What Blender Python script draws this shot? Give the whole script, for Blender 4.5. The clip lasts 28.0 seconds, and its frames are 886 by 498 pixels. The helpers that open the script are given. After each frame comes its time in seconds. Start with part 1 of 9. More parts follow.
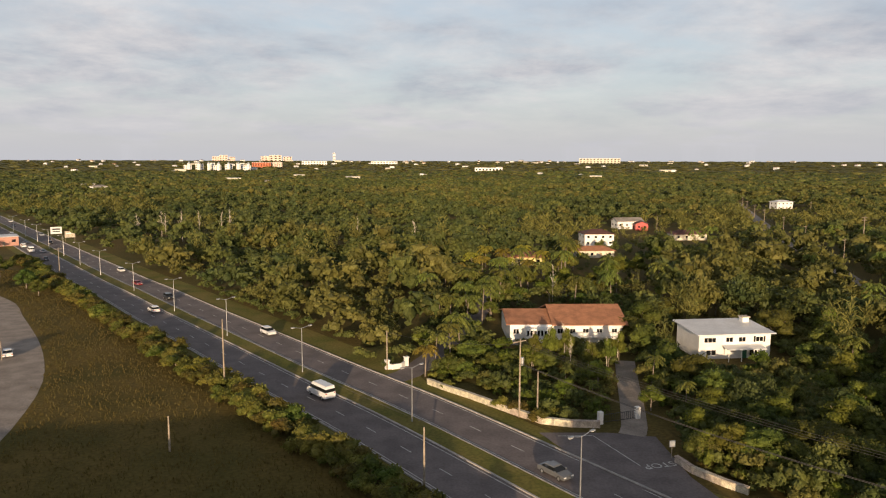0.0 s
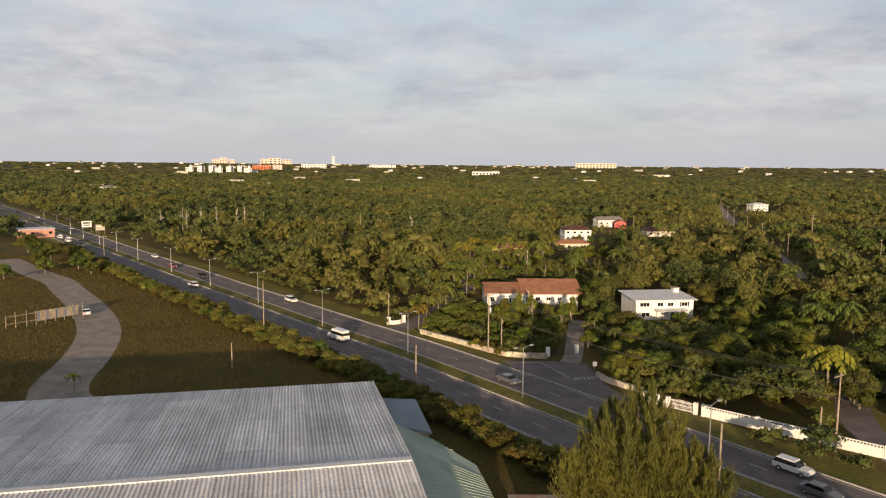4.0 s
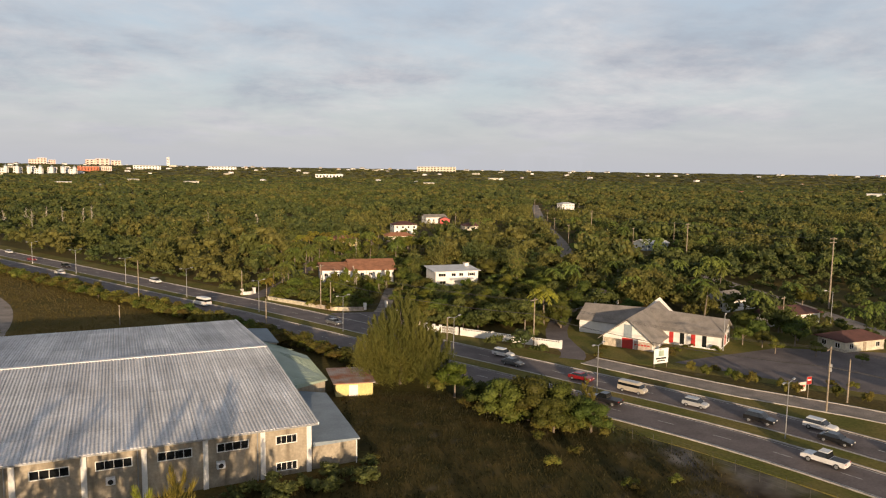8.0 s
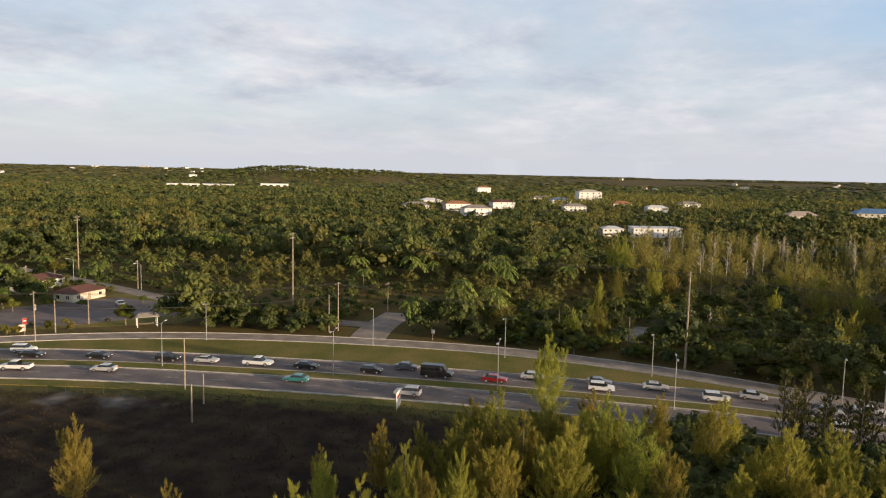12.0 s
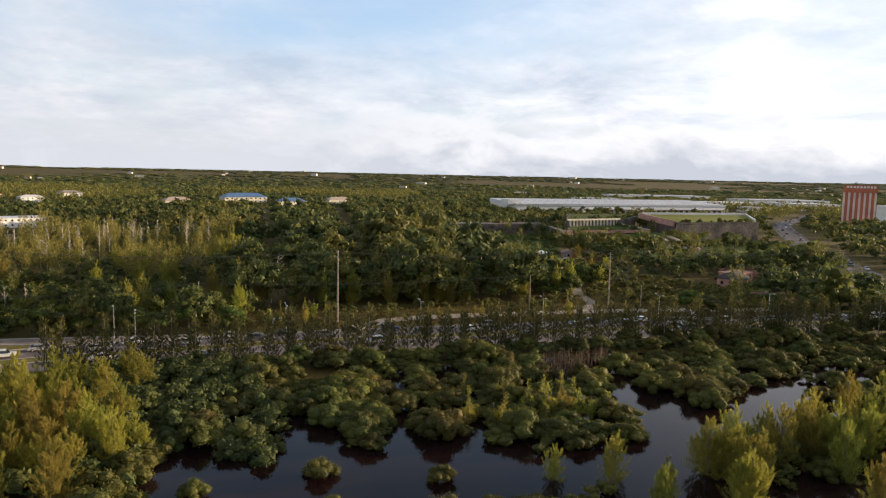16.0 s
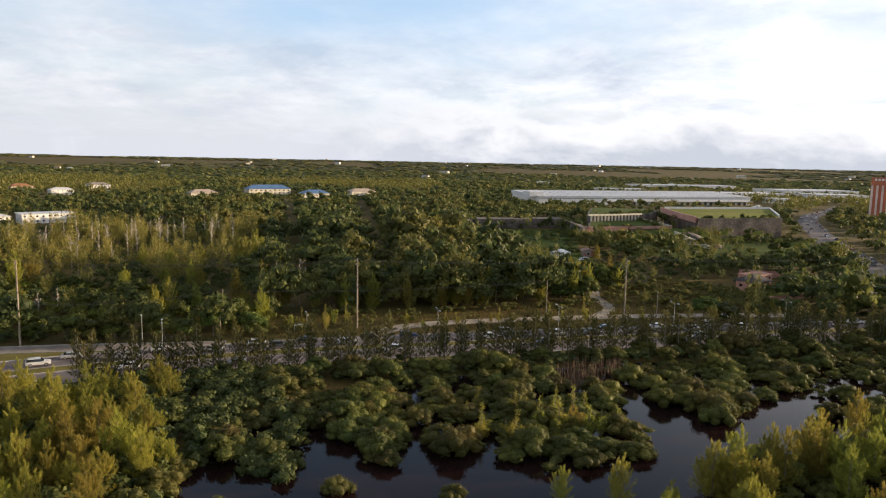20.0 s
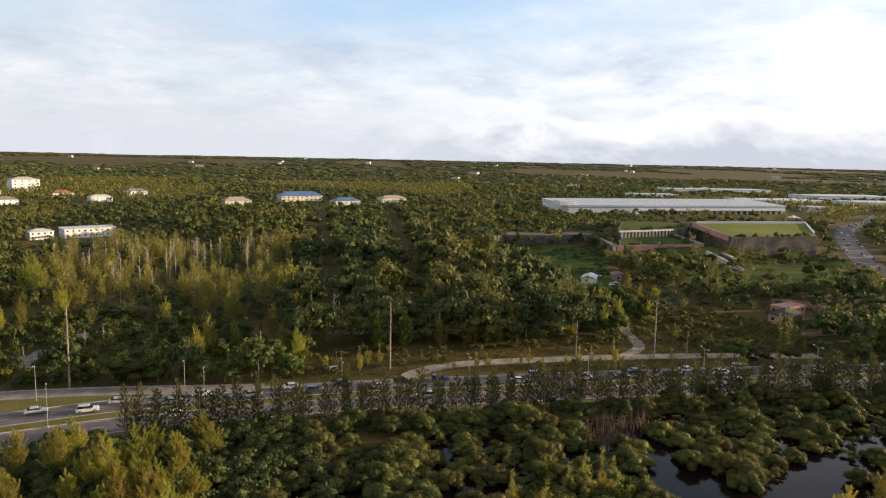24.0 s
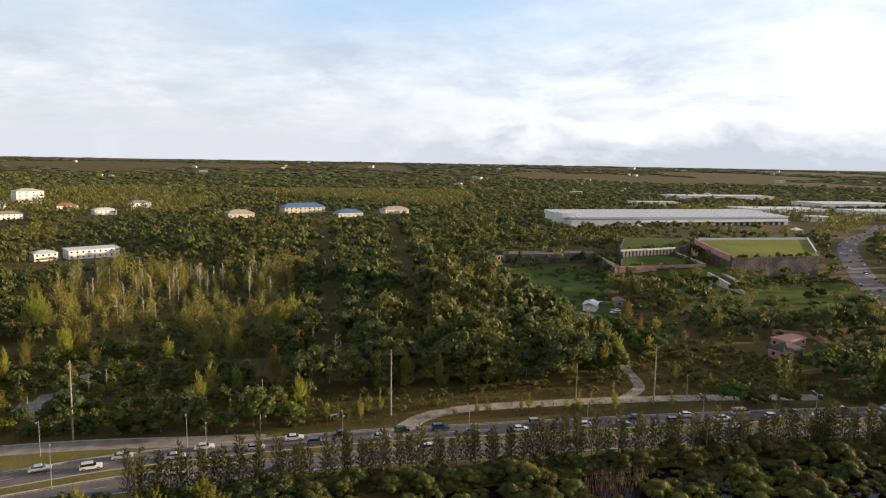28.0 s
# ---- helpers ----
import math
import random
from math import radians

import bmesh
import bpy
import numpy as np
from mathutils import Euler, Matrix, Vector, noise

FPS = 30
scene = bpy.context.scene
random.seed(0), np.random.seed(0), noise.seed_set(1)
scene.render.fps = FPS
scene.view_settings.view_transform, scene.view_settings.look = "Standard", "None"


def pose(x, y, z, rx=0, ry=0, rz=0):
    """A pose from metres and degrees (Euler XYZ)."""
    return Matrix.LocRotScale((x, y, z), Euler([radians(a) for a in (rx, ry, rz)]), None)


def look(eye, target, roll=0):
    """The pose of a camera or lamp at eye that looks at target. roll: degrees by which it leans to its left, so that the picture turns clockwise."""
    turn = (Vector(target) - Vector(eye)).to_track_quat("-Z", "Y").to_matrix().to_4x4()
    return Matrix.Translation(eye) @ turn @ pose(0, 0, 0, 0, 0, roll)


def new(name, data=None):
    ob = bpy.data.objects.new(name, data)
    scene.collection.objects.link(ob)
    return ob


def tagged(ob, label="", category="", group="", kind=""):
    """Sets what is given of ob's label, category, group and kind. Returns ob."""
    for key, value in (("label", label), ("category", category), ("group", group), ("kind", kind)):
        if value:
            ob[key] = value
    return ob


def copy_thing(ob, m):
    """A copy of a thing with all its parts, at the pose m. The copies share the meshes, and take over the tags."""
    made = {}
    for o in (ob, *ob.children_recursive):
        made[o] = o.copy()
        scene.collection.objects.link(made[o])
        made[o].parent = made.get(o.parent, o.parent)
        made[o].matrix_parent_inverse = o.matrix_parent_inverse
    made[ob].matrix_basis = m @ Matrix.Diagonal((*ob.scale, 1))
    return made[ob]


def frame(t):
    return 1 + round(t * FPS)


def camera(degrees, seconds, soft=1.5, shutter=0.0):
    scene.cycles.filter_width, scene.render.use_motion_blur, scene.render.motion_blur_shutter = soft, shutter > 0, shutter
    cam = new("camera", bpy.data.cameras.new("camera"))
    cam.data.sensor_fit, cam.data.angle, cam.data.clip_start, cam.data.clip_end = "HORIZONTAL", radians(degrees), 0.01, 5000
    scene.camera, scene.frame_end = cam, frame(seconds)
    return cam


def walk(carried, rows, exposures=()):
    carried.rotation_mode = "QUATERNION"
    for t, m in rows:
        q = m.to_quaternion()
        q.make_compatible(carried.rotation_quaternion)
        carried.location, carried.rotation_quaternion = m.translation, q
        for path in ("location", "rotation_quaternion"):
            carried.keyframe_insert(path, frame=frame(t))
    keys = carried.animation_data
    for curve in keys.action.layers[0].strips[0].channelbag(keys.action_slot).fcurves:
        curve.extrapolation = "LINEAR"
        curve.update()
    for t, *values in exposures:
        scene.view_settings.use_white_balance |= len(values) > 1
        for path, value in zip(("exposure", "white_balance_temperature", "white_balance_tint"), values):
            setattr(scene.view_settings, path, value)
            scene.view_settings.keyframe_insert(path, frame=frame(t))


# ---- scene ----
EXPOSURES = [(0, 0.18, 6500, 12), (8, 0.12, 6400, 12), (12, 0.42, 6280, 11), (15, 0.60, 6250, 11), (28, 0.68, 6250, 11)]
cam = camera(64.20, 28.0, 1.15)
# seconds, place, yaw to the left of +y, pitch, roll
FLIGHT = [
    (0, -0.00, 0.00, 38.96, -0.00, -7.00, 0.13),
    (0.5, 0.19, -3.13, 38.86, 0.06, -6.91, -0.02),
    (1, 0.45, -6.61, 38.65, 0.08, -6.93, 0.07),
    (1.5, 0.67, -10.56, 38.38, 0.05, -6.89, 0.26),
    (2, 0.79, -14.95, 38.09, -0.03, -6.86, 0.36),
    (2.5, 0.92, -19.66, 37.79, -0.13, -6.80, 0.39),
    (4.5, 2.28, -43.40, 38.02, -0.24, -6.64, 0.57),
    (5, 2.58, -49.75, 38.05, -1.42, -6.61, 0.57),
    (5.5, 2.83, -56.18, 38.05, -3.55, -6.56, 0.68),
    (6, 2.98, -62.76, 38.03, -5.59, -6.50, 0.74),
    (6.5, 2.98, -69.40, 38.09, -7.40, -6.45, 0.72),
    (7, 2.90, -76.05, 38.15, -9.19, -6.39, 0.80),
    (7.5, 2.71, -82.78, 38.20, -10.95, -6.33, 0.80),
    (8, 2.40, -89.54, 38.30, -12.67, -6.30, 0.85),
    (8.5, 1.86, -96.35, 38.42, -14.40, -6.31, 0.92),
    (9, 1.18, -103.22, 38.53, -16.13, -6.31, 0.93),
    (9.5, 0.37, -109.94, 38.59, -18.67, -6.33, 0.90),
    (10, -0.61, -116.34, 38.51, -26.47, -6.24, 1.01),
    (10.5, -1.92, -122.47, 38.29, -36.21, -6.11, 1.09),
    (11, -3.66, -128.49, 38.04, -45.99, -6.06, 1.17),
    (11.5, -5.71, -134.36, 37.97, -55.33, -6.05, 1.22),
    (12, -8.08, -139.94, 38.04, -63.90, -6.01, 1.26),
    (12.5, -11.02, -144.99, 38.16, -71.92, -5.97, 1.30),
    (13, -14.56, -149.46, 38.26, -80.24, -5.94, 1.40),
    (13.5, -18.56, -153.52, 38.40, -88.51, -5.88, 1.53),
    (15.5, -37.62, -165.08, 38.39, -108.30, -5.89, 1.24),
    (16, -39.37, -166.64, 38.09, -109.57, -5.90, 1.24),
    (16.5, -40.49, -167.59, 37.89, -109.54, -5.89, 1.23),
    (17, -40.98, -167.90, 37.85, -109.47, -5.91, 1.20),
    (17.5, -41.05, -168.07, 38.03, -109.47, -6.19, 1.14),
    (18, -41.10, -168.10, 38.54, -109.07, -6.43, 1.13),
    (18.5, -41.29, -167.95, 39.39, -108.68, -6.57, 1.20),
    (19, -41.59, -167.64, 40.61, -108.35, -6.71, 1.23),
    (19.5, -41.92, -167.30, 42.16, -108.03, -6.84, 1.22),
    (20, -42.25, -167.04, 43.85, -107.72, -6.98, 1.14),
    (20.5, -42.43, -166.81, 45.46, -107.42, -7.07, 1.21),
    (21, -42.52, -166.64, 47.04, -107.12, -7.19, 1.32),
    (21.5, -42.64, -166.56, 48.61, -106.81, -7.25, 1.26),
    (23.5, -43.92, -165.30, 55.01, -105.63, -7.23, 1.22),
    (24, -43.90, -165.55, 56.62, -105.34, -7.27, 1.20),
    (24.5, -43.83, -165.86, 58.23, -105.09, -7.29, 1.17),
    (25, -43.80, -166.12, 59.84, -105.03, -7.30, 1.10),
    (25.5, -43.97, -166.15, 61.46, -105.02, -7.27, 1.13),
    (26, -44.16, -166.10, 63.08, -105.01, -7.27, 1.13),
    (26.5, -44.26, -166.07, 64.67, -105.02, -7.26, 1.02),
    (27, -44.21, -166.09, 66.23, -105.02, -7.25, 0.91),
    (27.5, -44.01, -166.17, 67.76, -105.02, -7.26, 0.90),
    (28, -43.68, -166.28, 69.27, -105.06, -7.20, 1.01),
]
walk(cam, [(t, pose(x, y, z, 90 + pitch, 0, yaw) @ pose(0, 0, 0, 0, 0, roll))
           for t, x, y, z, yaw, pitch, roll in FLIGHT], EXPOSURES)

# ---- light ----
SUN_AZ, SUN_EL = radians(182), radians(7.2)   # clockwise from +y
world = bpy.data.worlds.new("sky")
scene.world = world
world.use_nodes = True
wn, wl = world.node_tree.nodes, world.node_tree.links
wn.clear()


def wnode(kind, **kw):
    n = wn.new(kind)
    for k, v in kw.items():
        n.inputs[k].default_value = v
    return n


def wmath(op, a, b=0.0, clamp=False):
    n = wn.new("ShaderNodeMath")
    n.operation, n.use_clamp = op, clamp
    for i, v in enumerate((a, b)):
        if isinstance(v, (int, float)):
            n.inputs[i].default_value = v
        else:
            wl.new(v, n.inputs[i])
    return n.outputs[0]


sky = wn.new("ShaderNodeTexSky")
sky.sky_type, sky.sun_disc = "NISHITA", False
sky.sun_elevation, sky.sun_rotation = SUN_EL, SUN_AZ
sky.air_density, sky.dust_density, sky.ozone_density = 1.0, 1.5, 1.0
coord = wn.new("ShaderNodeTexCoord")
sep = wn.new("ShaderNodeSeparateXYZ")
wl.new(coord.outputs["Generated"], sep.inputs[0])
up = wmath("MAXIMUM", sep.outputs[2], 0.02)
flat = wn.new("ShaderNodeCombineXYZ")
lift = wmath("ADD", up, 0.17)
wl.new(wmath("DIVIDE", sep.outputs[0], lift), flat.inputs[0])
wl.new(wmath("DIVIDE", sep.outputs[1], lift), flat.inputs[1])
cl1 = wnode("ShaderNodeTexNoise", Scale=0.85, Detail=9.0, Roughness=0.60, Distortion=0.15)
cl2 = wnode("ShaderNodeTexNoise", Scale=1.5, Detail=10.0, Roughness=0.64, Distortion=0.15)
wl.new(flat.outputs[0], cl1.inputs["Vector"])
wl.new(flat.outputs[0], cl2.inputs["Vector"])
cover = wn.new("ShaderNodeMapRange")
cover.inputs["From Min"].default_value, cover.inputs["From Max"].default_value = 0.37, 0.59
wl.new(cl1.outputs["Fac"], cover.inputs["Value"])
tone = wn.new("ShaderNodeValToRGB")
tone.color_ramp.elements[0].position, tone.color_ramp.elements[0].color = 0.35, (0.56, 0.60, 0.68, 1)
tone.color_ramp.elements[1].position, tone.color_ramp.elements[1].color = 0.65, (1.05, 1.01, 0.985, 1)
wl.new(cl2.outputs["Fac"], tone.inputs["Fac"])
# clouds are brighter towards the sun
sunv = (math.sin(SUN_AZ) * math.cos(SUN_EL), math.cos(SUN_AZ) * math.cos(SUN_EL), math.sin(SUN_EL))
dot = wn.new("ShaderNodeVectorMath")
dot.operation = "DOT_PRODUCT"
wl.new(coord.outputs["Generated"], dot.inputs[0])
dot.inputs[1].default_value = sunv
glow = wn.new("ShaderNodeMapRange")
glow.inputs["From Min"].default_value, glow.inputs["From Max"].default_value = -0.35, 1.0
glow.inputs["To Min"].default_value, glow.inputs["To Max"].default_value = 0.0, 1.0
wl.new(dot.outputs["Value"], glow.inputs["Value"])
bright = wmath("ADD", wmath("MULTIPLY", wmath("POWER", glow.outputs[0], 3.0), 0.62), 0.82)
cloudcol = wn.new("ShaderNodeVectorMath")
cloudcol.operation = "SCALE"
evn = wn.new("ShaderNodeMix")
evn.data_type = "RGBA"
hz = wn.new("ShaderNodeMapRange")
hz.inputs["From Min"].default_value, hz.inputs["From Max"].default_value = 0.015, 0.11
hz.inputs["To Min"].default_value, hz.inputs["To Max"].default_value = 1.0, 0.0
wl.new(sep.outputs[2], hz.inputs["Value"])
wl.new(hz.outputs[0], evn.inputs[0])
wl.new(tone.outputs[0], evn.inputs[6])
evn.inputs[7].default_value = (0.80, 0.80, 0.83, 1)
wl.new(evn.outputs[2], cloudcol.inputs[0])
wl.new(bright, cloudcol.inputs["Scale"])
skyc = wn.new("ShaderNodeVectorMath")
skyc.operation = "SCALE"
skyc.inputs["Scale"].default_value = 0.07
wl.new(sky.outputs[0], skyc.inputs[0])
blue = wn.new("ShaderNodeVectorMath")
blue.operation = "ADD"
wl.new(skyc.outputs[0], blue.inputs[0])
blue_tone = wn.new("ShaderNodeMix")
blue_tone.data_type = "RGBA"
blue_tone.inputs[6].default_value, blue_tone.inputs[7].default_value = (0.40, 0.44, 0.51, 1), (0.27, 0.40, 0.57, 1)
wl.new(blue_tone.outputs[2], blue.inputs[1])
# a level bank of thin cloud closes the sky near the horizon
bank = wn.new("ShaderNodeMapRange")
bank.inputs["From Min"].default_value, bank.inputs["From Max"].default_value = 0.0, 0.16
bank.inputs["To Min"].default_value, bank.inputs["To Max"].default_value = 0.75, 0.0
wl.new(sep.outputs[2], bank.inputs["Value"])
# a clearer stretch of blue high in the east-south-east
CLEAR = (math.sin(radians(104)) * math.cos(radians(30)), math.cos(radians(104)) * math.cos(radians(30)), math.sin(radians(30)))
cdot = wn.new("ShaderNodeVectorMath")
cdot.operation = "DOT_PRODUCT"
wl.new(coord.outputs["Generated"], cdot.inputs[0])
cdot.inputs[1].default_value = CLEAR
thin = wn.new("ShaderNodeMapRange")
thin.inputs["From Min"].default_value, thin.inputs["From Max"].default_value = 0.88, 0.975
thin.inputs["To Min"].default_value, thin.inputs["To Max"].default_value = 0.92, 0.12
wl.new(cdot.outputs["Value"], thin.inputs["Value"])
wl.new(wmath("MULTIPLY", wmath("SUBTRACT", 0.92, thin.outputs[0]), 1.45, True), blue_tone.inputs[0])
# a bank of cumulus low in the south-east
PUFF = (math.sin(radians(126)), math.cos(radians(126)), 0.055)
pdot = wn.new("ShaderNodeVectorMath")
pdot.operation = "DOT_PRODUCT"
wl.new(coord.outputs["Generated"], pdot.inputs[0])
pdot.inputs[1].default_value = PUFF
puff_n = wnode("ShaderNodeTexNoise", Scale=7.0, Detail=9.0, Roughness=0.58, Distortion=0.2)
squash = wn.new("ShaderNodeMapping")
squash.inputs["Scale"].default_value = (1.0, 1.0, 2.2)
wl.new(coord.outputs["Generated"], squash.inputs[0]), wl.new(squash.outputs[0], puff_n.inputs["Vector"])
crest = wmath("ADD", wmath("MULTIPLY", wmath("SUBTRACT", puff_n.outputs["Fac"], 0.5), 0.22), 0.078)
under = wmath("MULTIPLY", wmath("SUBTRACT", crest, sep.outputs[2]), 26.0, True)
side = wn.new("ShaderNodeMapRange")
side.inputs["From Min"].default_value, side.inputs["From Max"].default_value = 0.86, 0.965
wl.new(pdot.outputs["Value"], side.inputs["Value"])
puff = wmath("MULTIPLY", wmath("MULTIPLY", under, side.outputs[0]), 1.0)
puff_tone = wn.new("ShaderNodeValToRGB")
puff_tone.color_ramp.elements[0].position, puff_tone.color_ramp.elements[0].color = 0.0, (1.02, 0.98, 0.94, 1)
puff_tone.color_ramp.elements[1].position, puff_tone.color_ramp.elements[1].color = 1.0, (0.51, 0.53, 0.57, 1)
wl.new(wmath("MULTIPLY", wmath("SUBTRACT", crest, sep.outputs[2]), 13.0, True), puff_tone.inputs["Fac"])
cov = wmath("MAXIMUM", wmath("MULTIPLY", cover.outputs[0], thin.outputs[0]), bank.outputs[0], True)
mixc = wn.new("ShaderNodeMix")
mixc.data_type = "RGBA"
wl.new(cov, mixc.inputs[0])
wl.new(blue.outputs[0], mixc.inputs[6])
wl.new(cloudcol.outputs[0], mixc.inputs[7])
puffed = wn.new("ShaderNodeMix")
puffed.data_type = "RGBA"
wl.new(puff, puffed.inputs[0])
wl.new(mixc.outputs[2], puffed.inputs[6])
wl.new(puff_tone.outputs[0], puffed.inputs[7])
back = wnode("ShaderNodeBackground", Strength=0.80)
# dims the unseen sky towards the zenith, so less fill light reaches the ground
zen = wn.new("ShaderNodeMapRange")
zen.inputs["From Min"].default_value, zen.inputs["From Max"].default_value = 0.26, 0.75
zen.inputs["To Min"].default_value, zen.inputs["To Max"].default_value = 1.0, 0.30
wl.new(sep.outputs[2], zen.inputs["Value"])
dim = wn.new("ShaderNodeVectorMath")
dim.operation = "SCALE"
wl.new(puffed.outputs[2], dim.inputs[0])
wl.new(zen.outputs[0], dim.inputs["Scale"])
wl.new(dim.outputs[0], back.inputs[0])
wout = wn.new("ShaderNodeOutputWorld")
wl.new(back.outputs[0], wout.inputs[0])

sun_data = bpy.data.lights.new("sun", "SUN")
sun_data.energy, sun_data.angle, sun_data.color = 5.4, radians(0.7), (1.0, 0.73, 0.45)
sun = new("sun", sun_data)
sun.matrix_world = look(Vector(sunv) * 100, (0, 0, 0))

# ---- materials ----
def material(name, color, rough=0.7, metal=0.0, var=0.25, scale=1.5, fine=30.0, bump=0.15, second=None,
             coord="pos", per_object=0.0, per_island=0.0, translucent=0.0, spec=0.5):
    m = bpy.data.materials.new(name)
    m.use_nodes = True
    nt = m.node_tree
    n, l = nt.nodes, nt.links
    b = n["Principled BSDF"]
    b.inputs["Roughness"].default_value, b.inputs["Metallic"].default_value = rough, metal
    b.inputs["Specular IOR Level"].default_value = spec
    if coord == "pos":
        vec = n.new("ShaderNodeNewGeometry").outputs["Position"]
    else:
        vec = n.new("ShaderNodeTexCoord").outputs["Object"]
    big, small = n.new("ShaderNodeTexNoise"), n.new("ShaderNodeTexNoise")
    big.inputs["Scale"].default_value, big.inputs["Detail"].default_value = scale, 4
    small.inputs["Scale"].default_value, small.inputs["Detail"].default_value = fine, 3
    l.new(vec, big.inputs["Vector"]), l.new(vec, small.inputs["Vector"])
    ramp = n.new("ShaderNodeValToRGB")
    c2 = second or tuple(min(1, c * (1 + var)) for c in color)
    c1 = color if second else tuple(c * (1 - var) for c in color)
    ramp.color_ramp.elements[0].position, ramp.color_ramp.elements[0].color = 0.36, (*c1, 1)
    ramp.color_ramp.elements[1].position, ramp.color_ramp.elements[1].color = 0.64, (*c2, 1)
    l.new(big.outputs["Fac"], ramp.inputs["Fac"])
    hsv = n.new("ShaderNodeHueSaturation")
    l.new(ramp.outputs["Color"], hsv.inputs["Color"])
    mr = n.new("ShaderNodeMapRange")
    mr.inputs["From Min"].default_value, mr.inputs["From Max"].default_value = 0.3, 0.7
    mr.inputs["To Min"].default_value, mr.inputs["To Max"].default_value = 1 - var, 1 + var
    l.new(small.outputs["Fac"], mr.inputs["Value"])
    val = mr.outputs[0]
    for amount, source in ((per_object, "object"), (per_island, "island")):
        if amount:
            src = (n.new("ShaderNodeObjectInfo").outputs["Random"] if source == "object"
                   else n.new("ShaderNodeNewGeometry").outputs["Random Per Island"])
            r = n.new("ShaderNodeMapRange")
            r.inputs["To Min"].default_value, r.inputs["To Max"].default_value = 1 - amount, 1 + amount
            l.new(src, r.inputs["Value"])
            mu = n.new("ShaderNodeMath")
            mu.operation = "MULTIPLY"
            l.new(val, mu.inputs[0]), l.new(r.outputs[0], mu.inputs[1])
            val = mu.outputs[0]
            if source == "object":
                h = n.new("ShaderNodeMapRange")
                h.inputs["To Min"].default_value, h.inputs["To Max"].default_value = 0.5 - 0.035, 0.5 + 0.02
                l.new(src, h.inputs["Value"]), l.new(h.outputs[0], hsv.inputs["Hue"])
    l.new(val, hsv.inputs["Value"])
    l.new(hsv.outputs["Color"], b.inputs["Base Color"])
    if bump:
        bp = n.new("ShaderNodeBump")
        bp.inputs["Strength"].default_value, bp.inputs["Distance"].default_value = bump, 0.03
        l.new(small.outputs["Fac"], bp.inputs["Height"]), l.new(bp.outputs[0], b.inputs["Normal"])
    if translucent:
        tr, mx = n.new("ShaderNodeBsdfTranslucent"), n.new("ShaderNodeMixShader")
        mx.inputs[0].default_value = translucent
        l.new(hsv.outputs["Color"], tr.inputs["Color"])
        l.new(b.outputs[0], mx.inputs[1]), l.new(tr.outputs[0], mx.inputs[2])
        l.new(mx.outputs[0], n["Material Output"].inputs["Surface"])
    return m


def leaf(name, color, second, **kw):
    kw = {**dict(rough=0.62, var=0.24, scale=0.09, fine=3.2, bump=0, per_island=0.30, translucent=0.40, spec=0.25), **kw}
    return material(name, color, second=second, **kw)


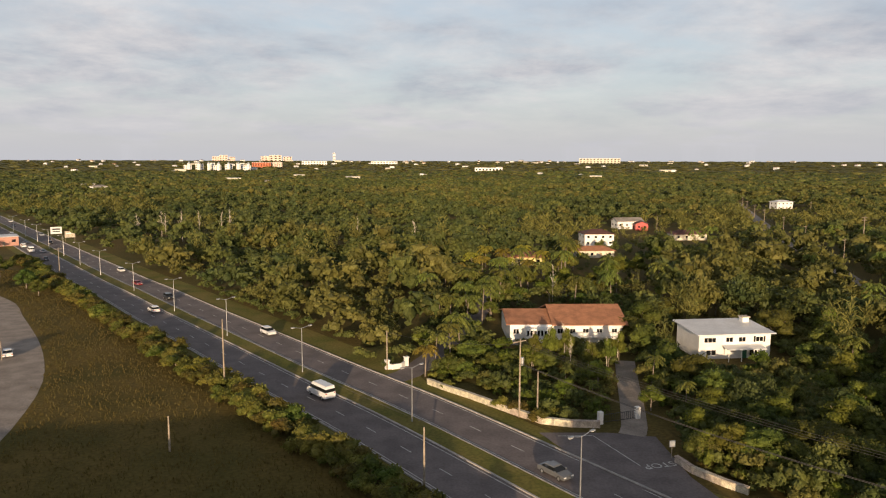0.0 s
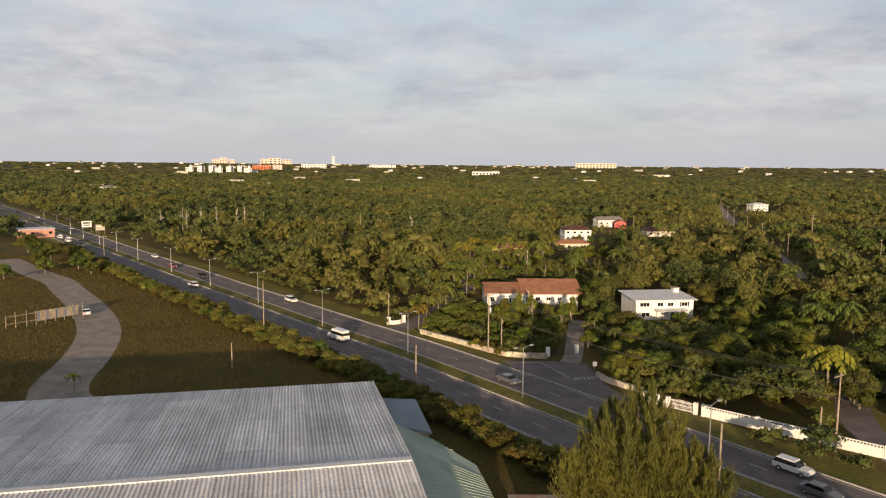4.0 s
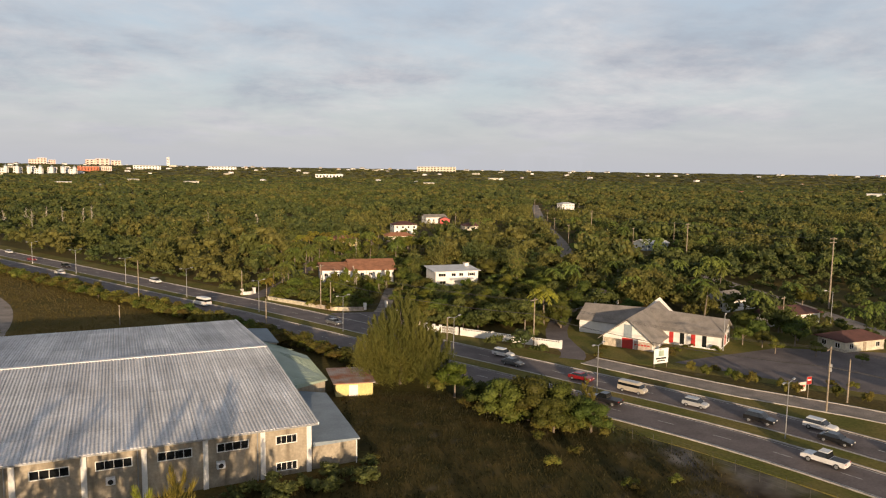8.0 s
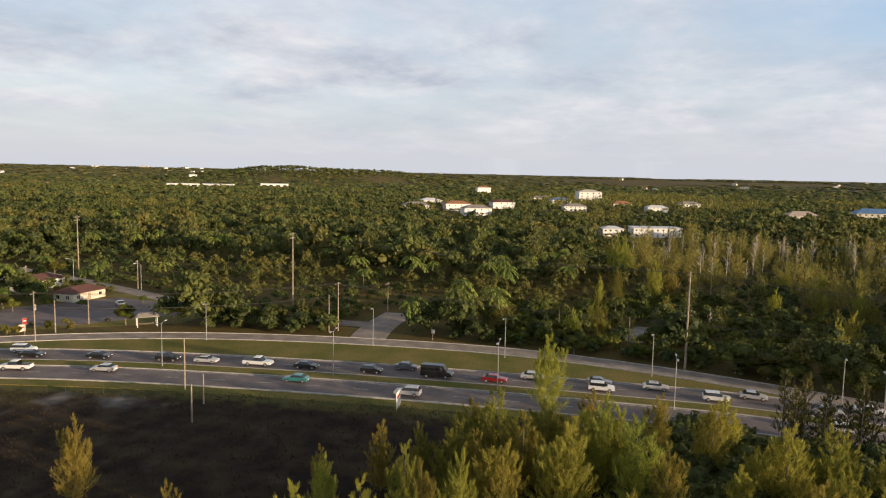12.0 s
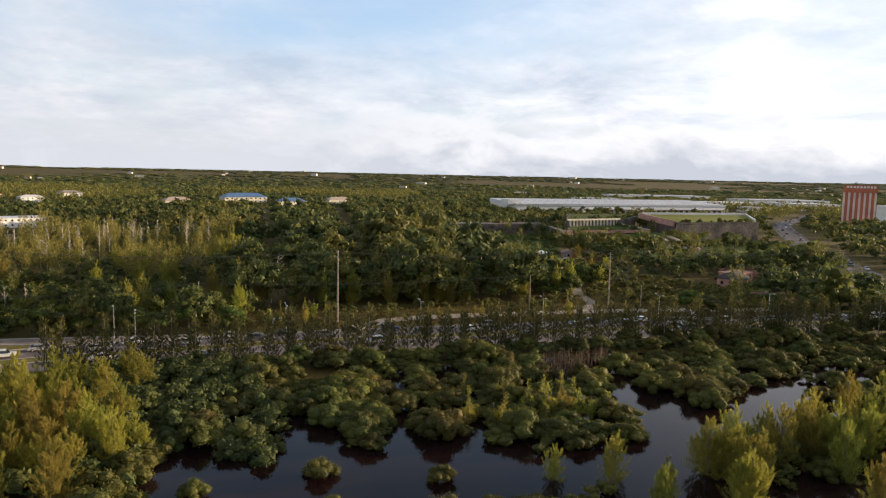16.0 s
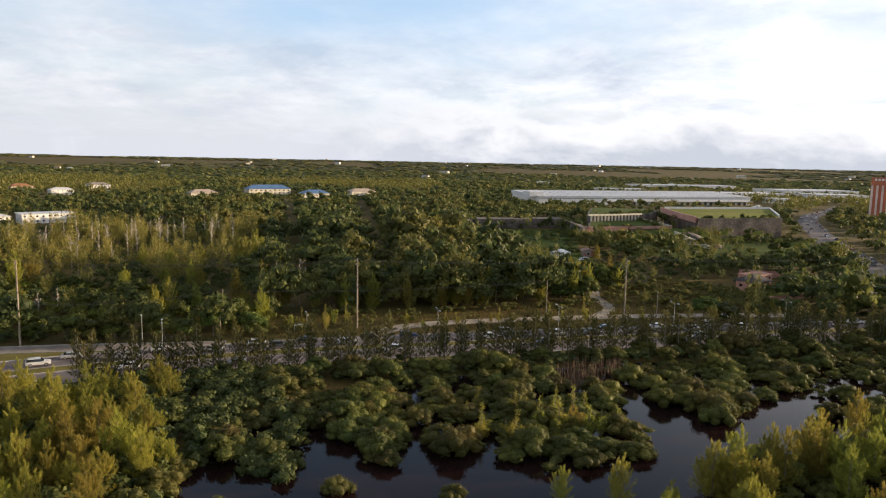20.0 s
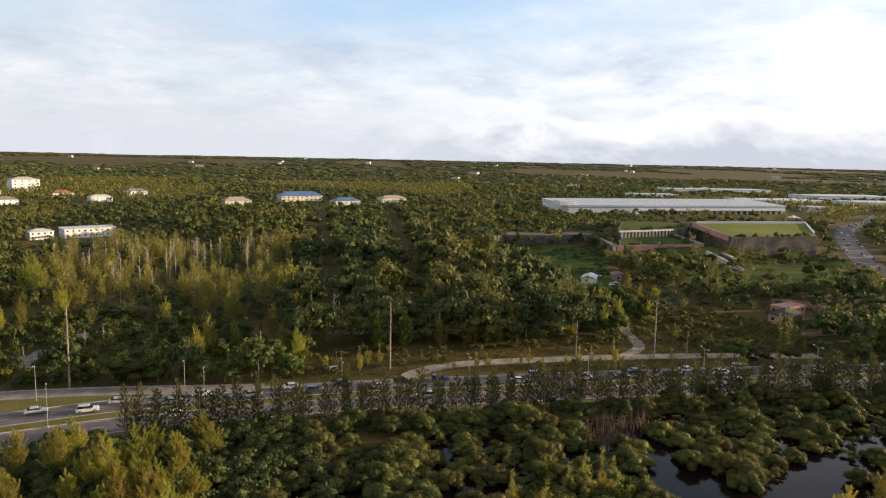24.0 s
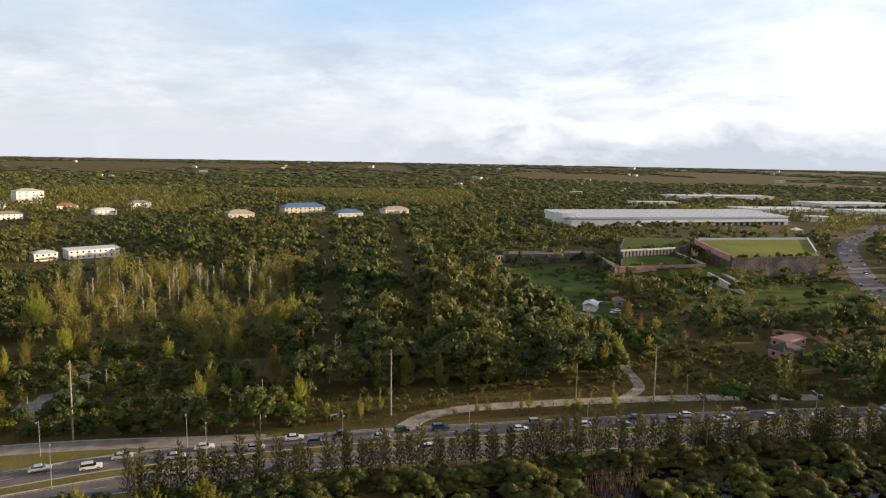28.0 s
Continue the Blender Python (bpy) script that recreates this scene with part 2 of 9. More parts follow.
M = dict(
    asphalt=material("worn_asphalt", (0.160, 0.134, 0.128), 0.85, var=0.18, scale=0.25, fine=3.0, bump=0.1),
    asphalt_pale=material("pale_asphalt", (0.29, 0.245, 0.205), 0.9, var=0.2, scale=0.3, fine=4.0),
    kerb=material("kerb_concrete", (0.42, 0.40, 0.37), 0.85, var=0.2, scale=0.8, fine=8),
    paint=material("road_paint", (0.55, 0.54, 0.5), 0.7, var=0.25, scale=1.2, fine=9, bump=0),
    verge=material("mown_verge", (0.128, 0.130, 0.028), 0.95, second=(0.205, 0.165, 0.050), spec=0.15, var=0.25, scale=0.12, fine=2.2, bump=0.5),
    dirt=material("dirt_track", (0.36, 0.31, 0.24), 0.95, var=0.25, scale=0.3, fine=3),
    sand_pale=material("pale_sand", (0.26, 0.235, 0.20), 0.95, second=(0.40, 0.37, 0.32), var=0.3, scale=0.4, fine=3, spec=0.15),
    water=material("swamp_water", (0.016, 0.008, 0.008), 0.07, var=0.2, scale=0.1, fine=1.0, bump=0.03, spec=0.085),
    lawn=material("green_lawn", (0.145, 0.18, 0.026), 0.95, second=(0.235, 0.23, 0.045), spec=0.1, var=0.2, scale=0.03, fine=0.6),
    # darker copy of the lawn, with shade put into its colour
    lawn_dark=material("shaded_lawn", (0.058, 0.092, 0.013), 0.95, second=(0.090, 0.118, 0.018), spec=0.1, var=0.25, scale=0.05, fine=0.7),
    white=material("white_render", (0.78, 0.77, 0.74), 0.75, var=0.07, scale=0.5, fine=6),
    cream=material("cream_render", (0.60, 0.56, 0.45), 0.85, var=0.16, scale=0.35, fine=3),
    yellow=material("yellow_render", (0.66, 0.56, 0.24), 0.85, var=0.1, scale=0.5, fine=4),
    stone=material("coral_stone", (0.50, 0.44, 0.34), 0.9, var=0.25, scale=1.4, fine=7, per_object=0.12),
    pink=material("pink_render", (0.50, 0.27, 0.21), 0.85, var=0.12, scale=0.2, fine=2),
    rock=material("cut_rock", (0.13, 0.11, 0.095), 0.95, var=0.4, scale=0.12, fine=0.9, bump=0.6),
    tile=material("terracotta_roof", (0.34, 0.155, 0.082), 0.85, var=0.18, scale=0.6, fine=5),
    shingle=material("grey_shingle", (0.26, 0.235, 0.21), 0.9, var=0.18, scale=0.4, fine=5),
    darkroof=material("dark_grey_shingle", (0.07, 0.065, 0.07), 0.9, var=0.18, scale=0.5, fine=5),
    maroon=material("maroon_roof", (0.115, 0.05, 0.04), 0.85, var=0.15, scale=0.5, fine=5),
    whiteroof=material("white_metal_roof", (0.66, 0.67, 0.68), 0.5, var=0.08, scale=0.3, fine=3),
    blueroof=material("blue_metal_roof", (0.10, 0.19, 0.36), 0.5, var=0.12, scale=0.2, fine=2),
    greenroof=material("pale_green_metal", (0.36, 0.44, 0.35), 0.5, var=0.08, scale=0.3, fine=4),
    bluegrey=material("blue_grey_felt", (0.26, 0.31, 0.35), 0.7, var=0.1, scale=0.3, fine=4),
    rust=material("rusty_sheet", (0.34, 0.30, 0.28), 0.75, second=(0.30, 0.12, 0.06), var=0.2, scale=0.5, fine=5),
    metal=material("galvanised_steel", (0.42, 0.43, 0.44), 0.45, 0.7, var=0.1, scale=2, fine=10),
    timber=material("weathered_timber", (0.30, 0.25, 0.19), 0.9, var=0.25, scale=1.5, fine=12),
    wire=material("grey_cable", (0.07, 0.066, 0.062), 0.6, var=0.1),
    red=material("red_paint", (0.45, 0.035, 0.03), 0.5, var=0.1, scale=1, fine=5),
    orange=material("orange_concrete", (0.50, 0.16, 0.085), 0.85, var=0.12, scale=0.1, fine=1),
    pale_pink=material("pale_pink_render", (0.74, 0.57, 0.49), 0.85, var=0.1, scale=0.1, fine=1),
    dark=material("dark_opening", (0.02, 0.02, 0.022), 0.4, var=0.2),
    rubber=material("tyre_rubber", (0.02, 0.02, 0.02), 0.85, var=0.2),
    lamp=material("lamp_lens", (0.75, 0.75, 0.72), 0.2, var=0.05, bump=0),
    tail=material("tail_lens", (0.40, 0.02, 0.015), 0.25, var=0.05, bump=0),
    bark=material("grey_bark", (0.20, 0.165, 0.13), 0.95, var=0.3, scale=1.5, fine=9),
    pale_bark=material("bleached_bark", (0.46, 0.41, 0.34), 0.95, var=0.25, scale=1.2, fine=9),
    leaf=leaf("broad_leaves", (0.080, 0.104, 0.029), (0.154, 0.168, 0.044)),
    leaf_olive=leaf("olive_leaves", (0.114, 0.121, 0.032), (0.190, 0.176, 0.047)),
    leaf_deep=leaf("deep_green_leaves", (0.064, 0.090, 0.029), (0.125, 0.142, 0.041)),
    leaf_one=leaf("broad_leaves_single", (0.061, 0.088, 0.017), (0.134, 0.152, 0.029), per_object=0.34),
    leaf_bright=leaf("bright_leaves", (0.085, 0.115, 0.015), (0.15, 0.16, 0.025), per_object=0.2),
    needle=leaf("casuarina_needles", (0.240, 0.245, 0.045), (0.360, 0.340, 0.062), per_object=0.14, translucent=0.5),
    needle_wood=leaf("casuarina_stand", (0.20, 0.19, 0.046), (0.31, 0.265, 0.066), translucent=0.40),
    palm=leaf("palm_fronds", (0.105, 0.135, 0.028), (0.190, 0.200, 0.042), per_object=0.25),
    palm_gold=leaf("yellowing_fronds", (0.21, 0.215, 0.03), (0.31, 0.285, 0.040), per_object=0.12),
    mangrove=leaf("mangrove_leaves", (0.076, 0.092, 0.022), (0.150, 0.147, 0.032), per_object=0.22, per_island=0.28),
    hedge=leaf("sea_grape_leaves", (0.085, 0.112, 0.020), (0.195, 0.172, 0.035), per_object=0.3, scale=0.25),
    reed=material("dry_reeds", (0.20, 0.135, 0.085), 0.95, var=0.3, per_island=0.3, bump=0),
    brown_grass=leaf("dark_brown_scrub", (0.034, 0.023, 0.013), (0.062, 0.047, 0.017), scale=0.05),
    field=material("dry_field", (0.095, 0.080, 0.022), 0.97, second=(0.160, 0.112, 0.033), spec=0.1, var=0.22, scale=0.06, fine=1.8, bump=0.8),
    weeds=leaf("olive_weeds", (0.030, 0.030, 0.009), (0.052, 0.044, 0.013), per_island=0.15),
    needle_big=leaf("green_casuarina_needles", (0.105, 0.118, 0.028), (0.175, 0.172, 0.040), translucent=0.4),
    # darker needle tone: the roadside row's backlit shade is in the colour
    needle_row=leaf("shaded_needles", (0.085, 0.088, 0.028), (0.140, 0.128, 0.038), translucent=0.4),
    needle_dark=leaf("dark_casuarina_needles", (0.123, 0.132, 0.034), (0.207, 0.193, 0.048), translucent=0.3),
    grass_tall=leaf("tall_dry_grass", (0.150, 0.108, 0.029), (0.118, 0.096, 0.026), scale=0.06, per_island=0.2),
)


def ground_material():
    m = material("open_ground", (0.085, 0.075, 0.021), 0.97, second=(0.140, 0.100, 0.031), spec=0.15, var=0.3, scale=0.035, fine=1.6, bump=0.6)
    return m


def low_ground_material():
    """Peat, weeds, rubble and verge grass, each laid by the soil's own map."""
    m = material("low_ground", (0.075, 0.068, 0.020), 0.97, second=(0.125, 0.092, 0.030), spec=0.15, var=0.3, scale=0.05, fine=1.6, bump=0.6)
    nt = m.node_tree
    n, l = nt.nodes, nt.links
    b = n["Principled BSDF"]
    col = b.inputs["Base Color"].links[0].from_socket
    at, sp = n.new("ShaderNodeAttribute"), n.new("ShaderNodeSeparateColor")
    at.attribute_name = "soil"
    l.new(at.outputs["Color"], sp.inputs[0])
    pos, pat = n.new("ShaderNodeNewGeometry"), n.new("ShaderNodeTexNoise")
    pat.inputs["Scale"].default_value, pat.inputs["Detail"].default_value = 0.22, 8
    l.new(pos.outputs["Position"], pat.inputs["Vector"])
    for fac, c0, c1 in ((sp.outputs[0], (0.020, 0.013, 0.009), (0.056, 0.039, 0.021)), (sp.outputs[1], (0.050, 0.046, 0.014), (0.110, 0.080, 0.026)),
                        (at.outputs["Alpha"], (0.070, 0.076, 0.020), (0.125, 0.108, 0.032)), (sp.outputs[2], (0.085, 0.075, 0.066), (0.25, 0.228, 0.205))):
        ra, mx = n.new("ShaderNodeValToRGB"), n.new("ShaderNodeMix")
        ra.color_ramp.elements[0].position, ra.color_ramp.elements[0].color = 0.38, (*c0, 1)
        ra.color_ramp.elements[1].position, ra.color_ramp.elements[1].color = 0.66, (*c1, 1)
        l.new(pat.outputs["Fac"], ra.inputs["Fac"])
        mx.data_type = "RGBA"
        l.new(fac, mx.inputs[0]), l.new(col, mx.inputs[6]), l.new(ra.outputs["Color"], mx.inputs[7])
        col = mx.outputs[2]
    l.new(col, b.inputs["Base Color"])
    return m


def ribbed_roof():
    """Weathered corrugated sheets: ribs along local y, sheets of differing grey."""
    m = material("corrugated_roof", (0.66, 0.66, 0.67), 0.6, 0.0, var=0.15, scale=0.12, fine=2.5, bump=0, coord="obj", spec=0.4)
    nt = m.node_tree
    n, l = nt.nodes, nt.links
    tc = n.new("ShaderNodeTexCoord")
    brick = n.new("ShaderNodeTexBrick")
    brick.inputs["Scale"].default_value = 1.0
    brick.inputs["Brick Width"].default_value, brick.inputs["Row Height"].default_value = 11.5, 4.6
    brick.inputs["Mortar Size"].default_value = 0.045
    brick.inputs["Color1"].default_value, brick.inputs["Color2"].default_value = (0.76, 0.77, 0.79, 1), (1.08, 1.07, 1.06, 1)
    brick.inputs["Mortar"].default_value = (0.5, 0.5, 0.5, 1)
    mp = n.new("ShaderNodeMapping")
    mp.inputs["Rotation"].default_value = (0, 0, radians(90))
    l.new(tc.outputs["Object"], mp.inputs[0]), l.new(mp.outputs[0], brick.inputs["Vector"])
    b = n["Principled BSDF"]
    old = b.inputs["Base Color"].links[0].from_socket
    mu = n.new("ShaderNodeMix")
    mu.data_type, mu.blend_type = "RGBA", "MULTIPLY"
    mu.inputs[0].default_value = 0.8
    # runs of grime and bleaching down the sheets
    mp2, run, rr = n.new("ShaderNodeMapping"), n.new("ShaderNodeTexNoise"), n.new("ShaderNodeMapRange")
    mp2.inputs["Scale"].default_value = (1.6, 0.05, 1.0)
    run.inputs["Scale"].default_value, run.inputs["Detail"].default_value = 1.0, 5
    l.new(tc.outputs["Object"], mp2.inputs[0]), l.new(mp2.outputs[0], run.inputs["Vector"])
    rr.inputs["From Min"].default_value, rr.inputs["From Max"].default_value = 0.3, 0.7
    rr.inputs["To Min"].default_value, rr.inputs["To Max"].default_value = 0.78, 1.16
    l.new(run.outputs["Fac"], rr.inputs["Value"])
    gm = n.new("ShaderNodeVectorMath")
    gm.operation = "SCALE"
    l.new(old, gm.inputs[0]), l.new(rr.outputs[0], gm.inputs["Scale"])
    old = gm.outputs[0]
    l.new(old, mu.inputs[6]), l.new(brick.outputs["Color"], mu.inputs[7])
    # rows of fixings and laps across the sheets
    sp, fr, lt, wear = n.new("ShaderNodeSeparateXYZ"), n.new("ShaderNodeMath"), n.new("ShaderNodeMath"), n.new("ShaderNodeTexNoise")
    l.new(tc.outputs["Object"], sp.inputs[0])
    fr.operation, lt.operation = "PINGPONG", "LESS_THAN"
    fr.inputs[1].default_value, lt.inputs[1].default_value = 1.5, 0.075
    l.new(sp.outputs[1], fr.inputs[0]), l.new(fr.outputs[0], lt.inputs[0])
    wear.inputs["Scale"].default_value = 0.5
    l.new(tc.outputs["Object"], wear.inputs["Vector"])
    am, sc = n.new("ShaderNodeMath"), n.new("ShaderNodeMix")
    am.operation = "MULTIPLY"
    l.new(lt.outputs[0], am.inputs[0]), l.new(wear.outputs["Fac"], am.inputs[1])
    sc.data_type = "RGBA"
    l.new(am.outputs[0], sc.inputs[0]), l.new(mu.outputs[2], sc.inputs[6])
    sc.inputs[7].default_value = (0.74, 0.73, 0.72, 1)
    l.new(sc.outputs[2], b.inputs["Base Color"])
    return m


def car_paint(name, c):
    m = material(name, c, 0.3, 0.0, var=0.04, scale=1, fine=4, bump=0)
    m.node_tree.nodes["Principled BSDF"].inputs["Coat Weight"].default_value = 0.6
    return m


def stained_wall():
    """Old cream paint with dark runs and blotches of mould."""
    m = material("stained_cream_render", (0.36, 0.31, 0.235), 0.88, var=0.16, scale=0.4, fine=3, coord="obj")
    nt = m.node_tree
    n, l = nt.nodes, nt.links
    b = n["Principled BSDF"]
    old = b.inputs["Base Color"].links[0].from_socket
    tc, mp, run, ra, mx = n.new("ShaderNodeTexCoord"), n.new("ShaderNodeMapping"), n.new("ShaderNodeTexNoise"), n.new("ShaderNodeMapRange"), n.new("ShaderNodeMix")
    mp.inputs["Scale"].default_value = (0.9, 0.9, 0.16)
    run.inputs["Scale"].default_value, run.inputs["Detail"].default_value = 1.0, 6
    l.new(tc.outputs["Object"], mp.inputs[0]), l.new(mp.outputs[0], run.inputs["Vector"])
    ra.inputs["From Min"].default_value, ra.inputs["From Max"].default_value = 0.50, 0.72
    ra.inputs["To Min"].default_value, ra.inputs["To Max"].default_value = 0.0, 0.75
    l.new(run.outputs["Fac"], ra.inputs["Value"])
    mx.data_type = "RGBA"
    l.new(ra.outputs[0], mx.inputs[0]), l.new(old, mx.inputs[6])
    mx.inputs[7].default_value = (0.13, 0.105, 0.07, 1)
    l.new(mx.outputs[2], b.inputs["Base Color"])
    return m


M["low_ground"] = low_ground_material()
M["ground"], M["ribbed"], M["stained"] = ground_material(), ribbed_roof(), stained_wall()
CAR = {k: car_paint(k + "_car_paint", c) for k, c in dict(
    white=(0.75, 0.75, 0.74), silver=(0.42, 0.43, 0.44), black=(0.015, 0.015, 0.017), red=(0.22, 0.012, 0.015),
    grey=(0.12, 0.125, 0.13), teal=(0.04, 0.20, 0.20), blue=(0.03, 0.06, 0.16), beige=(0.45, 0.41, 0.34)).items()}
glass_mat = material("tinted_glass", (0.012, 0.014, 0.016), 0.06, var=0.05, bump=0, spec=0.8)
M["glass"] = glass_mat


# ---- mesh helpers ----
def raw(name, verts, faces):
    """A mesh from arrays: faces is an (n, 3) or (n, 4) array, or a list of such arrays."""
    faces = faces if isinstance(faces, list) else [faces]
    me = bpy.data.meshes.new(name)
    verts = np.asarray(verts, np.float32)
    loops = np.concatenate([f.ravel() for f in faces]).astype(np.int32)
    sizes = np.concatenate([np.full(len(f), f.shape[1]) for f in faces]).astype(np.int32)
    me.vertices.add(len(verts))
    me.vertices.foreach_set("co", verts.ravel())
    me.loops.add(len(loops))
    me.loops.foreach_set("vertex_index", loops)
    me.polygons.add(len(sizes))
    starts = np.concatenate([[0], np.cumsum(sizes)[:-1]]).astype(np.int32)
    me.polygons.foreach_set("loop_start", starts)
    me.polygons.foreach_set("use_smooth", [False] * len(sizes))
    me.update(calc_edges=True)
    return me


def part(name, data, mat, parent=None, label="", smooth=False):
    """One mesh object, from a bmesh or a mesh, under a thing or a part."""
    if isinstance(data, bmesh.types.BMesh):
        me = bpy.data.meshes.new(name)
        bmesh.ops.recalc_face_normals(data, faces=data.faces)
        data.to_mesh(me)
        data.free()
    else:
        me = data
    if mat and not me.materials:
        me.materials.append(mat)
    if smooth:
        me.polygons.foreach_set("use_smooth", [True] * len(me.polygons))
    ob = new(name, me)
    if parent:
        ob.parent = parent
    return tagged(ob, label)


def thing(name, m, label, category, group=""):
    e = new(name)
    e.empty_display_size = 0.2
    e.matrix_basis = m
    return tagged(e, label, category, group)


def box(x0, x1, y0, y1, z0, z1, bm=None, bevel=0.0):
    bm = bm or bmesh.new()
    vs = [bm.verts.new((x, y, z)) for z in (z0, z1) for x, y in ((x0, y0), (x1, y0), (x1, y1), (x0, y1))]
    fs = [bm.faces.new([vs[i] for i in f]) for f in
          ((3, 2, 1, 0), (4, 5, 6, 7), (0, 1, 5, 4), (1, 2, 6, 5), (2, 3, 7, 6), (3, 0, 4, 7))]
    if bevel:
        es = {e for f in fs for e in f.edges}
        bmesh.ops.bevel(bm, geom=list(es), offset=bevel, segments=1, affect="EDGES")
    return bm


def prism(poly, z0, z1, bm=None):
    """A solid over a plan polygon; z1 may be a list, one height a corner."""
    bm = bm or bmesh.new()
    n = len(poly)
    top = z1 if isinstance(z1, (list, tuple)) else [z1] * n
    low = z0 if isinstance(z0, (list, tuple)) else [z0] * n
    a = [bm.verts.new((*p, z)) for p, z in zip(poly, low)]
    b = [bm.verts.new((*p, z)) for p, z in zip(poly, top)]
    bm.faces.new(a[::-1]), bm.faces.new(b)
    for i in range(n):
        j = (i + 1) % n
        bm.faces.new((a[i], a[j], b[j], b[i]))
    return bm


def tube(p, q, r0, r1=None, sides=8, bm=None):
    """A tapered round bar from p to q."""
    bm = bm or bmesh.new()
    p, q = Vector(p), Vector(q)
    r1 = r0 if r1 is None else r1
    rot = (q - p).to_track_quat("Z", "Y").to_matrix()
    rings = []
    for c, r in ((p, r0), (q, r1)):
        rings.append([bm.verts.new(c + rot @ Vector((r * math.cos(a), r * math.sin(a), 0)))
                      for a in (2 * math.pi * i / sides for i in range(sides))])
    for i in range(sides):
        j = (i + 1) % sides
        bm.faces.new((rings[0][i], rings[0][j], rings[1][j], rings[1][i]))
    bm.faces.new(rings[0][::-1]), bm.faces.new(rings[1])
    return bm


def gable_roof(x0, x1, y0, y1, ze, zr, over=0.5, hip=0.0, thick=0.18, bm=None):
    """A roof with its ridge along x; hip: how far the ridge ends are drawn in."""
    bm = bm or bmesh.new()
    x0, x1, y0, y1 = x0 - over, x1 + over, y0 - over, y1 + over
    ym = (y0 + y1) / 2
    lay = []
    for dz in (0, thick):
        e = [bm.verts.new(v) for v in ((x0, y0, ze + dz), (x1, y0, ze + dz), (x1, y1, ze + dz), (x0, y1, ze + dz))]
        r = [bm.verts.new((x0 + hip, ym, zr + dz)), bm.verts.new((x1 - hip, ym, zr + dz))]
        lay.append((e, r))
    for k, (e, r) in enumerate(lay):
        fs = [(e[0], e[1], r[1], r[0]), (e[2], e[3], r[0], r[1]), (e[1], e[2], r[1]), (e[3], e[0], r[0])]
        for f in (fs if (k or hip) else fs[:2]):
            if len(f) == 3 and not hip:
                continue
            bm.faces.new(f)
    (e0, r0), (e1, r1) = lay
    rim = [0, 1, 2, 3]
    for i in rim:
        j = (i + 1) % 4
        if hip or i % 2 == 0:
            bm.faces.new((e0[i], e0[j], e1[j], e1[i]))
    if not hip:
        for a, rr, c in ((1, 1, 2), (3, 0, 0)):
            b_ = 2 if a == 1 else 0
            bm.faces.new((e0[a], r0[rr], r1[rr], e1[a]))
            bm.faces.new((r0[rr], e0[b_], e1[b_], r1[rr]))
    return bm


def spline(points, step=6.0):
    """Even points on a smooth line through the given ones."""
    P = np.array(points, float)
    P = np.vstack([2 * P[0] - P[1], P, 2 * P[-1] - P[-2]])
    out = []
    for i in range(1, len(P) - 2):
        n = max(2, int(np.linalg.norm(P[i + 1] - P[i]) / step))
        for t in np.linspace(0, 1, n, endpoint=False):
            a, b, c, d = P[i - 1:i + 3]
            out.append(0.5 * (2 * b + (c - a) * t + (2 * a - 5 * b + 4 * c - d) * t * t + (3 * b - a - 3 * c + d) * t ** 3))
    out.append(P[-2])
    return np.array(out)


def normals(line):
    d = np.gradient(line, axis=0)
    d /= np.linalg.norm(d, axis=1)[:, None]
    return np.stack([-d[:, 1], d[:, 0]], 1), d


def ribbon(line, left, right, z0, z1):
    """A solid band along a line, from `right` to `left` metres of it (left of its heading is positive)."""
    nrm, _ = normals(line)
    n = len(line)
    left, right = np.broadcast_to(left, n), np.broadcast_to(right, n)
    L, R = line + nrm * left[:, None], line + nrm * right[:, None]
    v = np.vstack([np.c_[L, np.full(n, z1)], np.c_[R, np.full(n, z1)], np.c_[L, np.full(n, z0)], np.c_[R, np.full(n, z0)]])
    i = np.arange(n - 1)
    q = [np.stack([i, i + n, i + n + 1, i + 1], 1), np.stack([i + 2 * n, i, i + 1, i + 1 + 2 * n], 1),
         np.stack([i + n, i + 3 * n, i + 1 + 3 * n, i + 1 + n], 1)]
    return raw("ribbon", v, np.vstack(q))


def inside(poly, x, y):
    poly = np.array(poly)
    x, y = np.asarray(x, float), np.asarray(y, float)
    r = np.zeros(x.shape, bool)
    j = len(poly) - 1
    for i in range(len(poly)):
        (xi, yi), (xj, yj) = poly[i], poly[j]
        c = ((yi > y) != (yj > y)) & (x < (xj - xi) * (y - yi) / (yj - yi + 1e-12) + xi)
        r ^= c
        j = i
    return r


def off_line(line, x, y):
    """The distance of points from a line given by dense points."""
    d = np.full(np.shape(x), 1e9)
    for px_, py_ in line:
        d = np.minimum(d, np.hypot(x - px_, y - py_))
    return d

# ---- plan ----
C = spline([(-620, 862), (-480, 690), (-240, 393), (-117.8, 240), (-93.4, 210.4), (-70.2, 181.4), (-48.4, 155), (-26.1, 127.7),
            (-4.6, 102.0), (25.3, 62.4), (55.6, 22.2), (73.5, -3.3), (87.6, -33.4), (102.2, -76.8), (112.4, -117), (117, -142),
            (119, -185), (117, -220), (113, -270), (106, -330), (93, -400), (72, -480), (40, -580)])
SLIP = spline([(63, 42), (70.5, 31.5), (81.7, 16.8), (93, 5), (107, -14.5), (119, -39), (128.5, -66), (133.6, -88), (134.8, -111),
               (133.6, -132), (131, -150), (128.6, -168)])
SIDE = spline([(126, -55), (140, -50), (158, -46)])
BACK = spline([(160, 160), (155.6, 124), (150.8, 84), (146, 55), (141, 28), (137, 8), (135.5, -10), (137, -28), (141, -46)])
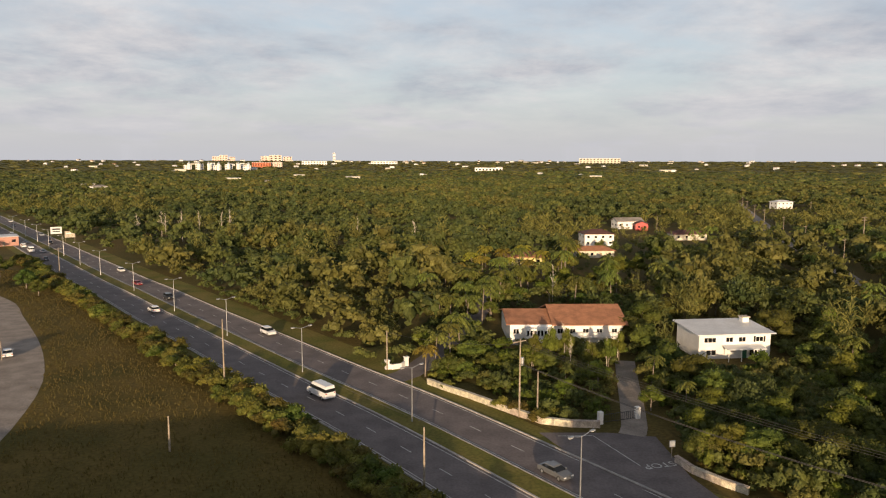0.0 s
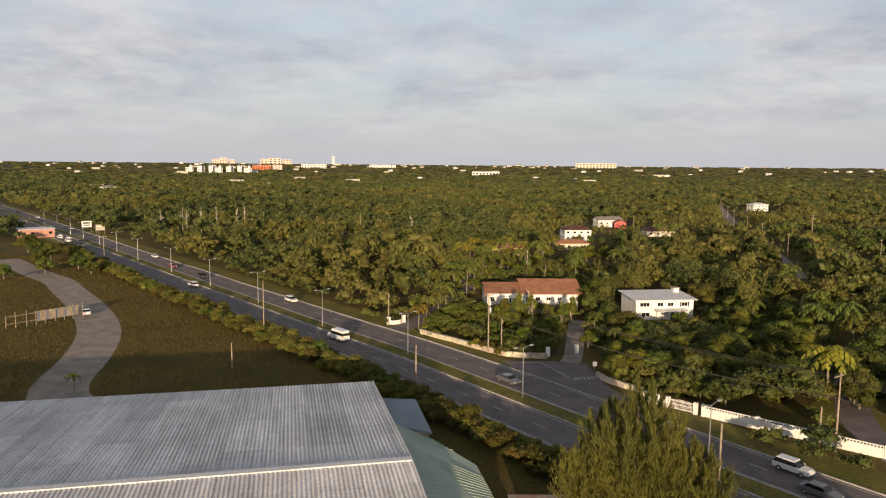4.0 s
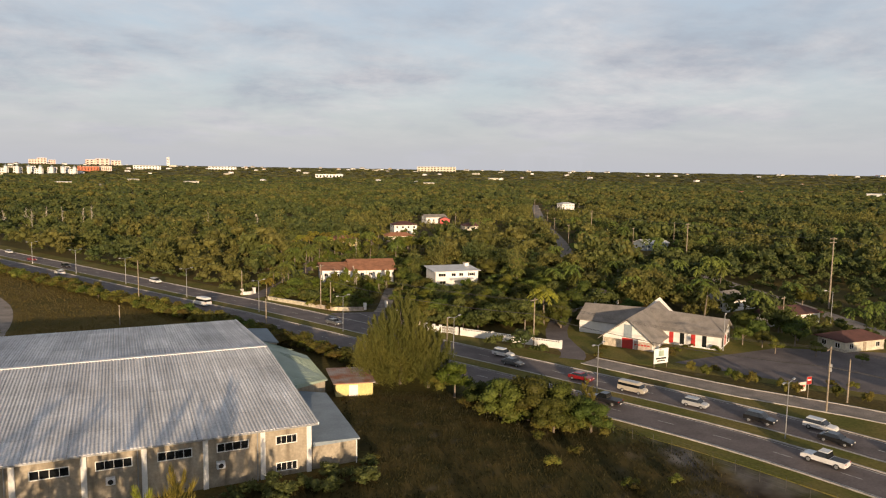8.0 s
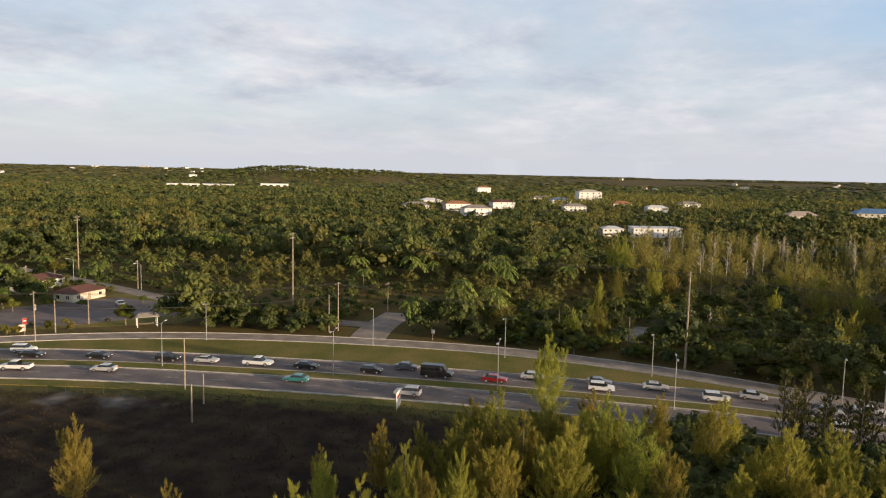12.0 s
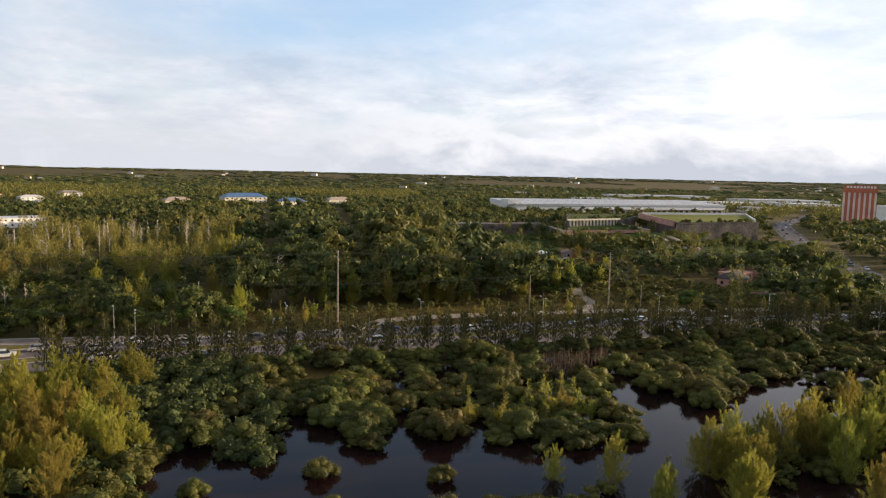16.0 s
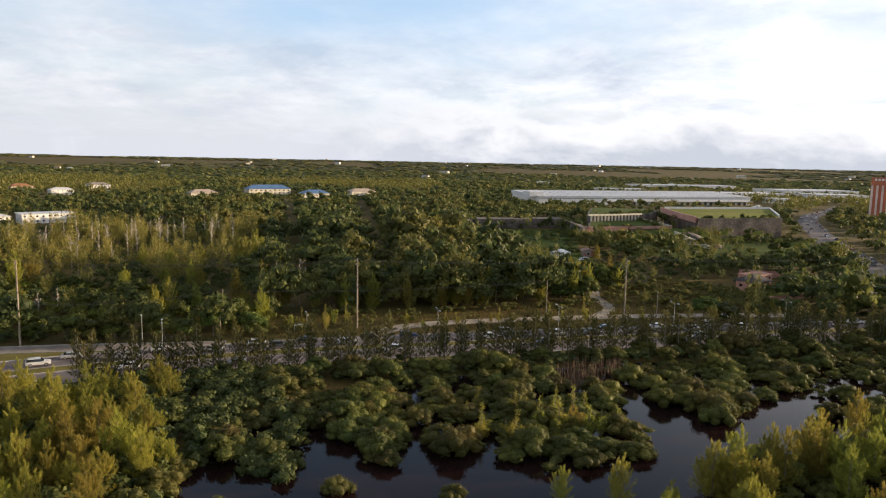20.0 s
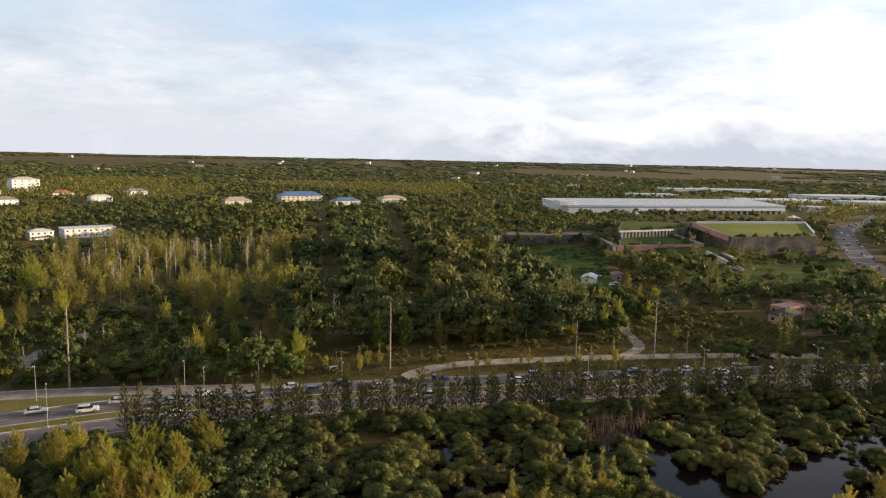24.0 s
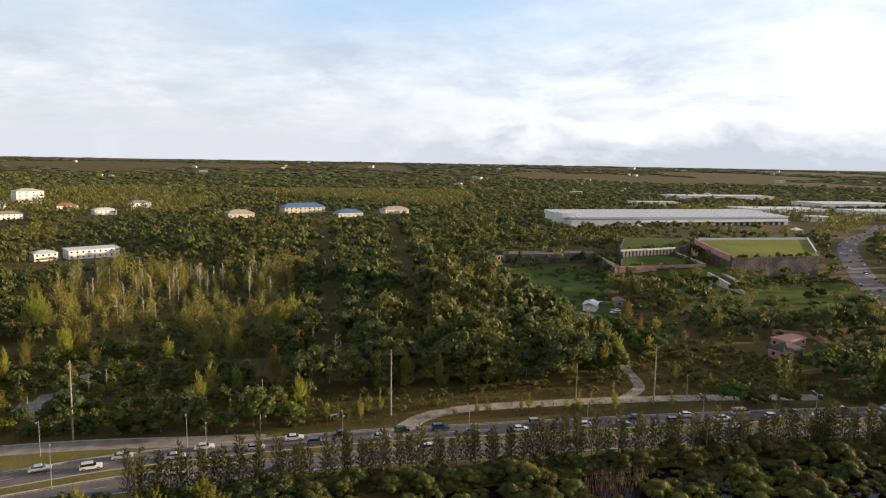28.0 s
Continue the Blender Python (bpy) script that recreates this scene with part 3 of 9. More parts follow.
CHURCH_DRIVE = spline([(60, 44), (62.5, 49), (64.4, 63), (70, 76), (77, 88), (84, 98)])
LOOP = spline([(-40, 62), (-56, 70), (-63, 80), (-67.5, 98), (-75.4, 120), (-90, 145), (-111, 174), (-121, 188), (-138, 205), (-170, 240)])
DRIVE = spline([(27.2, 97.6), (28.5, 101), (31, 112), (33, 122), (36, 136)])
LANE = spline([(-12, 121), (-6.5, 127), (-3, 136), (2, 150), (8, 175), (14, 210)])
STREET = spline([(120, 190), (135, 230), (160, 306), (194, 419), (235, 540), (290, 700)])
FAR_ROAD = spline([(110, -395), (165, -425), (232.7, -474), (300, -527), (385, -600), (450, -660), (505, -722), (560, -800), (640, -900)])
POND = [(12, -152), (44, -152), (62, -160), (84, -176), (93, -205), (90, -262), (82, -335), (10, -335), (-6, -240)]
WARE_O, WARE_U, WARE_V = np.array((5.4, -0.8)), np.array((-0.972, -0.235)), np.array((-0.21, 0.978))


def ware(u, v):
    return tuple(WARE_O + WARE_U * u + WARE_V * v)


WARE_PLAN = [ware(-9, -2), ware(95, -2), ware(95, 70), ware(-9, 70)]
GRASS_WEST = [(-40, 62), (-4, 70), (-12, 84), (-40, 116), (-75, 160), (-112, 205), (-150, 250), (-230, 260), (-190, 100), (-90, 58)]
BROWN = [(14, 30), (30, 26), (48, 14), (62, -16), (80, -52), (90, -80), (97, -120), (100, -160), (70, -160), (40, -150), (-20, -150), (-70, -140), (-80, -30), (6, -6), (14, 10)]
CHURCH_LOT = [(66, 40), (78, 26), (94, 10), (108, -6), (128, -2), (138, 20), (136, 40), (118, 52), (112, 72), (96, 86), (72, 76), (62, 56)]
CLEARING = [(398, -322), (390, -392), (330, -372), (285, -345), (245, -338), (238, -312), (268, -296), (333, -303)]
LAWN_LOW = [(322, -380), (312, -455), (300, -512), (250, -470), (205, -425), (228, -392), (268, -366)]
FIELD_TOP = [(422, -493), (416, -587), (325, -514), (323, -448), (333, -456)]
TERRACE_B = [(458, -450), (446, -489), (424, -489), (396, -462), (392, -452), (384, -408), (401, -415)]
TERRACE_C = [(372, -400), (384, -410), (392, -454), (340, -440), (338, -381)]
GRAVEL_PLAN = spline([(124.5, -200), (134, -208), (139, -222), (138, -252), (136, -275), (132.5, -298), (126, -330)])
GRAVEL_UP = spline([(138, -272), (144, -280), (152, -284), (164, -287), (185, -297), (215, -306), (246, -314), (263, -303), (314, -313)])
DEEP_WOOD = [(163, -180), (158, -215), (158, -258), (164, -284), (200, -296), (236, -300), (268, -292), (333, -300), (398, -318), (620, -420), (800, -420), (800, -110), (480, -108), (395, -190), (232, -192)]
RIDE_A = spline([(183, -190), (240, -196), (330, -205), (485, -217), (640, -232)])
RIDE_B = spline([(205, -224), (260, -234), (360, -252), (568, -287), (700, -310)])
ROAD_STRIP = [(126, -178), (146, -176), (160, -186), (156, -215), (156, -258), (160, -282), (170, -292), (190, -330), (170, -346), (124, -345)]
STORE_YARD = [(560, -500), (660, -490), (655, -800), (470, -690), (470, -500)]
GARDEN_RED = [(-3, 122), (14, 103), (30, 101), (40, 108), (40, 150), (10, 150)]
GARDEN_WHITE = [(43, 112), (72, 112), (70, 140), (46, 140)]
GROVE = [(380, -60), (366, -190), (300, -196), (226, -186), (205, -150), (240, -100), (284, -78)]
SCRUB = [(140, -78), (138, -52), (178, -42), (215, -60), (240, -100), (205, -150), (200, -200), (142, -215), (141, -130)]
HOUSE_SPOTS = [(27, 157, 22), (58, 142, 17), (73, 333, 16), (30, 268, 15), (63, 292, 14), (110, 419, 16), (125, 357, 16), (290, 604, 18),
               (183, 235, 14), (128, 90, 13), (131, 70, 13), (127, 43, 10), (89, 98, 12), (474, -57, 26), (782, 78, 22), (1040, 133, 20), (838, -3, 20),
               (930, -27, 22), (792, -154, 22), (865, -228, 34), (785, -275, 26), (844, -341, 26), (680, 182, 18), (615, 129, 18), (766, 159, 20),
               (255, -322, 14), (176, -366, 13), (1100, 143, 22), (922, 140, 22)]


def smooth(a, b, x):
    t = np.clip((x - a) / (b - a), 0, 1)
    return t * t * (3 - 2 * t)


def height(x, y):
    """The lie of the land."""
    x, y = np.asarray(x, float), np.asarray(y, float)
    r = np.hypot(x, y + 100)
    z = 42 * smooth(1500, 4700, r)
    z = z + 44 * np.exp(-(((x - 1880) / 300) ** 2 + ((y - 1370) / 260) ** 2)) + 26 * np.exp(-(((x - 2150) / 160) ** 2 + ((y - 1120) / 200) ** 2))
    z = z - 1.5 * np.exp(-(((x + 5) / 50) ** 2 + ((y + 34) / 26) ** 2))
    z = z - 1.3 * inside(POND, x, y)
    return z


# ---- large structure ----
def axis(lo, hi, step, far, grow=1.22):
    a = list(np.arange(lo, hi + 0.1, step))
    s = step
    while a[-1] < far:
        s *= grow
        a.append(a[-1] + s)
    s = step
    while a[0] > -far:
        s *= grow
        a.insert(0, a[0] - s)
    return np.array(a)


gx, gy = axis(-160, 260, 5, 4850), axis(-380, 300, 5, 4850)
GX, GY = np.meshgrid(gx, gy, indexing="ij")
gi = np.arange(len(gx) * len(gy)).reshape(GX.shape)
ground = part("ground", raw("ground", np.c_[GX.ravel(), GY.ravel(), height(GX, GY).ravel()],
                            np.stack([gi[:-1, :-1], gi[1:, :-1], gi[1:, 1:], gi[:-1, 1:]], -1).reshape(-1, 4)), M["ground"])
tagged(ground, "dry grassy ground reaching the horizon", "ground", kind="structure")
wx, wy = np.meshgrid(np.linspace(-10, 96, 54), np.linspace(-338, -148, 96), indexing="ij")
wi = np.arange(wx.size).reshape(wx.shape)
wq = np.stack([wi[:-1, :-1], wi[1:, :-1], wi[1:, 1:], wi[:-1, 1:]], -1).reshape(-1, 4)
wc = (wx[:-1, :-1].ravel(), wy[:-1, :-1].ravel())
water = part("water", raw("water", np.c_[wx.ravel(), wy.ravel(), np.full(wx.size, -0.45)], wq), M["water"], smooth=True)
tagged(water, "dark still swamp water between mangroves", "water", kind="structure")


def structure(name, mesh, mat, label, category):
    return tagged(part(name, mesh, mat), label, category, kind="structure")


BETWEEN = [tuple(p) for p in SLIP] + [tuple(p) for p in C[::-1] if -175 < p[1] < 42 and p[0] > 40]   # the strip between road and slip road
JUNCTION = [(10, 101), (33, 101), (33, 90), (38, 72), (16, 82)]
WALL_LINES = np.vstack([spline([(-2.6, 121.1), (4.4, 113.6), (10.7, 106.5), (14.9, 102.2), (23.3, 100.6)], 2), spline([(30.6, 88.5), (31.6, 85.2), (36.2, 79.4), (42.4, 68.2), (61.2, 52.2)], 2)])
# main dual road: two carriageways, median, kerbs, verges
structure("road", ribbon(C, 10.4, 2.0, -0.2, 0.05), M["asphalt"], "worn grey asphalt carriageway with two lanes", "road")
structure("road", ribbon(C, -2.0, -10.4, -0.2, 0.05), M["asphalt"], "worn grey asphalt carriageway with two lanes", "road")
structure("median", ribbon(C, 1.75, -1.75, -0.1, 0.17), M["verge"], "grassy road median between kerbs", "median")
for a, b in ((2.0, 1.75), (-1.75, -2.0), (10.65, 10.4), (-10.4, -10.65)):
    structure("kerb", ribbon(C, a, b, -0.1, 0.2), M["kerb"], "pale concrete kerb along the road", "kerb")
k_up = int((C[:, 1] > 128).sum())
k_mid = int((C[:, 1] > 20).sum())
structure("verge", ribbon(C[k_up - 1:k_mid], np.interp(np.arange(k_mid - k_up + 1), [0, 4, 10, 14], [24, 14.2, 14.2, 17.2]), 10.7, -0.3, 0.033), M["verge"], "grass verge in front of garden walls", "verge")
structure("verge", ribbon(C[:k_up], 17.5, 10.7, -0.3, 0.035), M["verge"], "wide mown grass verge beside the road", "verge")
structure("verge", ribbon(C, -10.7, -14.0, -0.3, 0.03), M["verge"], "narrow grass verge beside the road", "verge")
k0 = int(np.argmin(np.hypot(C[:, 0] - 60, C[:, 1] - 16)))
k1 = int(np.argmin(np.hypot(C[:, 0] - 119, C[:, 1] + 178)))
gap = np.array([max(10.7, float(off_line(SLIP, *(C[i] + normals(C)[0][i] * 12)) + 8.8)) for i in range(k0, k1)])
structure("verge", ribbon(C[k0:k1], np.clip(gap, 10.7, 30), 10.7, -0.3, 0.04), M["verge"], "mown grass strip between the road and its slip road", "verge")
structure("road", ribbon(SLIP, 2.9, -2.9, -0.2, 0.06), M["asphalt_pale"], "narrow pale asphalt slip road", "road")
for a, b in ((3.15, 2.9), (-2.9, -3.15)):
    structure("kerb", ribbon(SLIP, a, b, -0.1, 0.2), M["kerb"], "pale concrete kerb along the slip road", "kerb")
structure("road", ribbon(SIDE, 4.2, -4.2, -0.2, 0.055), M["asphalt_pale"], "side street leading into the trees", "road")
structure("road", ribbon(BACK, 3, -3, -0.2, 0.045), M["asphalt_pale"], "pale back street behind the church", "road")
structure("road", ribbon(CHURCH_DRIVE, 2.6, -2.6, -0.2, 0.052), M["asphalt"], "dark worn drive beside the church", "driveway")
structure("road", ribbon(LOOP, 4.6, -4.6, -0.2, 0.05), M["asphalt_pale"], "curved pale side road through dry grass", "road")
structure("road", ribbon(DRIVE, 1.9, -1.9, -0.2, 0.065), M["asphalt_pale"], "pale worn driveway rising between garden trees", "driveway")
structure("road", ribbon(LANE, 2.6, -2.6, -0.2, 0.055), M["asphalt"], "dark narrow lane between trees", "road")
structure("road", ribbon(STREET, 4, -4, -0.2, 0.05), M["asphalt_pale"], "straight residential street", "road")
structure("road", ribbon(FAR_ROAD, 7.6, -7.6, -0.2, 0.06), M["asphalt"], "busy curving road in the distance", "road")
structure("road", ribbon(GRAVEL_PLAN, 2.6, -2.6, -0.2, 0.07), M["dirt"], "pale gravel lay-by beside the road", "track")
structure("road", ribbon(GRAVEL_UP, 1.8, -1.8, -0.2, 0.06), M["dirt"], "pale dirt track through scrub", "track")
structure("ground", prism([(63, 50), (72, 38), (84, 27), (104, 8), (118, -6), (131, -6), (141, 18), (140, 44), (120, 60), (108, 88), (84, 92), (62, 74)], -0.2, 0.035), M["verge"], "rough lawn round the church", "lawn")
structure("pavement", prism([(80, 38), (91, 25), (104, 13), (126, 2), (136, 16), (134, 36), (110, 45), (88, 40)], -0.2, 0.05), M["asphalt"], "dark asphalt car park by the church", "car park")
structure("pavement", prism([(14, 98.5), (24, 98.5), (30.5, 97), (31, 84), (34, 72), (20, 84)], -0.2, 0.058), M["asphalt"], "asphalt junction mouth of the driveway", "road")
for sx_, sy_, su_, sv_ in ((166, -107, 9, 4), (178, -113, 6, 3), (192, -116, 5, 2.5)):
    rim_ = [(1 + 0.28 * math.sin(3 * a + sx_) + 0.14 * math.sin(7 * a + sy_)) for a in np.linspace(0, 6.2832, 28, endpoint=False)]
    structure("pavement", prism([(sx_ + su_ * q * math.cos(a), sy_ + sv_ * q * math.sin(a)) for q, a in zip(rim_, np.linspace(0, 6.2832, 28, endpoint=False))], -0.2, 0.06), M["sand_pale"], "pale sandy patch in scrub", "ground")
WEEDS = [(12, 30), (32, 26), (48, 13), (58, -8), (52, -26), (34, -30), (10, -24), (-30, -34), (-60, -40), (-70, -24), (-10, -8), (10, -2)]
RUBBLE = [(50, -21, 7, 3.5), (45, -26, 6, 3), (38, -28, 5, 2.5), (57, -24, 5, 3), (61, -14, 4, 7), (55, -6, 3, 6), (66, -33, 4, 3), (70, -44, 3, 5), (30, -36, 5, 3)]
bw_x, bw_y = np.meshgrid(np.arange(-84, 104, 1.25), np.arange(-166, 36, 1.25), indexing="ij")
bx_, by_ = bw_x.ravel(), bw_y.ravel()
bi = np.arange(bw_x.size).reshape(bw_x.shape)
bq = np.stack([bi[:-1, :-1], bi[1:, :-1], bi[1:, 1:], bi[:-1, 1:]], -1).reshape(-1, 4)
road_d = off_line(C, bx_, by_)
keep = (road_d[bq] > 12.0).all(1) & ~inside(POND, bx_, by_)[bq].any(1) & ~inside(WARE_PLAN, bx_, by_)[bq].all(1) & (by_[bq[:, 0]] < 40 - np.maximum(0, -bx_[bq[:, 0]]) * 0.9)
low_rng = np.random.default_rng(88)


def soft_mask(poly, spread):
    """A plan polygon with a ragged, gradual edge."""
    tot = np.zeros(len(bx_))
    wob = np.array([noise.noise(Vector((a * 0.11, b * 0.11, 0.7))) * 7 + noise.noise(Vector((a * 0.35, b * 0.35, 4.7))) * 3 for a, b in zip(bx_, by_)])
    for _ in range(14):
        o = low_rng.normal(size=2) * spread
        tot += inside(poly, bx_ + o[0] + wob, by_ + o[1] + wob * 0.8)
    return tot / 14


peat_m = soft_mask(BROWN, 2.5)
weed_m = soft_mask(WEEDS, 3.5)
sand_m = np.zeros(len(bx_))
for a, b, u, v in RUBBLE:
    sand_m = np.maximum(sand_m, np.exp(-((bx_ - a) / u) ** 2 - ((by_ - b) / v) ** 2))
grain = np.array([noise.noise(Vector((a * 0.30, b * 0.30, 9.1))) + 0.6 * noise.noise(Vector((a * 0.8, b * 0.8, 2.1))) for a, b in zip(bx_, by_)])
sand_m = np.clip(sand_m * 1.5 + grain * 0.9 - 0.42, 0, 1)
green_m = np.clip((19.0 + 3 * grain - road_d) / 3.0, 0, 1)
low = raw("ground", np.c_[bx_, by_, height(bx_, by_) + 0.03], bq[keep])
kinds = low.attributes.new("soil", "FLOAT_COLOR", "POINT")
kinds.data.foreach_set("color", np.c_[peat_m, weed_m, sand_m, green_m].astype(np.float32).ravel())
structure("ground", low, M["low_ground"], "dark low ground with weeds, burnt scrub and pale rubble", "ground")
structure("ground", prism(GRASS_WEST, -0.2, 0.03), M["field"], "open field of dry golden grass", "field")
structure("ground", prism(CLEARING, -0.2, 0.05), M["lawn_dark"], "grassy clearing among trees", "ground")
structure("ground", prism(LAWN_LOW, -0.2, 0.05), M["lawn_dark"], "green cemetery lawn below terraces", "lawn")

# lane markings: dashes in each carriageway, edge lines
nrmC, dirC = normals(C)
cum = np.concatenate([[0], np.cumsum(np.hypot(*np.diff(C, axis=0).T))])


def along(line_cum, line, s):
    return np.array([np.interp(s, line_cum, line[:, 0]), np.interp(s, line_cum, line[:, 1])])


for side in (6.2, -6.2):
    vs, fs = [], []
    for s in np.arange(300, cum[-1] - 60, 9.0):
        p, q = along(cum, C, s), along(cum, C, s + 2.6)
        d = (q - p) / np.linalg.norm(q - p)
        nn = np.array((-d[1], d[0]))
        k = len(vs)
        for e, o in ((p, 0.07), (p, -0.07), (q, -0.07), (q, 0.07)):
            vs.append((*(e + nn * (side + o)), 0.056))
        fs.append((k, k + 1, k + 2, k + 3))
    structure("lane_marking", raw("lane_marking", vs, np.array(fs)), M["paint"], "worn white dashed lane marking", "road marking")
for side in (2.5, 9.9, -2.5, -9.9):
    structure("edge_line", ribbon(C, side + 0.06, side - 0.06, 0.05, 0.057), M["paint"], "worn white edge line on the road", "road marking")
for a, b, w in (((16.5, 97.2), (21.5, 97.4), 0.08), ((21.6, 97.4), (25.6, 87.2), 0.06)):
    structure("stop_line", ribbon(spline([a, b], 2), w, -w, 0.06, 0.068), M["paint"], "white line on the junction", "road marking")
txt = bpy.data.curves.new("stop_text", "FONT")
txt.body, txt.size, txt.align_x = "STOP", 1.9, "CENTER"
txt.extrude = 0.002
stop = new("stop_marking", txt)
stop.matrix_basis = pose(28.0, 88.0, 0.075, 0, 0, 196)
stop.data.materials.append(M["paint"])
tagged(stop, "white painted word on the driveway junction", "road marking", kind="structure")

# ---- foliage ----
rng = np.random.default_rng(7)
ico = bmesh.new()
bmesh.ops.create_icosphere(ico, subdivisions=1, radius=1)
ICO_V = np.array([v.co[:] for v in ico.verts])
ICO_F = np.array([[v.index for v in f.verts] for f in ico.faces])
ico.free()
ico = bmesh.new()
bmesh.ops.create_icosphere(ico, subdivisions=2, radius=1)
ICO2_V = np.array([v.co[:] for v in ico.verts])
ICO2_F = np.array([[v.index for v in f.verts] for f in ico.faces])
ico.free()


def join(parts_):
    vs, fs, k = [], [], 0
    for v, f in parts_:
        vs.append(v), fs.append(f + k)
        k += len(v)
    return np.vstack(vs), np.vstack(fs)


def leaves(centres, outward, size, r, flat=1.05, long=1.4):
    """Leaf clumps: folded rhombs of two triangles at the given places."""
    n = len(centres)
    nrm = outward * flat * 0.62 + r.normal(size=(n, 3)) * 0.62 + np.array((0, 0, 0.18))
    nrm /= np.linalg.norm(nrm, axis=1)[:, None] + 1e-9
    a = np.cross(nrm, r.normal(size=(n, 3)))
    a /= np.linalg.norm(a, axis=1)[:, None] + 1e-9
    b = np.cross(nrm, a)
    s = (size * r.uniform(0.6, 1.35, n))[:, None]
    v = np.stack([centres - a * s * long * 0.5, centres + b * s * 0.5 + nrm * s * 0.15, centres + a * s * long * 0.5,
                  centres - b * s * 0.5 + nrm * s * 0.15], 1).reshape(-1, 3)
    i = np.arange(n)[:, None] * 4
    return v, np.vstack([np.hstack([i, i + 1, i + 2]), np.hstack([i, i + 2, i + 3])])


def lumps(n, r, R, H, base, spread=0.62, blob=0.5):
    """Round masses that make up a crown: centre and radii."""
    out = []
    for k in range(n):
        a = 2.4 * k + r.uniform(-0.5, 0.5)
        d = R * spread * math.sqrt((k + 0.3) / n)
        z = base + H * (0.17 + 0.50 * (1 - (d / R) ** 2) + r.uniform(-0.12, 0.13))
        q = R * blob * r.uniform(0.75, 1.2)
        out.append((np.array((d * math.cos(a), d * math.sin(a), z)), np.array((q, q, q * r.uniform(0.6, 0.85)))))
    return out


def crown(seed, R=4.0, H=6.0, base=2.0, n=8, leaf_n=400, size=0.8, core=True, spread=0.62, blob=0.5, core_scale=0.84, fine=False, flat=1.05):
    """A broadleaf crown of uneven masses set with leaf clumps."""
    r = np.random.default_rng(seed)
    bl = lumps(n, r, R, H, base, spread, blob)
    ps = []
    if core:
        for c, q in bl:
            V_, F_ = (ICO2_V, ICO2_F) if fine else (ICO_V, ICO_F)
            ps.append((c + V_ * q * core_scale * r.uniform(*((0.84, 1.12) if fine else (0.66, 1.18)), (len(V_), 1)), F_))
    if leaf_n:
        w = np.array([q[0] ** 2 for _, q in bl])
        pick = r.choice(len(bl), leaf_n, p=w / w.sum())
        d = r.normal(size=(leaf_n, 3))
        d[:, 2] = d[:, 2] * 0.85 + 0.3
        d /= np.linalg.norm(d, axis=1)[:, None]
        c = np.array([bl[i][0] for i in pick]) + d * np.array([bl[i][1] for i in pick]) * r.uniform(0.70, 1.14, (leaf_n, 1))
        ps.append(leaves(c, d, size, r, flat))
    return join(ps)


def blades(p, d, length, width, r):
    """Thin pointed sprays from p along d."""
    n = len(p)
    side = np.cross(d, r.normal(size=(n, 3)))
    side /= np.linalg.norm(side, axis=1)[:, None] + 1e-9
    L, W = (length * r.uniform(0.6, 1.3, n))[:, None], (width * r.uniform(0.7, 1.3, n))[:, None]
    v = np.stack([p, p + d * L * 0.45 + side * W, p + d * L, p + d * L * 0.45 - side * W], 1).reshape(-1, 3)
    i = np.arange(n)[:, None] * 4
    return v, np.vstack([np.hstack([i, i + 1, i + 2]), np.hstack([i, i + 2, i + 3])])


def plume_crown(seed, H=12.0, R=3.2, plumes=12, sprays=170, length=0.75, width=0.05, low=0.04, fat=0.24, stem=0.35, cone=(0.52, 1.5)):
    """A she-oak crown of several upright feathery plumes."""
    r = np.random.default_rng(seed)
    P, D = [], []
    for k in range(plumes):
        a, d = 2.4 * k + r.uniform(-0.4, 0.4), R * 0.85 * math.sqrt((k + 0.05) / plumes)
        top = H * (1 - cone[0] * (d / R) ** cone[1]) * r.uniform(0.6, 1.12)
        z0 = H * (low + 0.22 * (d / R) * r.uniform(0.2, 1.0))
        out = np.array((math.cos(a), math.sin(a), 0))
        t = r.uniform(0, 1, sprays)[:, None] ** 0.85
        b = r.uniform(0, 2 * math.pi, sprays)
        rad = np.c_[np.cos(b), np.sin(b), np.zeros(sprays)]
        wide = (fat * R * (1 - t) ** 0.65 * (0.45 + 0.55 * np.minimum(1, t * 5)) + 0.06) * r.uniform(0.2, 1.0, (sprays, 1)) ** 1.5
        p = out * d * (stem + (1.15 - stem) * t ** 0.8) + np.array((0, 0, 1)) * (z0 + (top - z0) * t) + rad * wide
        v = rad * r.uniform(0.15, 0.75, (sprays, 1)) + np.array((0, 0, 1)) * r.uniform(0.35, 1.0, (sprays, 1)) + r.normal(size=(sprays, 3)) * 0.22
        P.append(p), D.append(v / np.linalg.norm(v, axis=1)[:, None])
    return blades(np.vstack(P), np.vstack(D), length, width, r)


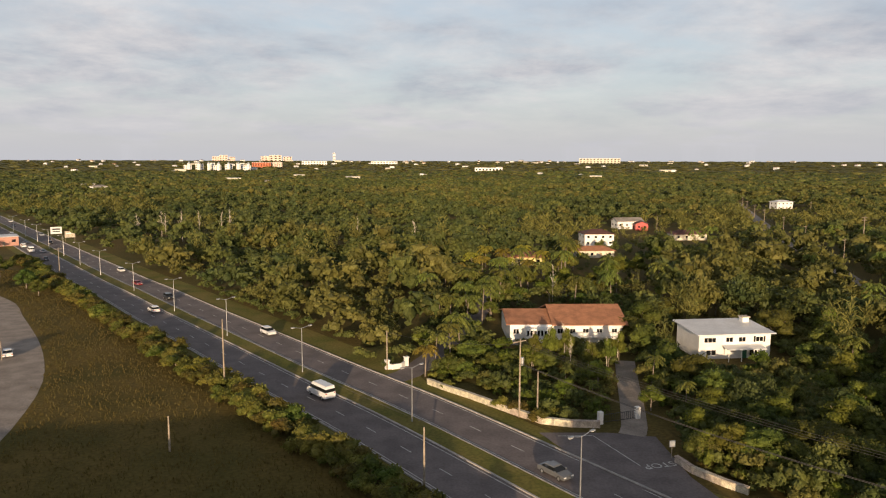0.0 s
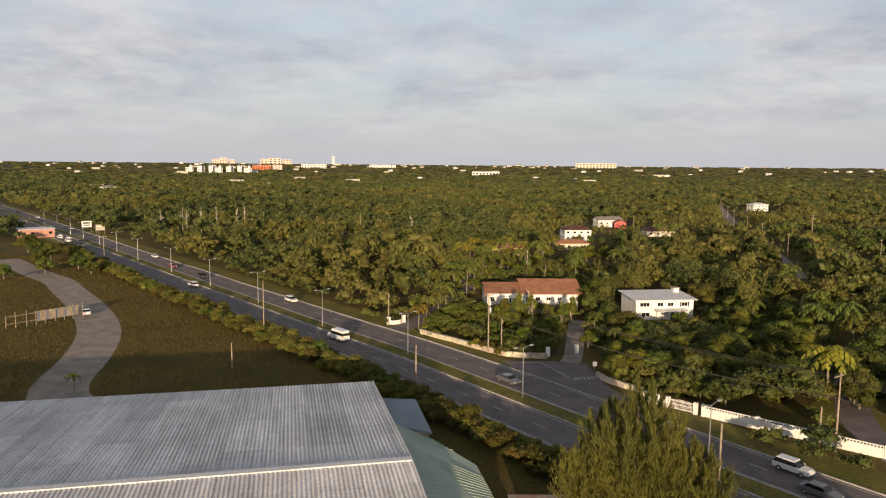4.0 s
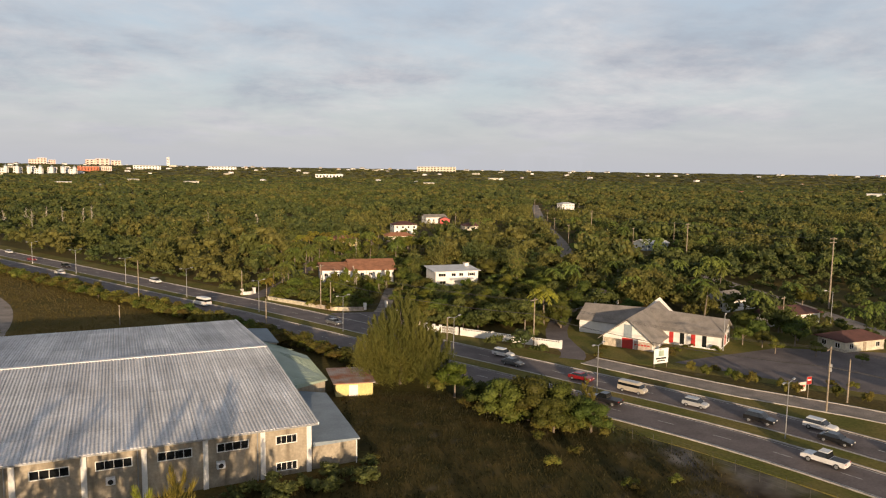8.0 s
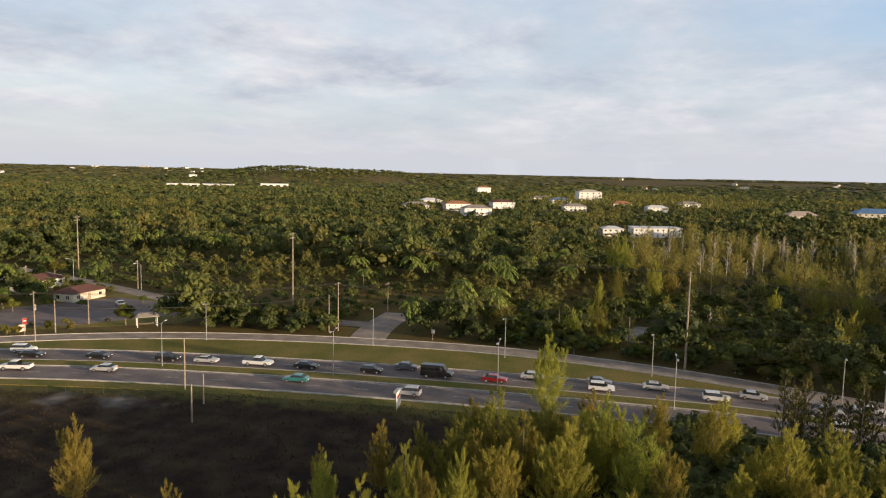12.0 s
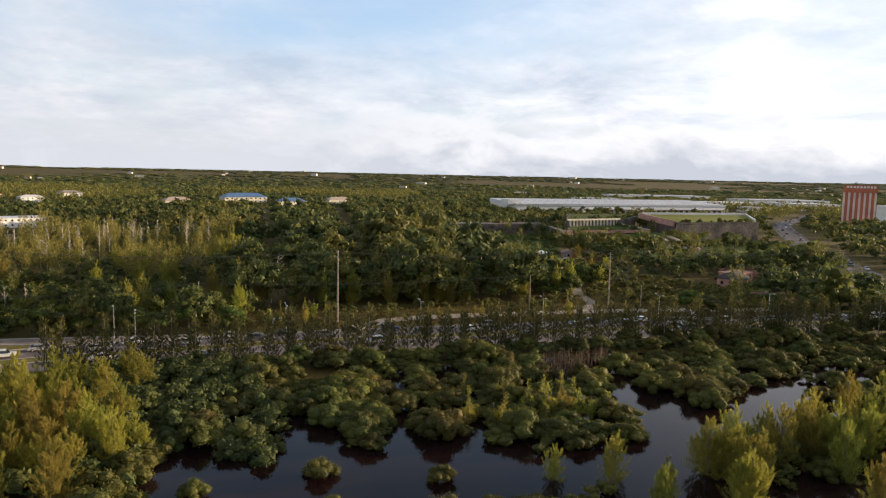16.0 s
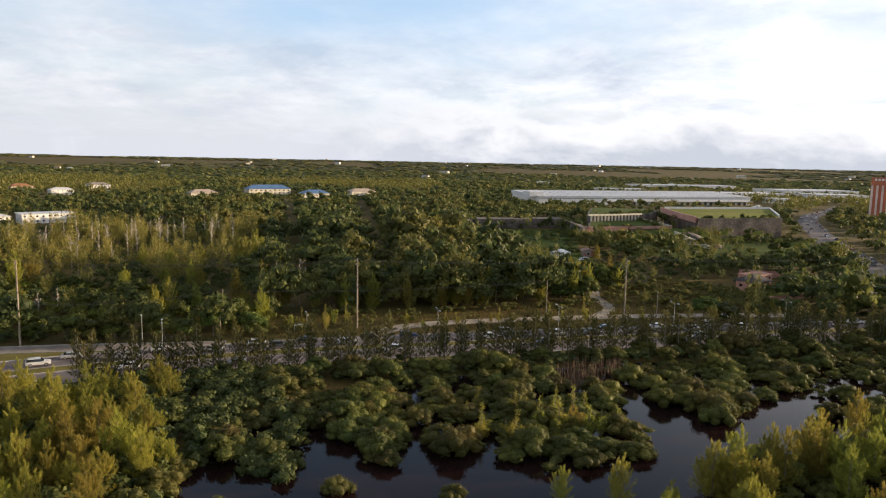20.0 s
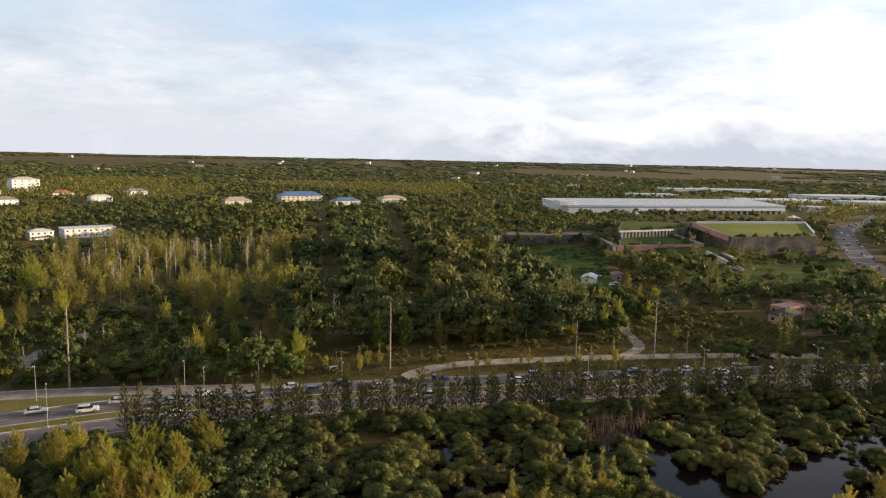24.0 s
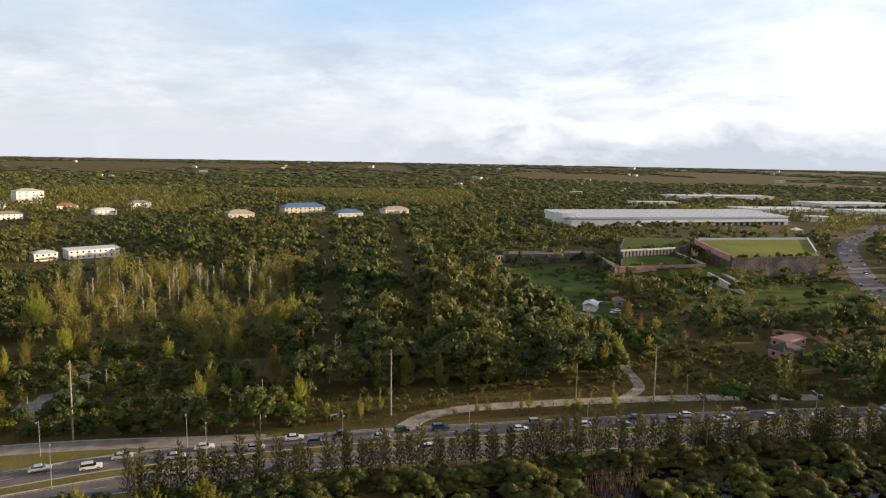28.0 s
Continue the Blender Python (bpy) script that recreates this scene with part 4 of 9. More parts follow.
def spreading_crown(seed, H=15.0, R=7.0, stems=7, boughs=14, sprays=90, length=0.7, width=0.05, low=0.05):
    """A she-oak of several stems: low boughs reach out, upper ones rise to ragged points, each a feathery finger of sprays."""
    r = np.random.default_rng(seed)
    P, D = [], []
    up = np.array((0, 0, 1.0))
    for k in range(stems):
        a0, d0 = 2.4 * k + r.uniform(-0.4, 0.4), R * 0.5 * math.sqrt(k / max(1, stems - 1))
        top = H * (1 - 0.5 * (d0 / (R * 0.5)) * r.uniform(0.4, 1.0))
        lean = np.array((math.cos(a0), math.sin(a0), 0)) * d0
        for j in range(boughs):
            u = low + (1 - low) * (j + r.uniform()) / boughs
            a = 2.4 * j + r.uniform(-0.6, 0.6)
            out = np.array((math.cos(a), math.sin(a), 0.0))
            reach = R * 0.58 * (1 - u) ** 0.9 * r.uniform(0.6, 1.15) + 0.3
            rise = 0.45 + 1.6 * u + r.uniform(-0.15, 0.3)
            t = r.uniform(0.0, 1.0, sprays)[:, None] ** 0.8
            base = lean * (0.3 + 0.7 * u) + up * top * u * 0.9
            fat = (0.10 + 0.085 * reach) * (1 - 0.55 * t)
            P.append(base + out * reach * t + up * reach * rise * t ** 1.5 + r.normal(size=(sprays, 3)) * fat)
            d = out * (0.75 - 0.35 * t) + up * (0.35 + rise * 0.8 * t ** 0.5) + r.normal(size=(sprays, 3)) * 0.32
            D.append(d / np.linalg.norm(d, axis=1)[:, None])
    return blades(np.vstack(P), np.vstack(D), length, width, r)


def palm_crown(seed, H=8.0, fronds=15, L=3.2, lean=(0.4, 0.0)):
    r = np.random.default_rng(seed)
    V, F, k = [], [], 0
    for i in range(fronds):
        a = 2.4 * i + r.uniform(-0.2, 0.2)
        up = r.uniform(-0.15, 1.15)
        n = 6
        mid = []
        for t in np.linspace(0, 1, n):
            out = L * (math.cos(up * 0.6)) * t
            z = L * (math.sin(up) * 0.8 * t - 0.75 * t * t)
            mid.append(np.array((math.cos(a) * out, math.sin(a) * out, z)))
        s = np.array((-math.sin(a), math.cos(a), 0))
        for j in range(n - 1):
            w0, w1 = 0.48 * math.sin(math.pi * (0.12 + 0.86 * j / n)), 0.48 * math.sin(math.pi * (0.12 + 0.86 * (j + 0.7) / n))
            for sg in (-1, 1):
                # leaflets hang from the midrib, with gaps
                V += [mid[j], mid[j] * 0.25 + mid[j + 1] * 0.75, mid[j + 1] + s * sg * w1 + np.array((0, 0, -w1 * 0.7)), mid[j] * 0.7 + mid[j + 1] * 0.3 + s * sg * w0 + np.array((0, 0, -w0 * 0.7))]
                F += [(k, k + 1, k + 2), (k, k + 2, k + 3)]
                k += 4
    V = np.array(V) + np.array((lean[0], lean[1], H))
    return V, np.array(F)


def trunk_mesh(H, r0, limbs=(), lean=(0, 0), sides=7):
    bm = bmesh.new()
    pts = [(0, 0, -0.3), (lean[0] * 0.25, lean[1] * 0.25, H * 0.35), (lean[0] * 0.6, lean[1] * 0.6, H * 0.7), (lean[0], lean[1], H)]
    rad = [r0 * 1.25, r0, r0 * 0.75, r0 * 0.4]
    for i in range(3):
        tube(pts[i], pts[i + 1], rad[i], rad[i + 1], sides, bm)
    for (h, a, l, rise) in limbs:
        p = (lean[0] * h / H, lean[1] * h / H, h)
        tube(p, (p[0] + l * math.cos(a), p[1] + l * math.sin(a), h + rise), r0 * 0.45, r0 * 0.12, 5, bm)
    return bm


def as_mesh(name, vf):
    return raw(name, *vf)


BOUGH_SET = [(2.0, 0.3, 2.2, 2.0), (2.6, 2.4, 2.0, 2.2), (3.0, 4.4, 2.3, 1.8), (3.4, 5.5, 1.5, 2.2)]


def bush_kind(name, label, category, group, crown_vf, crown_mat):
    return tagged(part(name, as_mesh(name, crown_vf), crown_mat), label, category, group)


def tree_kind(name, label, category, group, crown_vf, crown_mat, trunk_bm, trunk_mat, crown_name="crown"):
    t = thing(name, Matrix(), label, category, group)
    part("trunk", trunk_bm, trunk_mat, t)
    part(crown_name, as_mesh(name + "_" + crown_name, crown_vf), crown_mat, t)
    return t


class Kind:
    """The first use takes the prototype itself; later ones are copies of it."""
    def __init__(self, protos):
        self.protos, self.n = protos, 0
        self.used = [False] * len(protos)

    def at(self, x, y, s=1.0, rz=None, sz=None, label="", dz=0.0):
        k = self.n % len(self.protos)
        self.n += 1
        p = self.protos[k]
        rz = rng.uniform(0, 360) if rz is None else rz
        m = pose(x, y, float(height(x, y)) + dz, 0, 0, rz)
        if not self.used[k]:
            self.used[k] = True
            p.matrix_basis = m
            ob = p
        else:
            ob = copy_thing(p, m)
        ob.scale = (s, s, s if sz is None else sz)
        if label:
            ob["label"] = label
        return ob


broad = Kind([tree_kind("broadleaf_tree", "dark green broadleaf tree with a dense uneven crown", "tree", "broadleaf trees",
                        crown(s, 4.0, 8.0, 0.0, 15, 2300, 0.25, spread=0.78, blob=0.37, core_scale=0.80, fine=True), M["leaf_one"], trunk_mesh(4.6, 0.22, BOUGH_SET), M["bark"]) for s in (11, 12, 13, 14)])
edge_tree = Kind([tree_kind("broadleaf_tree", "green broadleaf tree at the edge of the woods", "tree", "broadleaf trees",
                            crown(s, 4.0, 8.0, 0.3, 9, 700, 0.42, spread=0.76, blob=0.42, core_scale=0.84, fine=True), M["leaf_one"], trunk_mesh(4.6, 0.22, BOUGH_SET), M["bark"]) for s in (16, 17, 18)])
bright = Kind([tree_kind("shade_tree", "bright green garden tree with a rounded crown", "tree", "garden trees",
                         crown(s, 3.3, 6.6, 0.8, 9, 1000, 0.30, spread=0.72, blob=0.42, core_scale=0.82, fine=True), M["leaf_bright"], trunk_mesh(3.6, 0.18, BOUGH_SET), M["bark"]) for s in (21, 22)])
casu = Kind([tree_kind("casuarina_tree", "tall feathery olive-green casuarina tree", "tree", "casuarina trees",
                       spreading_crown(s, 12, 4.8, 5, 14, 105, 0.72, 0.030, 0.02), M["needle"], trunk_mesh(9.0, 0.11), M["bark"]) for s in (31, 32, 33, 34, 35)])
casu_big = Kind([tree_kind("casuarina_tree", "broad many-stemmed casuarina beside the yellow shed", "tree", "casuarina trees",
                           spreading_crown(s, 15.0, 9.4, 12, 16, 130, 0.75, 0.036, 0.02), M["needle_big"], trunk_mesh(12, 0.24, [(1, 0.4, 1.8, 7), (1.5, 2.5, 1.6, 7), (1.2, 4.4, 1.7, 6)]), M["bark"]) for s in (36, 37)])
casu_thin = Kind([tree_kind("young_casuarina", "thin young casuarina beside the road", "tree", "roadside casuarinas",
                            plume_crown(s, 6.5, 1.7, 4, 120, 0.8, 0.055, 0.16, 0.34), M["needle_dark"], trunk_mesh(6.0, 0.08), M["bark"]) for s in (41, 42, 43)])
casu_pale = Kind([tree_kind("young_casuarina", "slender yellow-green young casuarina in rough grass", "tree", "roadside casuarinas",
                            plume_crown(s, 6.0, 1.35, 5, 130, 0.62, 0.045, 0.05, 0.36), M["needle"], trunk_mesh(5.4, 0.07), M["bark"]) for s in (141, 142, 143)])


def row_crown(seed, H, R):
    """A young she-oak seen against the light: rising side branches with thin sprays near their ends."""
    r = np.random.default_rng(seed)
    P, D, B, E = [], [], [], []
    for k in range(34):
        u = 0.10 + 0.86 * (k + r.uniform()) / 34
        a = 2.4 * k + r.uniform(-0.4, 0.4)
        reach = R * (1 - u) ** 0.65 * r.uniform(0.6, 1.1) + 0.2
        out = np.array((math.cos(a), math.sin(a), r.uniform(0.35, 0.8)))
        B.append((0, 0, u * H)), E.append(out * reach)
        n = 15
        t = r.uniform(0.2, 1.05, n)[:, None]
        P.append(np.array((0, 0, u * H)) + out * reach * t)
        d = out * 0.5 + np.array((0, 0, 0.8)) + r.normal(size=(n, 3)) * 0.45
        D.append(d / np.linalg.norm(d, axis=1)[:, None])
    E = np.array(E)
    L = np.linalg.norm(E, axis=1)
    twigs = [blades(np.array(B)[i:i + 1], (E / L[:, None])[i:i + 1], L[i] * 1.1, 0.045, r) for i in range(len(B))]
    return join([blades(np.vstack(P), np.vstack(D), 0.62, 0.058, r)] + twigs)


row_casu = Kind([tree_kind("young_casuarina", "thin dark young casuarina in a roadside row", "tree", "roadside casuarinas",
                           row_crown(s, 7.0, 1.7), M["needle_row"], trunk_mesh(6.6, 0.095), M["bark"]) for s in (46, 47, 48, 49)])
palm = Kind([tree_kind("coconut_palm", "tall coconut palm with drooping fronds", "palm", "palms",
                       palm_crown(s, 7.5, 18, 3.0, (0.5, 0.2)), M["palm"], trunk_mesh(7.5, 0.13, (), (0.5, 0.2)), M["bark"], "frond_crown") for s in (51, 52)])
gold_palm = Kind([tree_kind("yellowing_palm", "golden-leaved palm in a garden", "palm", "yellowing palms",
                            palm_crown(s, 5.5, 18, 2.8, (0.2, 0.1)), M["palm_gold"], trunk_mesh(5.5, 0.14, (), (0.2, 0.1)), M["bark"], "frond_crown") for s in (55,)])
mang = Kind([bush_kind("mangrove_bush", "low rounded mangrove bush standing in dark water", "shrub", "mangroves",
                       crown(s, 2.9, 3.6, -0.5, 12, 1700, 0.165, spread=0.78, blob=0.36, core_scale=0.84, fine=True, flat=1.6), M["mangrove"]) for s in (61, 62, 63)])
bright_mang = Kind([bush_kind("mangrove_bush", "sunlit yellow-green mangrove bush on the island edge", "shrub", "mangroves",
                              crown(65, 2.9, 3.8, -0.5, 12, 1700, 0.165, spread=0.78, blob=0.36, core_scale=0.84, fine=True, flat=1.6), M["hedge"])])
hedge_bush = Kind([bush_kind("sea_grape_bush", "yellow-green sea grape bush beside the road", "shrub", "roadside bushes",
                             crown(s, 2.1, 3.2, -0.3, 7, 520, 0.22, spread=0.76, blob=0.40, core_scale=0.80, fine=True), M["hedge"]) for s in (71, 72, 73)])


def dead_crown(seed, H):
    r = np.random.default_rng(seed)
    ps = []
    for k in range(16):
        h, a, l = H * r.uniform(0.35, 0.98), r.uniform(0, 6.3), r.uniform(0.8, 2.2)
        p = np.array([(0, 0, h)] * 3) + r.normal(size=(3, 3)) * 0.02
        d = np.array([(math.cos(a) * 0.6, math.sin(a) * 0.6, 0.75)] * 3) + r.normal(size=(3, 3)) * 0.15
        ps.append(blades(p, d, l, 0.05, r))
    return join(ps)


dead = Kind([tree_kind("bare_tree", "bleached bare tree with thin upright branches", "dead tree", "bare trees",
                       dead_crown(s, 11), M["pale_bark"], trunk_mesh(11, 0.095, [(5, 0.5, 1.6, 3), (6, 3.4, 1.5, 3), (7.5, 2, 1, 2.4)]), M["pale_bark"], "branchwork") for s in (81, 82)])


def merge(protos, x, y, z, s, sz, rz, pick):
    """Many copies of small crowns in one pair of arrays."""
    vs, fs, k = [], [], 0
    for i, (pv, pf) in enumerate(protos):
        m = np.where(pick == i)[0]
        if not len(m):
            continue
        c, sn = np.cos(rz[m])[:, None], np.sin(rz[m])[:, None]
        vx = (pv[:, 0] * c - pv[:, 1] * sn) * s[m][:, None] + x[m][:, None]
        vy = (pv[:, 0] * sn + pv[:, 1] * c) * s[m][:, None] + y[m][:, None]
        vz = pv[:, 2] * sz[m][:, None] + z[m][:, None]
        vs.append(np.stack([vx, vy, vz], -1).reshape(-1, 3))
        fs.append((pf[None] + (np.arange(len(m)) * len(pv))[:, None, None] + k).reshape(-1, 3))
        k += len(m) * len(pv)
    return np.vstack(vs), np.vstack(fs)


def stuff(name, protos, x, y, s, sz, mat, label, category):
    n = len(x)
    r = np.random.default_rng(len(name) + n)
    v, f = merge(protos, x, y, height(x, y), s, sz, r.uniform(0, 6.28, n), r.integers(0, len(protos), n))
    return tagged(part(name, raw(name, v, f), mat), label, category, kind="stuff")


def free(x, y, pad=0.0):
    """Where wild trees may stand."""
    ok = np.ones(np.shape(x), bool)
    d = off_line(C, x, y)
    nearC = np.array([np.argmin(np.hypot(C[:, 0] - a, C[:, 1] - b)) for a, b in zip(x, y)]) if len(x) else np.zeros(0, int)
    if len(x):
        side = ((np.c_[x, y] - C[nearC]) * nrmC[nearC]).sum(1)
        ok &= ~((side > 0) & (d < np.where(C[nearC][:, 1] > 128, 17.5, 13.5) + pad))
        ok &= ~((side <= 0) & (d < 21 + pad))
        ok &= ~((side <= 0) & (x > -420) & (np.hypot(x, y + 60) < 420))
    for line, w in ((SLIP, 5.5), (SIDE, 8), (BACK, 6), (CHURCH_DRIVE, 5), (RIDE_A, 6.5), (RIDE_B, 6.5), (LOOP, 9), (DRIVE, 6), (LANE, 5), (STREET, 7), (FAR_ROAD, 14), (GRAVEL_PLAN, 6), (GRAVEL_UP, 4.5)):
        ok &= off_line(line, x, y) > w + pad
    for poly in (POND, WARE_PLAN, GRASS_WEST, BROWN, GARDEN_RED, GARDEN_WHITE, CHURCH_LOT, CLEARING, LAWN_LOW, FIELD_TOP, TERRACE_B, TERRACE_C, BETWEEN, JUNCTION, ROAD_STRIP):
        ok &= ~inside(poly, x, y)
    ok &= off_line(WALL_LINES, x, y) > 5.0
    for hx, hy, hr in HOUSE_SPOTS:
        ok &= np.hypot(x - hx, y - hy) > hr * 0.85
    ok &= ~((x > 630) & (x < 760) & (y > -815) & (y < -480))
    ok &= ~((x > 425) & (x < 470) & (y > -775) & (y < -720))
    ok &= ~((x > 300) & (x < 470) & (y > -610) & (y < -370) & (np.sin(x * 12.9 + y * 4.1) < 0.55))
    ok &= ~(inside(STORE_YARD, x, y) & (np.sin(x * 9.7 + y * 5.3) < 0.5))
    ok &= ((x - 3300) / 500) ** 2 + ((y - 450) / 420) ** 2 > 1
    ok &= ((x - 2300) / 420) ** 2 + ((y + 1500) / 300) ** 2 > 1
    ok &= ((x - 1500) / 120) ** 2 + ((y + 330) / 260) ** 2 > 1
    return ok


def scatter(r0, r1, step, seed, a0=-46, a1=170):
    r = np.random.default_rng(seed)
    n = int(2 * r1 / step)
    gx_, gy_ = np.meshgrid(np.arange(n) * step - r1, np.arange(n) * step - r1)
    x = gx_.ravel() + r.uniform(-0.45, 0.45, gx_.size) * step
    y = gy_.ravel() + r.uniform(-0.45, 0.45, gx_.size) * step
    d = np.hypot(x, y)
    az = np.degrees(np.arctan2(x, y))
    if a1 > 180:
        az = az % 360
    k = (d >= r0) & (d < r1) & (az > a0) & (az < a1)
    x, y = x[k], y[k] - 100
    k = free(x, y)
    return x[k], y[k], r


STAND = [plume_crown(s, 15, 3.0, 7, 46, 1.35, 0.10, 0.12, 0.20, 0.35, (0.45, 1.3)) for s in (141, 142, 143, 144)]
SPIKY = [plume_crown(s, 12, 3.6, 5, 12, 2.6, 0.34, 0.05) for s in (145, 146)]
WOOD1 = [crown(s, 3.7, 8.0, 0.3, 11, 300, 0.46, spread=0.76, blob=0.36, core_scale=0.74) for s in (101, 102, 103, 104, 105)]
WOOD0 = [crown(s, 3.7, 8.0, 0.0, 13, 620, 0.36, spread=0.78, blob=0.34, core_scale=0.74) for s in (191, 192, 193)]
WOOD2A = [crown(s, 3.9, 8.0, 0.0, 7, 95, 0.74, spread=0.74, blob=0.40, core_scale=0.76) for s in (106, 107, 108, 109)]
WOOD2 = [crown(s, 4.3, 8.0, 0.0, 4, 34, 1.05, spread=0.66, blob=0.46, core_scale=0.80) for s in (111, 112, 113, 114)]


def lowered(x, y):
    """Gardens and low growth lie round the houses and before them."""
    f = np.ones(len(x))
    for hx, hy, hr in HOUSE_SPOTS:
        if math.hypot(hx, hy) < 220:
            continue
        d = np.array((-hx + 20, -hy - 60.0))
        L = np.linalg.norm(d)
        d /= L
        u, v = (x - hx) * d[0] + (y - hy) * d[1], (x - hx) * d[1] - (y - hy) * d[0]
        f = np.where((u > -hr) & (u < 14 + L * 0.17) & (np.abs(v) < hr * 1.1), 0.42, f)
    return f


WOOD3 = [crown(s, 6.2, 7.0, 0.0, 2, 12, 2.0, spread=0.6, blob=0.55, core_scale=0.86) for s in (121, 122, 123)]
WOOD3B = [crown(s, 12, 6.0, 0.0, 1, 8, 3.6, spread=0.5, blob=0.8, core_scale=0.95) for s in (124, 125, 126)]
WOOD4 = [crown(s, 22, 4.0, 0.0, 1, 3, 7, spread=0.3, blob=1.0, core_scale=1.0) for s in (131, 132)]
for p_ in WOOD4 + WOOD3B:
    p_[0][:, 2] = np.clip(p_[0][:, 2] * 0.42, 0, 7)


def split_grove(x, y):
    return inside(GROVE, x + 14 * np.sin(y * 0.11), y + 12 * np.sin(x * 0.09 + 1)), inside(SCRUB, x, y)


def spread_wood(protos, x, y, s_, sz_, r_, share, labels):
    """Broadleaf trees in three greens."""
    patch = np.array([noise.noise(Vector((a * 0.013, b * 0.013, 11.3))) for a, b in zip(x, y)])
    edge0, edge1 = np.quantile(patch, share[2]), np.quantile(patch, share[2] + share[0])
    patch = patch + r_.normal(size=len(x)) * 0.16
    hue = np.where(patch < edge0, 2, np.where(patch < edge1, 0, 1))
    for h_, mt in enumerate(("leaf", "leaf_olive", "leaf_deep")):
        q = hue == h_
        if q.any():
            stuff("woodland", protos, x[q], y[q], s_[q], sz_[q], M[mt], labels[h_], "woodland")


for r0_, r1_, st_, sd_, PR in ((0, 235, 5.6, 1, WOOD1), (235, 420, 6.6, 8, WOOD2A)):
    x, y, r_ = scatter(r0_, r1_, st_, sd_)
    g, sc = split_grove(x, y)
    deep = inside(DEEP_WOOD, x, y)
    low = np.where(y < -60, 0.92, 1.0) * np.where(sc, 0.55, 1.0) * lowered(x, y)
    low = np.where(g, 0.42, low) * np.where((x > 30) & (x < 82) & (y > 78) & (y < 126), 0.55, 1.0)
    low = low * np.where((x > 2) & (x < 62) & (y > 165) & (y < 268), 0.62, 1.0)
    low = low * np.where((x > 122) & (x < 215) & (y > -58) & (y < 125), 0.5, 1.0)
    low = np.where(deep, 1.42, low) * np.where((x > 160) & (x < 240) & (y > -345) & (y < -296), 0.5, 1.0)
    k = r_.uniform(size=len(x)) > np.where(sc, 0.25, 0.02)
    s_ = (0.62 + 1.0 * r_.uniform(size=len(x)) ** 1.5) * low * (1 + 0.5 * np.array([noise.noise(Vector((a * 0.03, b * 0.03, 21.7))) for a, b in zip(x, y)]))
    sz_ = s_ * r_.uniform(0.8, 1.35, len(x))
    fir = k & ~g & (r_.uniform(size=len(x)) < np.where(deep, 0.05, np.where(y < -90, 0.16, 0.06)))
    k &= ~fir
    stuff("woodland", STAND, x[fir], y[fir], s_[fir] * 0.9, s_[fir] * r_.uniform(0.65, 0.95, fir.sum()), M["needle_dark"], "dull olive casuarinas among the broadleaf woods", "woodland")
    near = np.hypot(x - 66, y - 112) < 62
    q = k & near
    if q.any():
        spread_wood(WOOD0, x[q], y[q], s_[q], sz_[q], r_, (0.45, 0.25, 0.30), ["thick trees behind garden walls"] * 3)
    q = k & ~near & ~deep
    spread_wood(PR, x[q], y[q], s_[q], sz_[q], r_, (0.45, 0.22, 0.33), ["dense green woodland of mixed broadleaf trees", "olive-green trees scattered through the woodland", "dark green trees scattered through the woodland"])
    q = k & deep
    spread_wood(PR, x[q], y[q], s_[q], sz_[q], r_, (0.25, 0.30, 0.45), ["tall closed broadleaf woodland", "olive crowns in the tall closed woodland", "dark crowns in the tall closed woodland"])
x, y, r_ = scatter(420, 820, 9.2, 2, -40, 156)
g, sc = split_grove(x, y)
deep = inside(DEEP_WOOD, x, y)
pine = (noise_ := np.array([noise.noise(Vector((a * 0.006, b * 0.006, 3.1))) for a, b in zip(x, y)])) > 0.2
pine &= ~deep
s_ = r_.uniform(0.7, 1.3, len(x)) * lowered(x, y) * np.where(deep, 1.3, 1.0)
k = ~g & ~pine
sz_ = s_ * r_.uniform(0.75, 1.35, len(x))
spread_wood(WOOD2, x[k], y[k], s_[k], sz_[k], r_, (0.42, 0.22, 0.36), ["wide stretch of green woodland further off", "olive-green trees in the woodland further off", "dark green trees in the woodland further off"])
k = ~g & pine
stuff("woodland", SPIKY, x[k], y[k], s_[k], s_[k] * r_.uniform(0.6, 0.95, k.sum()), M["needle_dark"], "stand of olive casuarinas further off", "woodland")
x, y, r_ = scatter(820, 1500, 15.0, 3, -38, 152)
east = np.degrees(np.arctan2(x, y + 100)) > 72
belt = east & (np.array([noise.noise(Vector((a * 0.0022, b * 0.0035, 8.3))) for a, b in zip(x, y)]) > 0.08)
BELT = [plume_crown(s, 13, 6.5, 5, 7, 4.2, 0.7, 0.02) for s in (151, 152)]
q_ = r_.uniform(0.7, 1.2, belt.sum())
stuff("woodland", BELT, x[belt], y[belt], q_, q_ * r_.uniform(0.6, 0.95, belt.sum()), M["needle_dark"], "belt of olive casuarinas towards the horizon", "woodland")
x, y = x[~belt], y[~belt]
s_ = r_.uniform(0.75, 1.3, len(x)) * lowered(x, y)
spread_wood(WOOD3, x, y, s_, s_ * r_.uniform(0.6, 1.25, len(x)), r_, (0.45, 0.25, 0.30), ["distant unbroken green tree canopy", "distant olive-green tree canopy", "distant dark green tree canopy"])
x, y, r_ = scatter(1500, 2400, 24.0, 14, -37, 151)
s_ = r_.uniform(0.7, 1.3, len(x))
spread_wood(WOOD3B, x, y, s_, s_ * r_.uniform(0.5, 1.5, len(x)), r_, (0.4, 0.3, 0.3), ["low green canopy far off", "low olive canopy far off", "low dark canopy far off"])
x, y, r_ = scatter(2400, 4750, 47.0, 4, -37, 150)
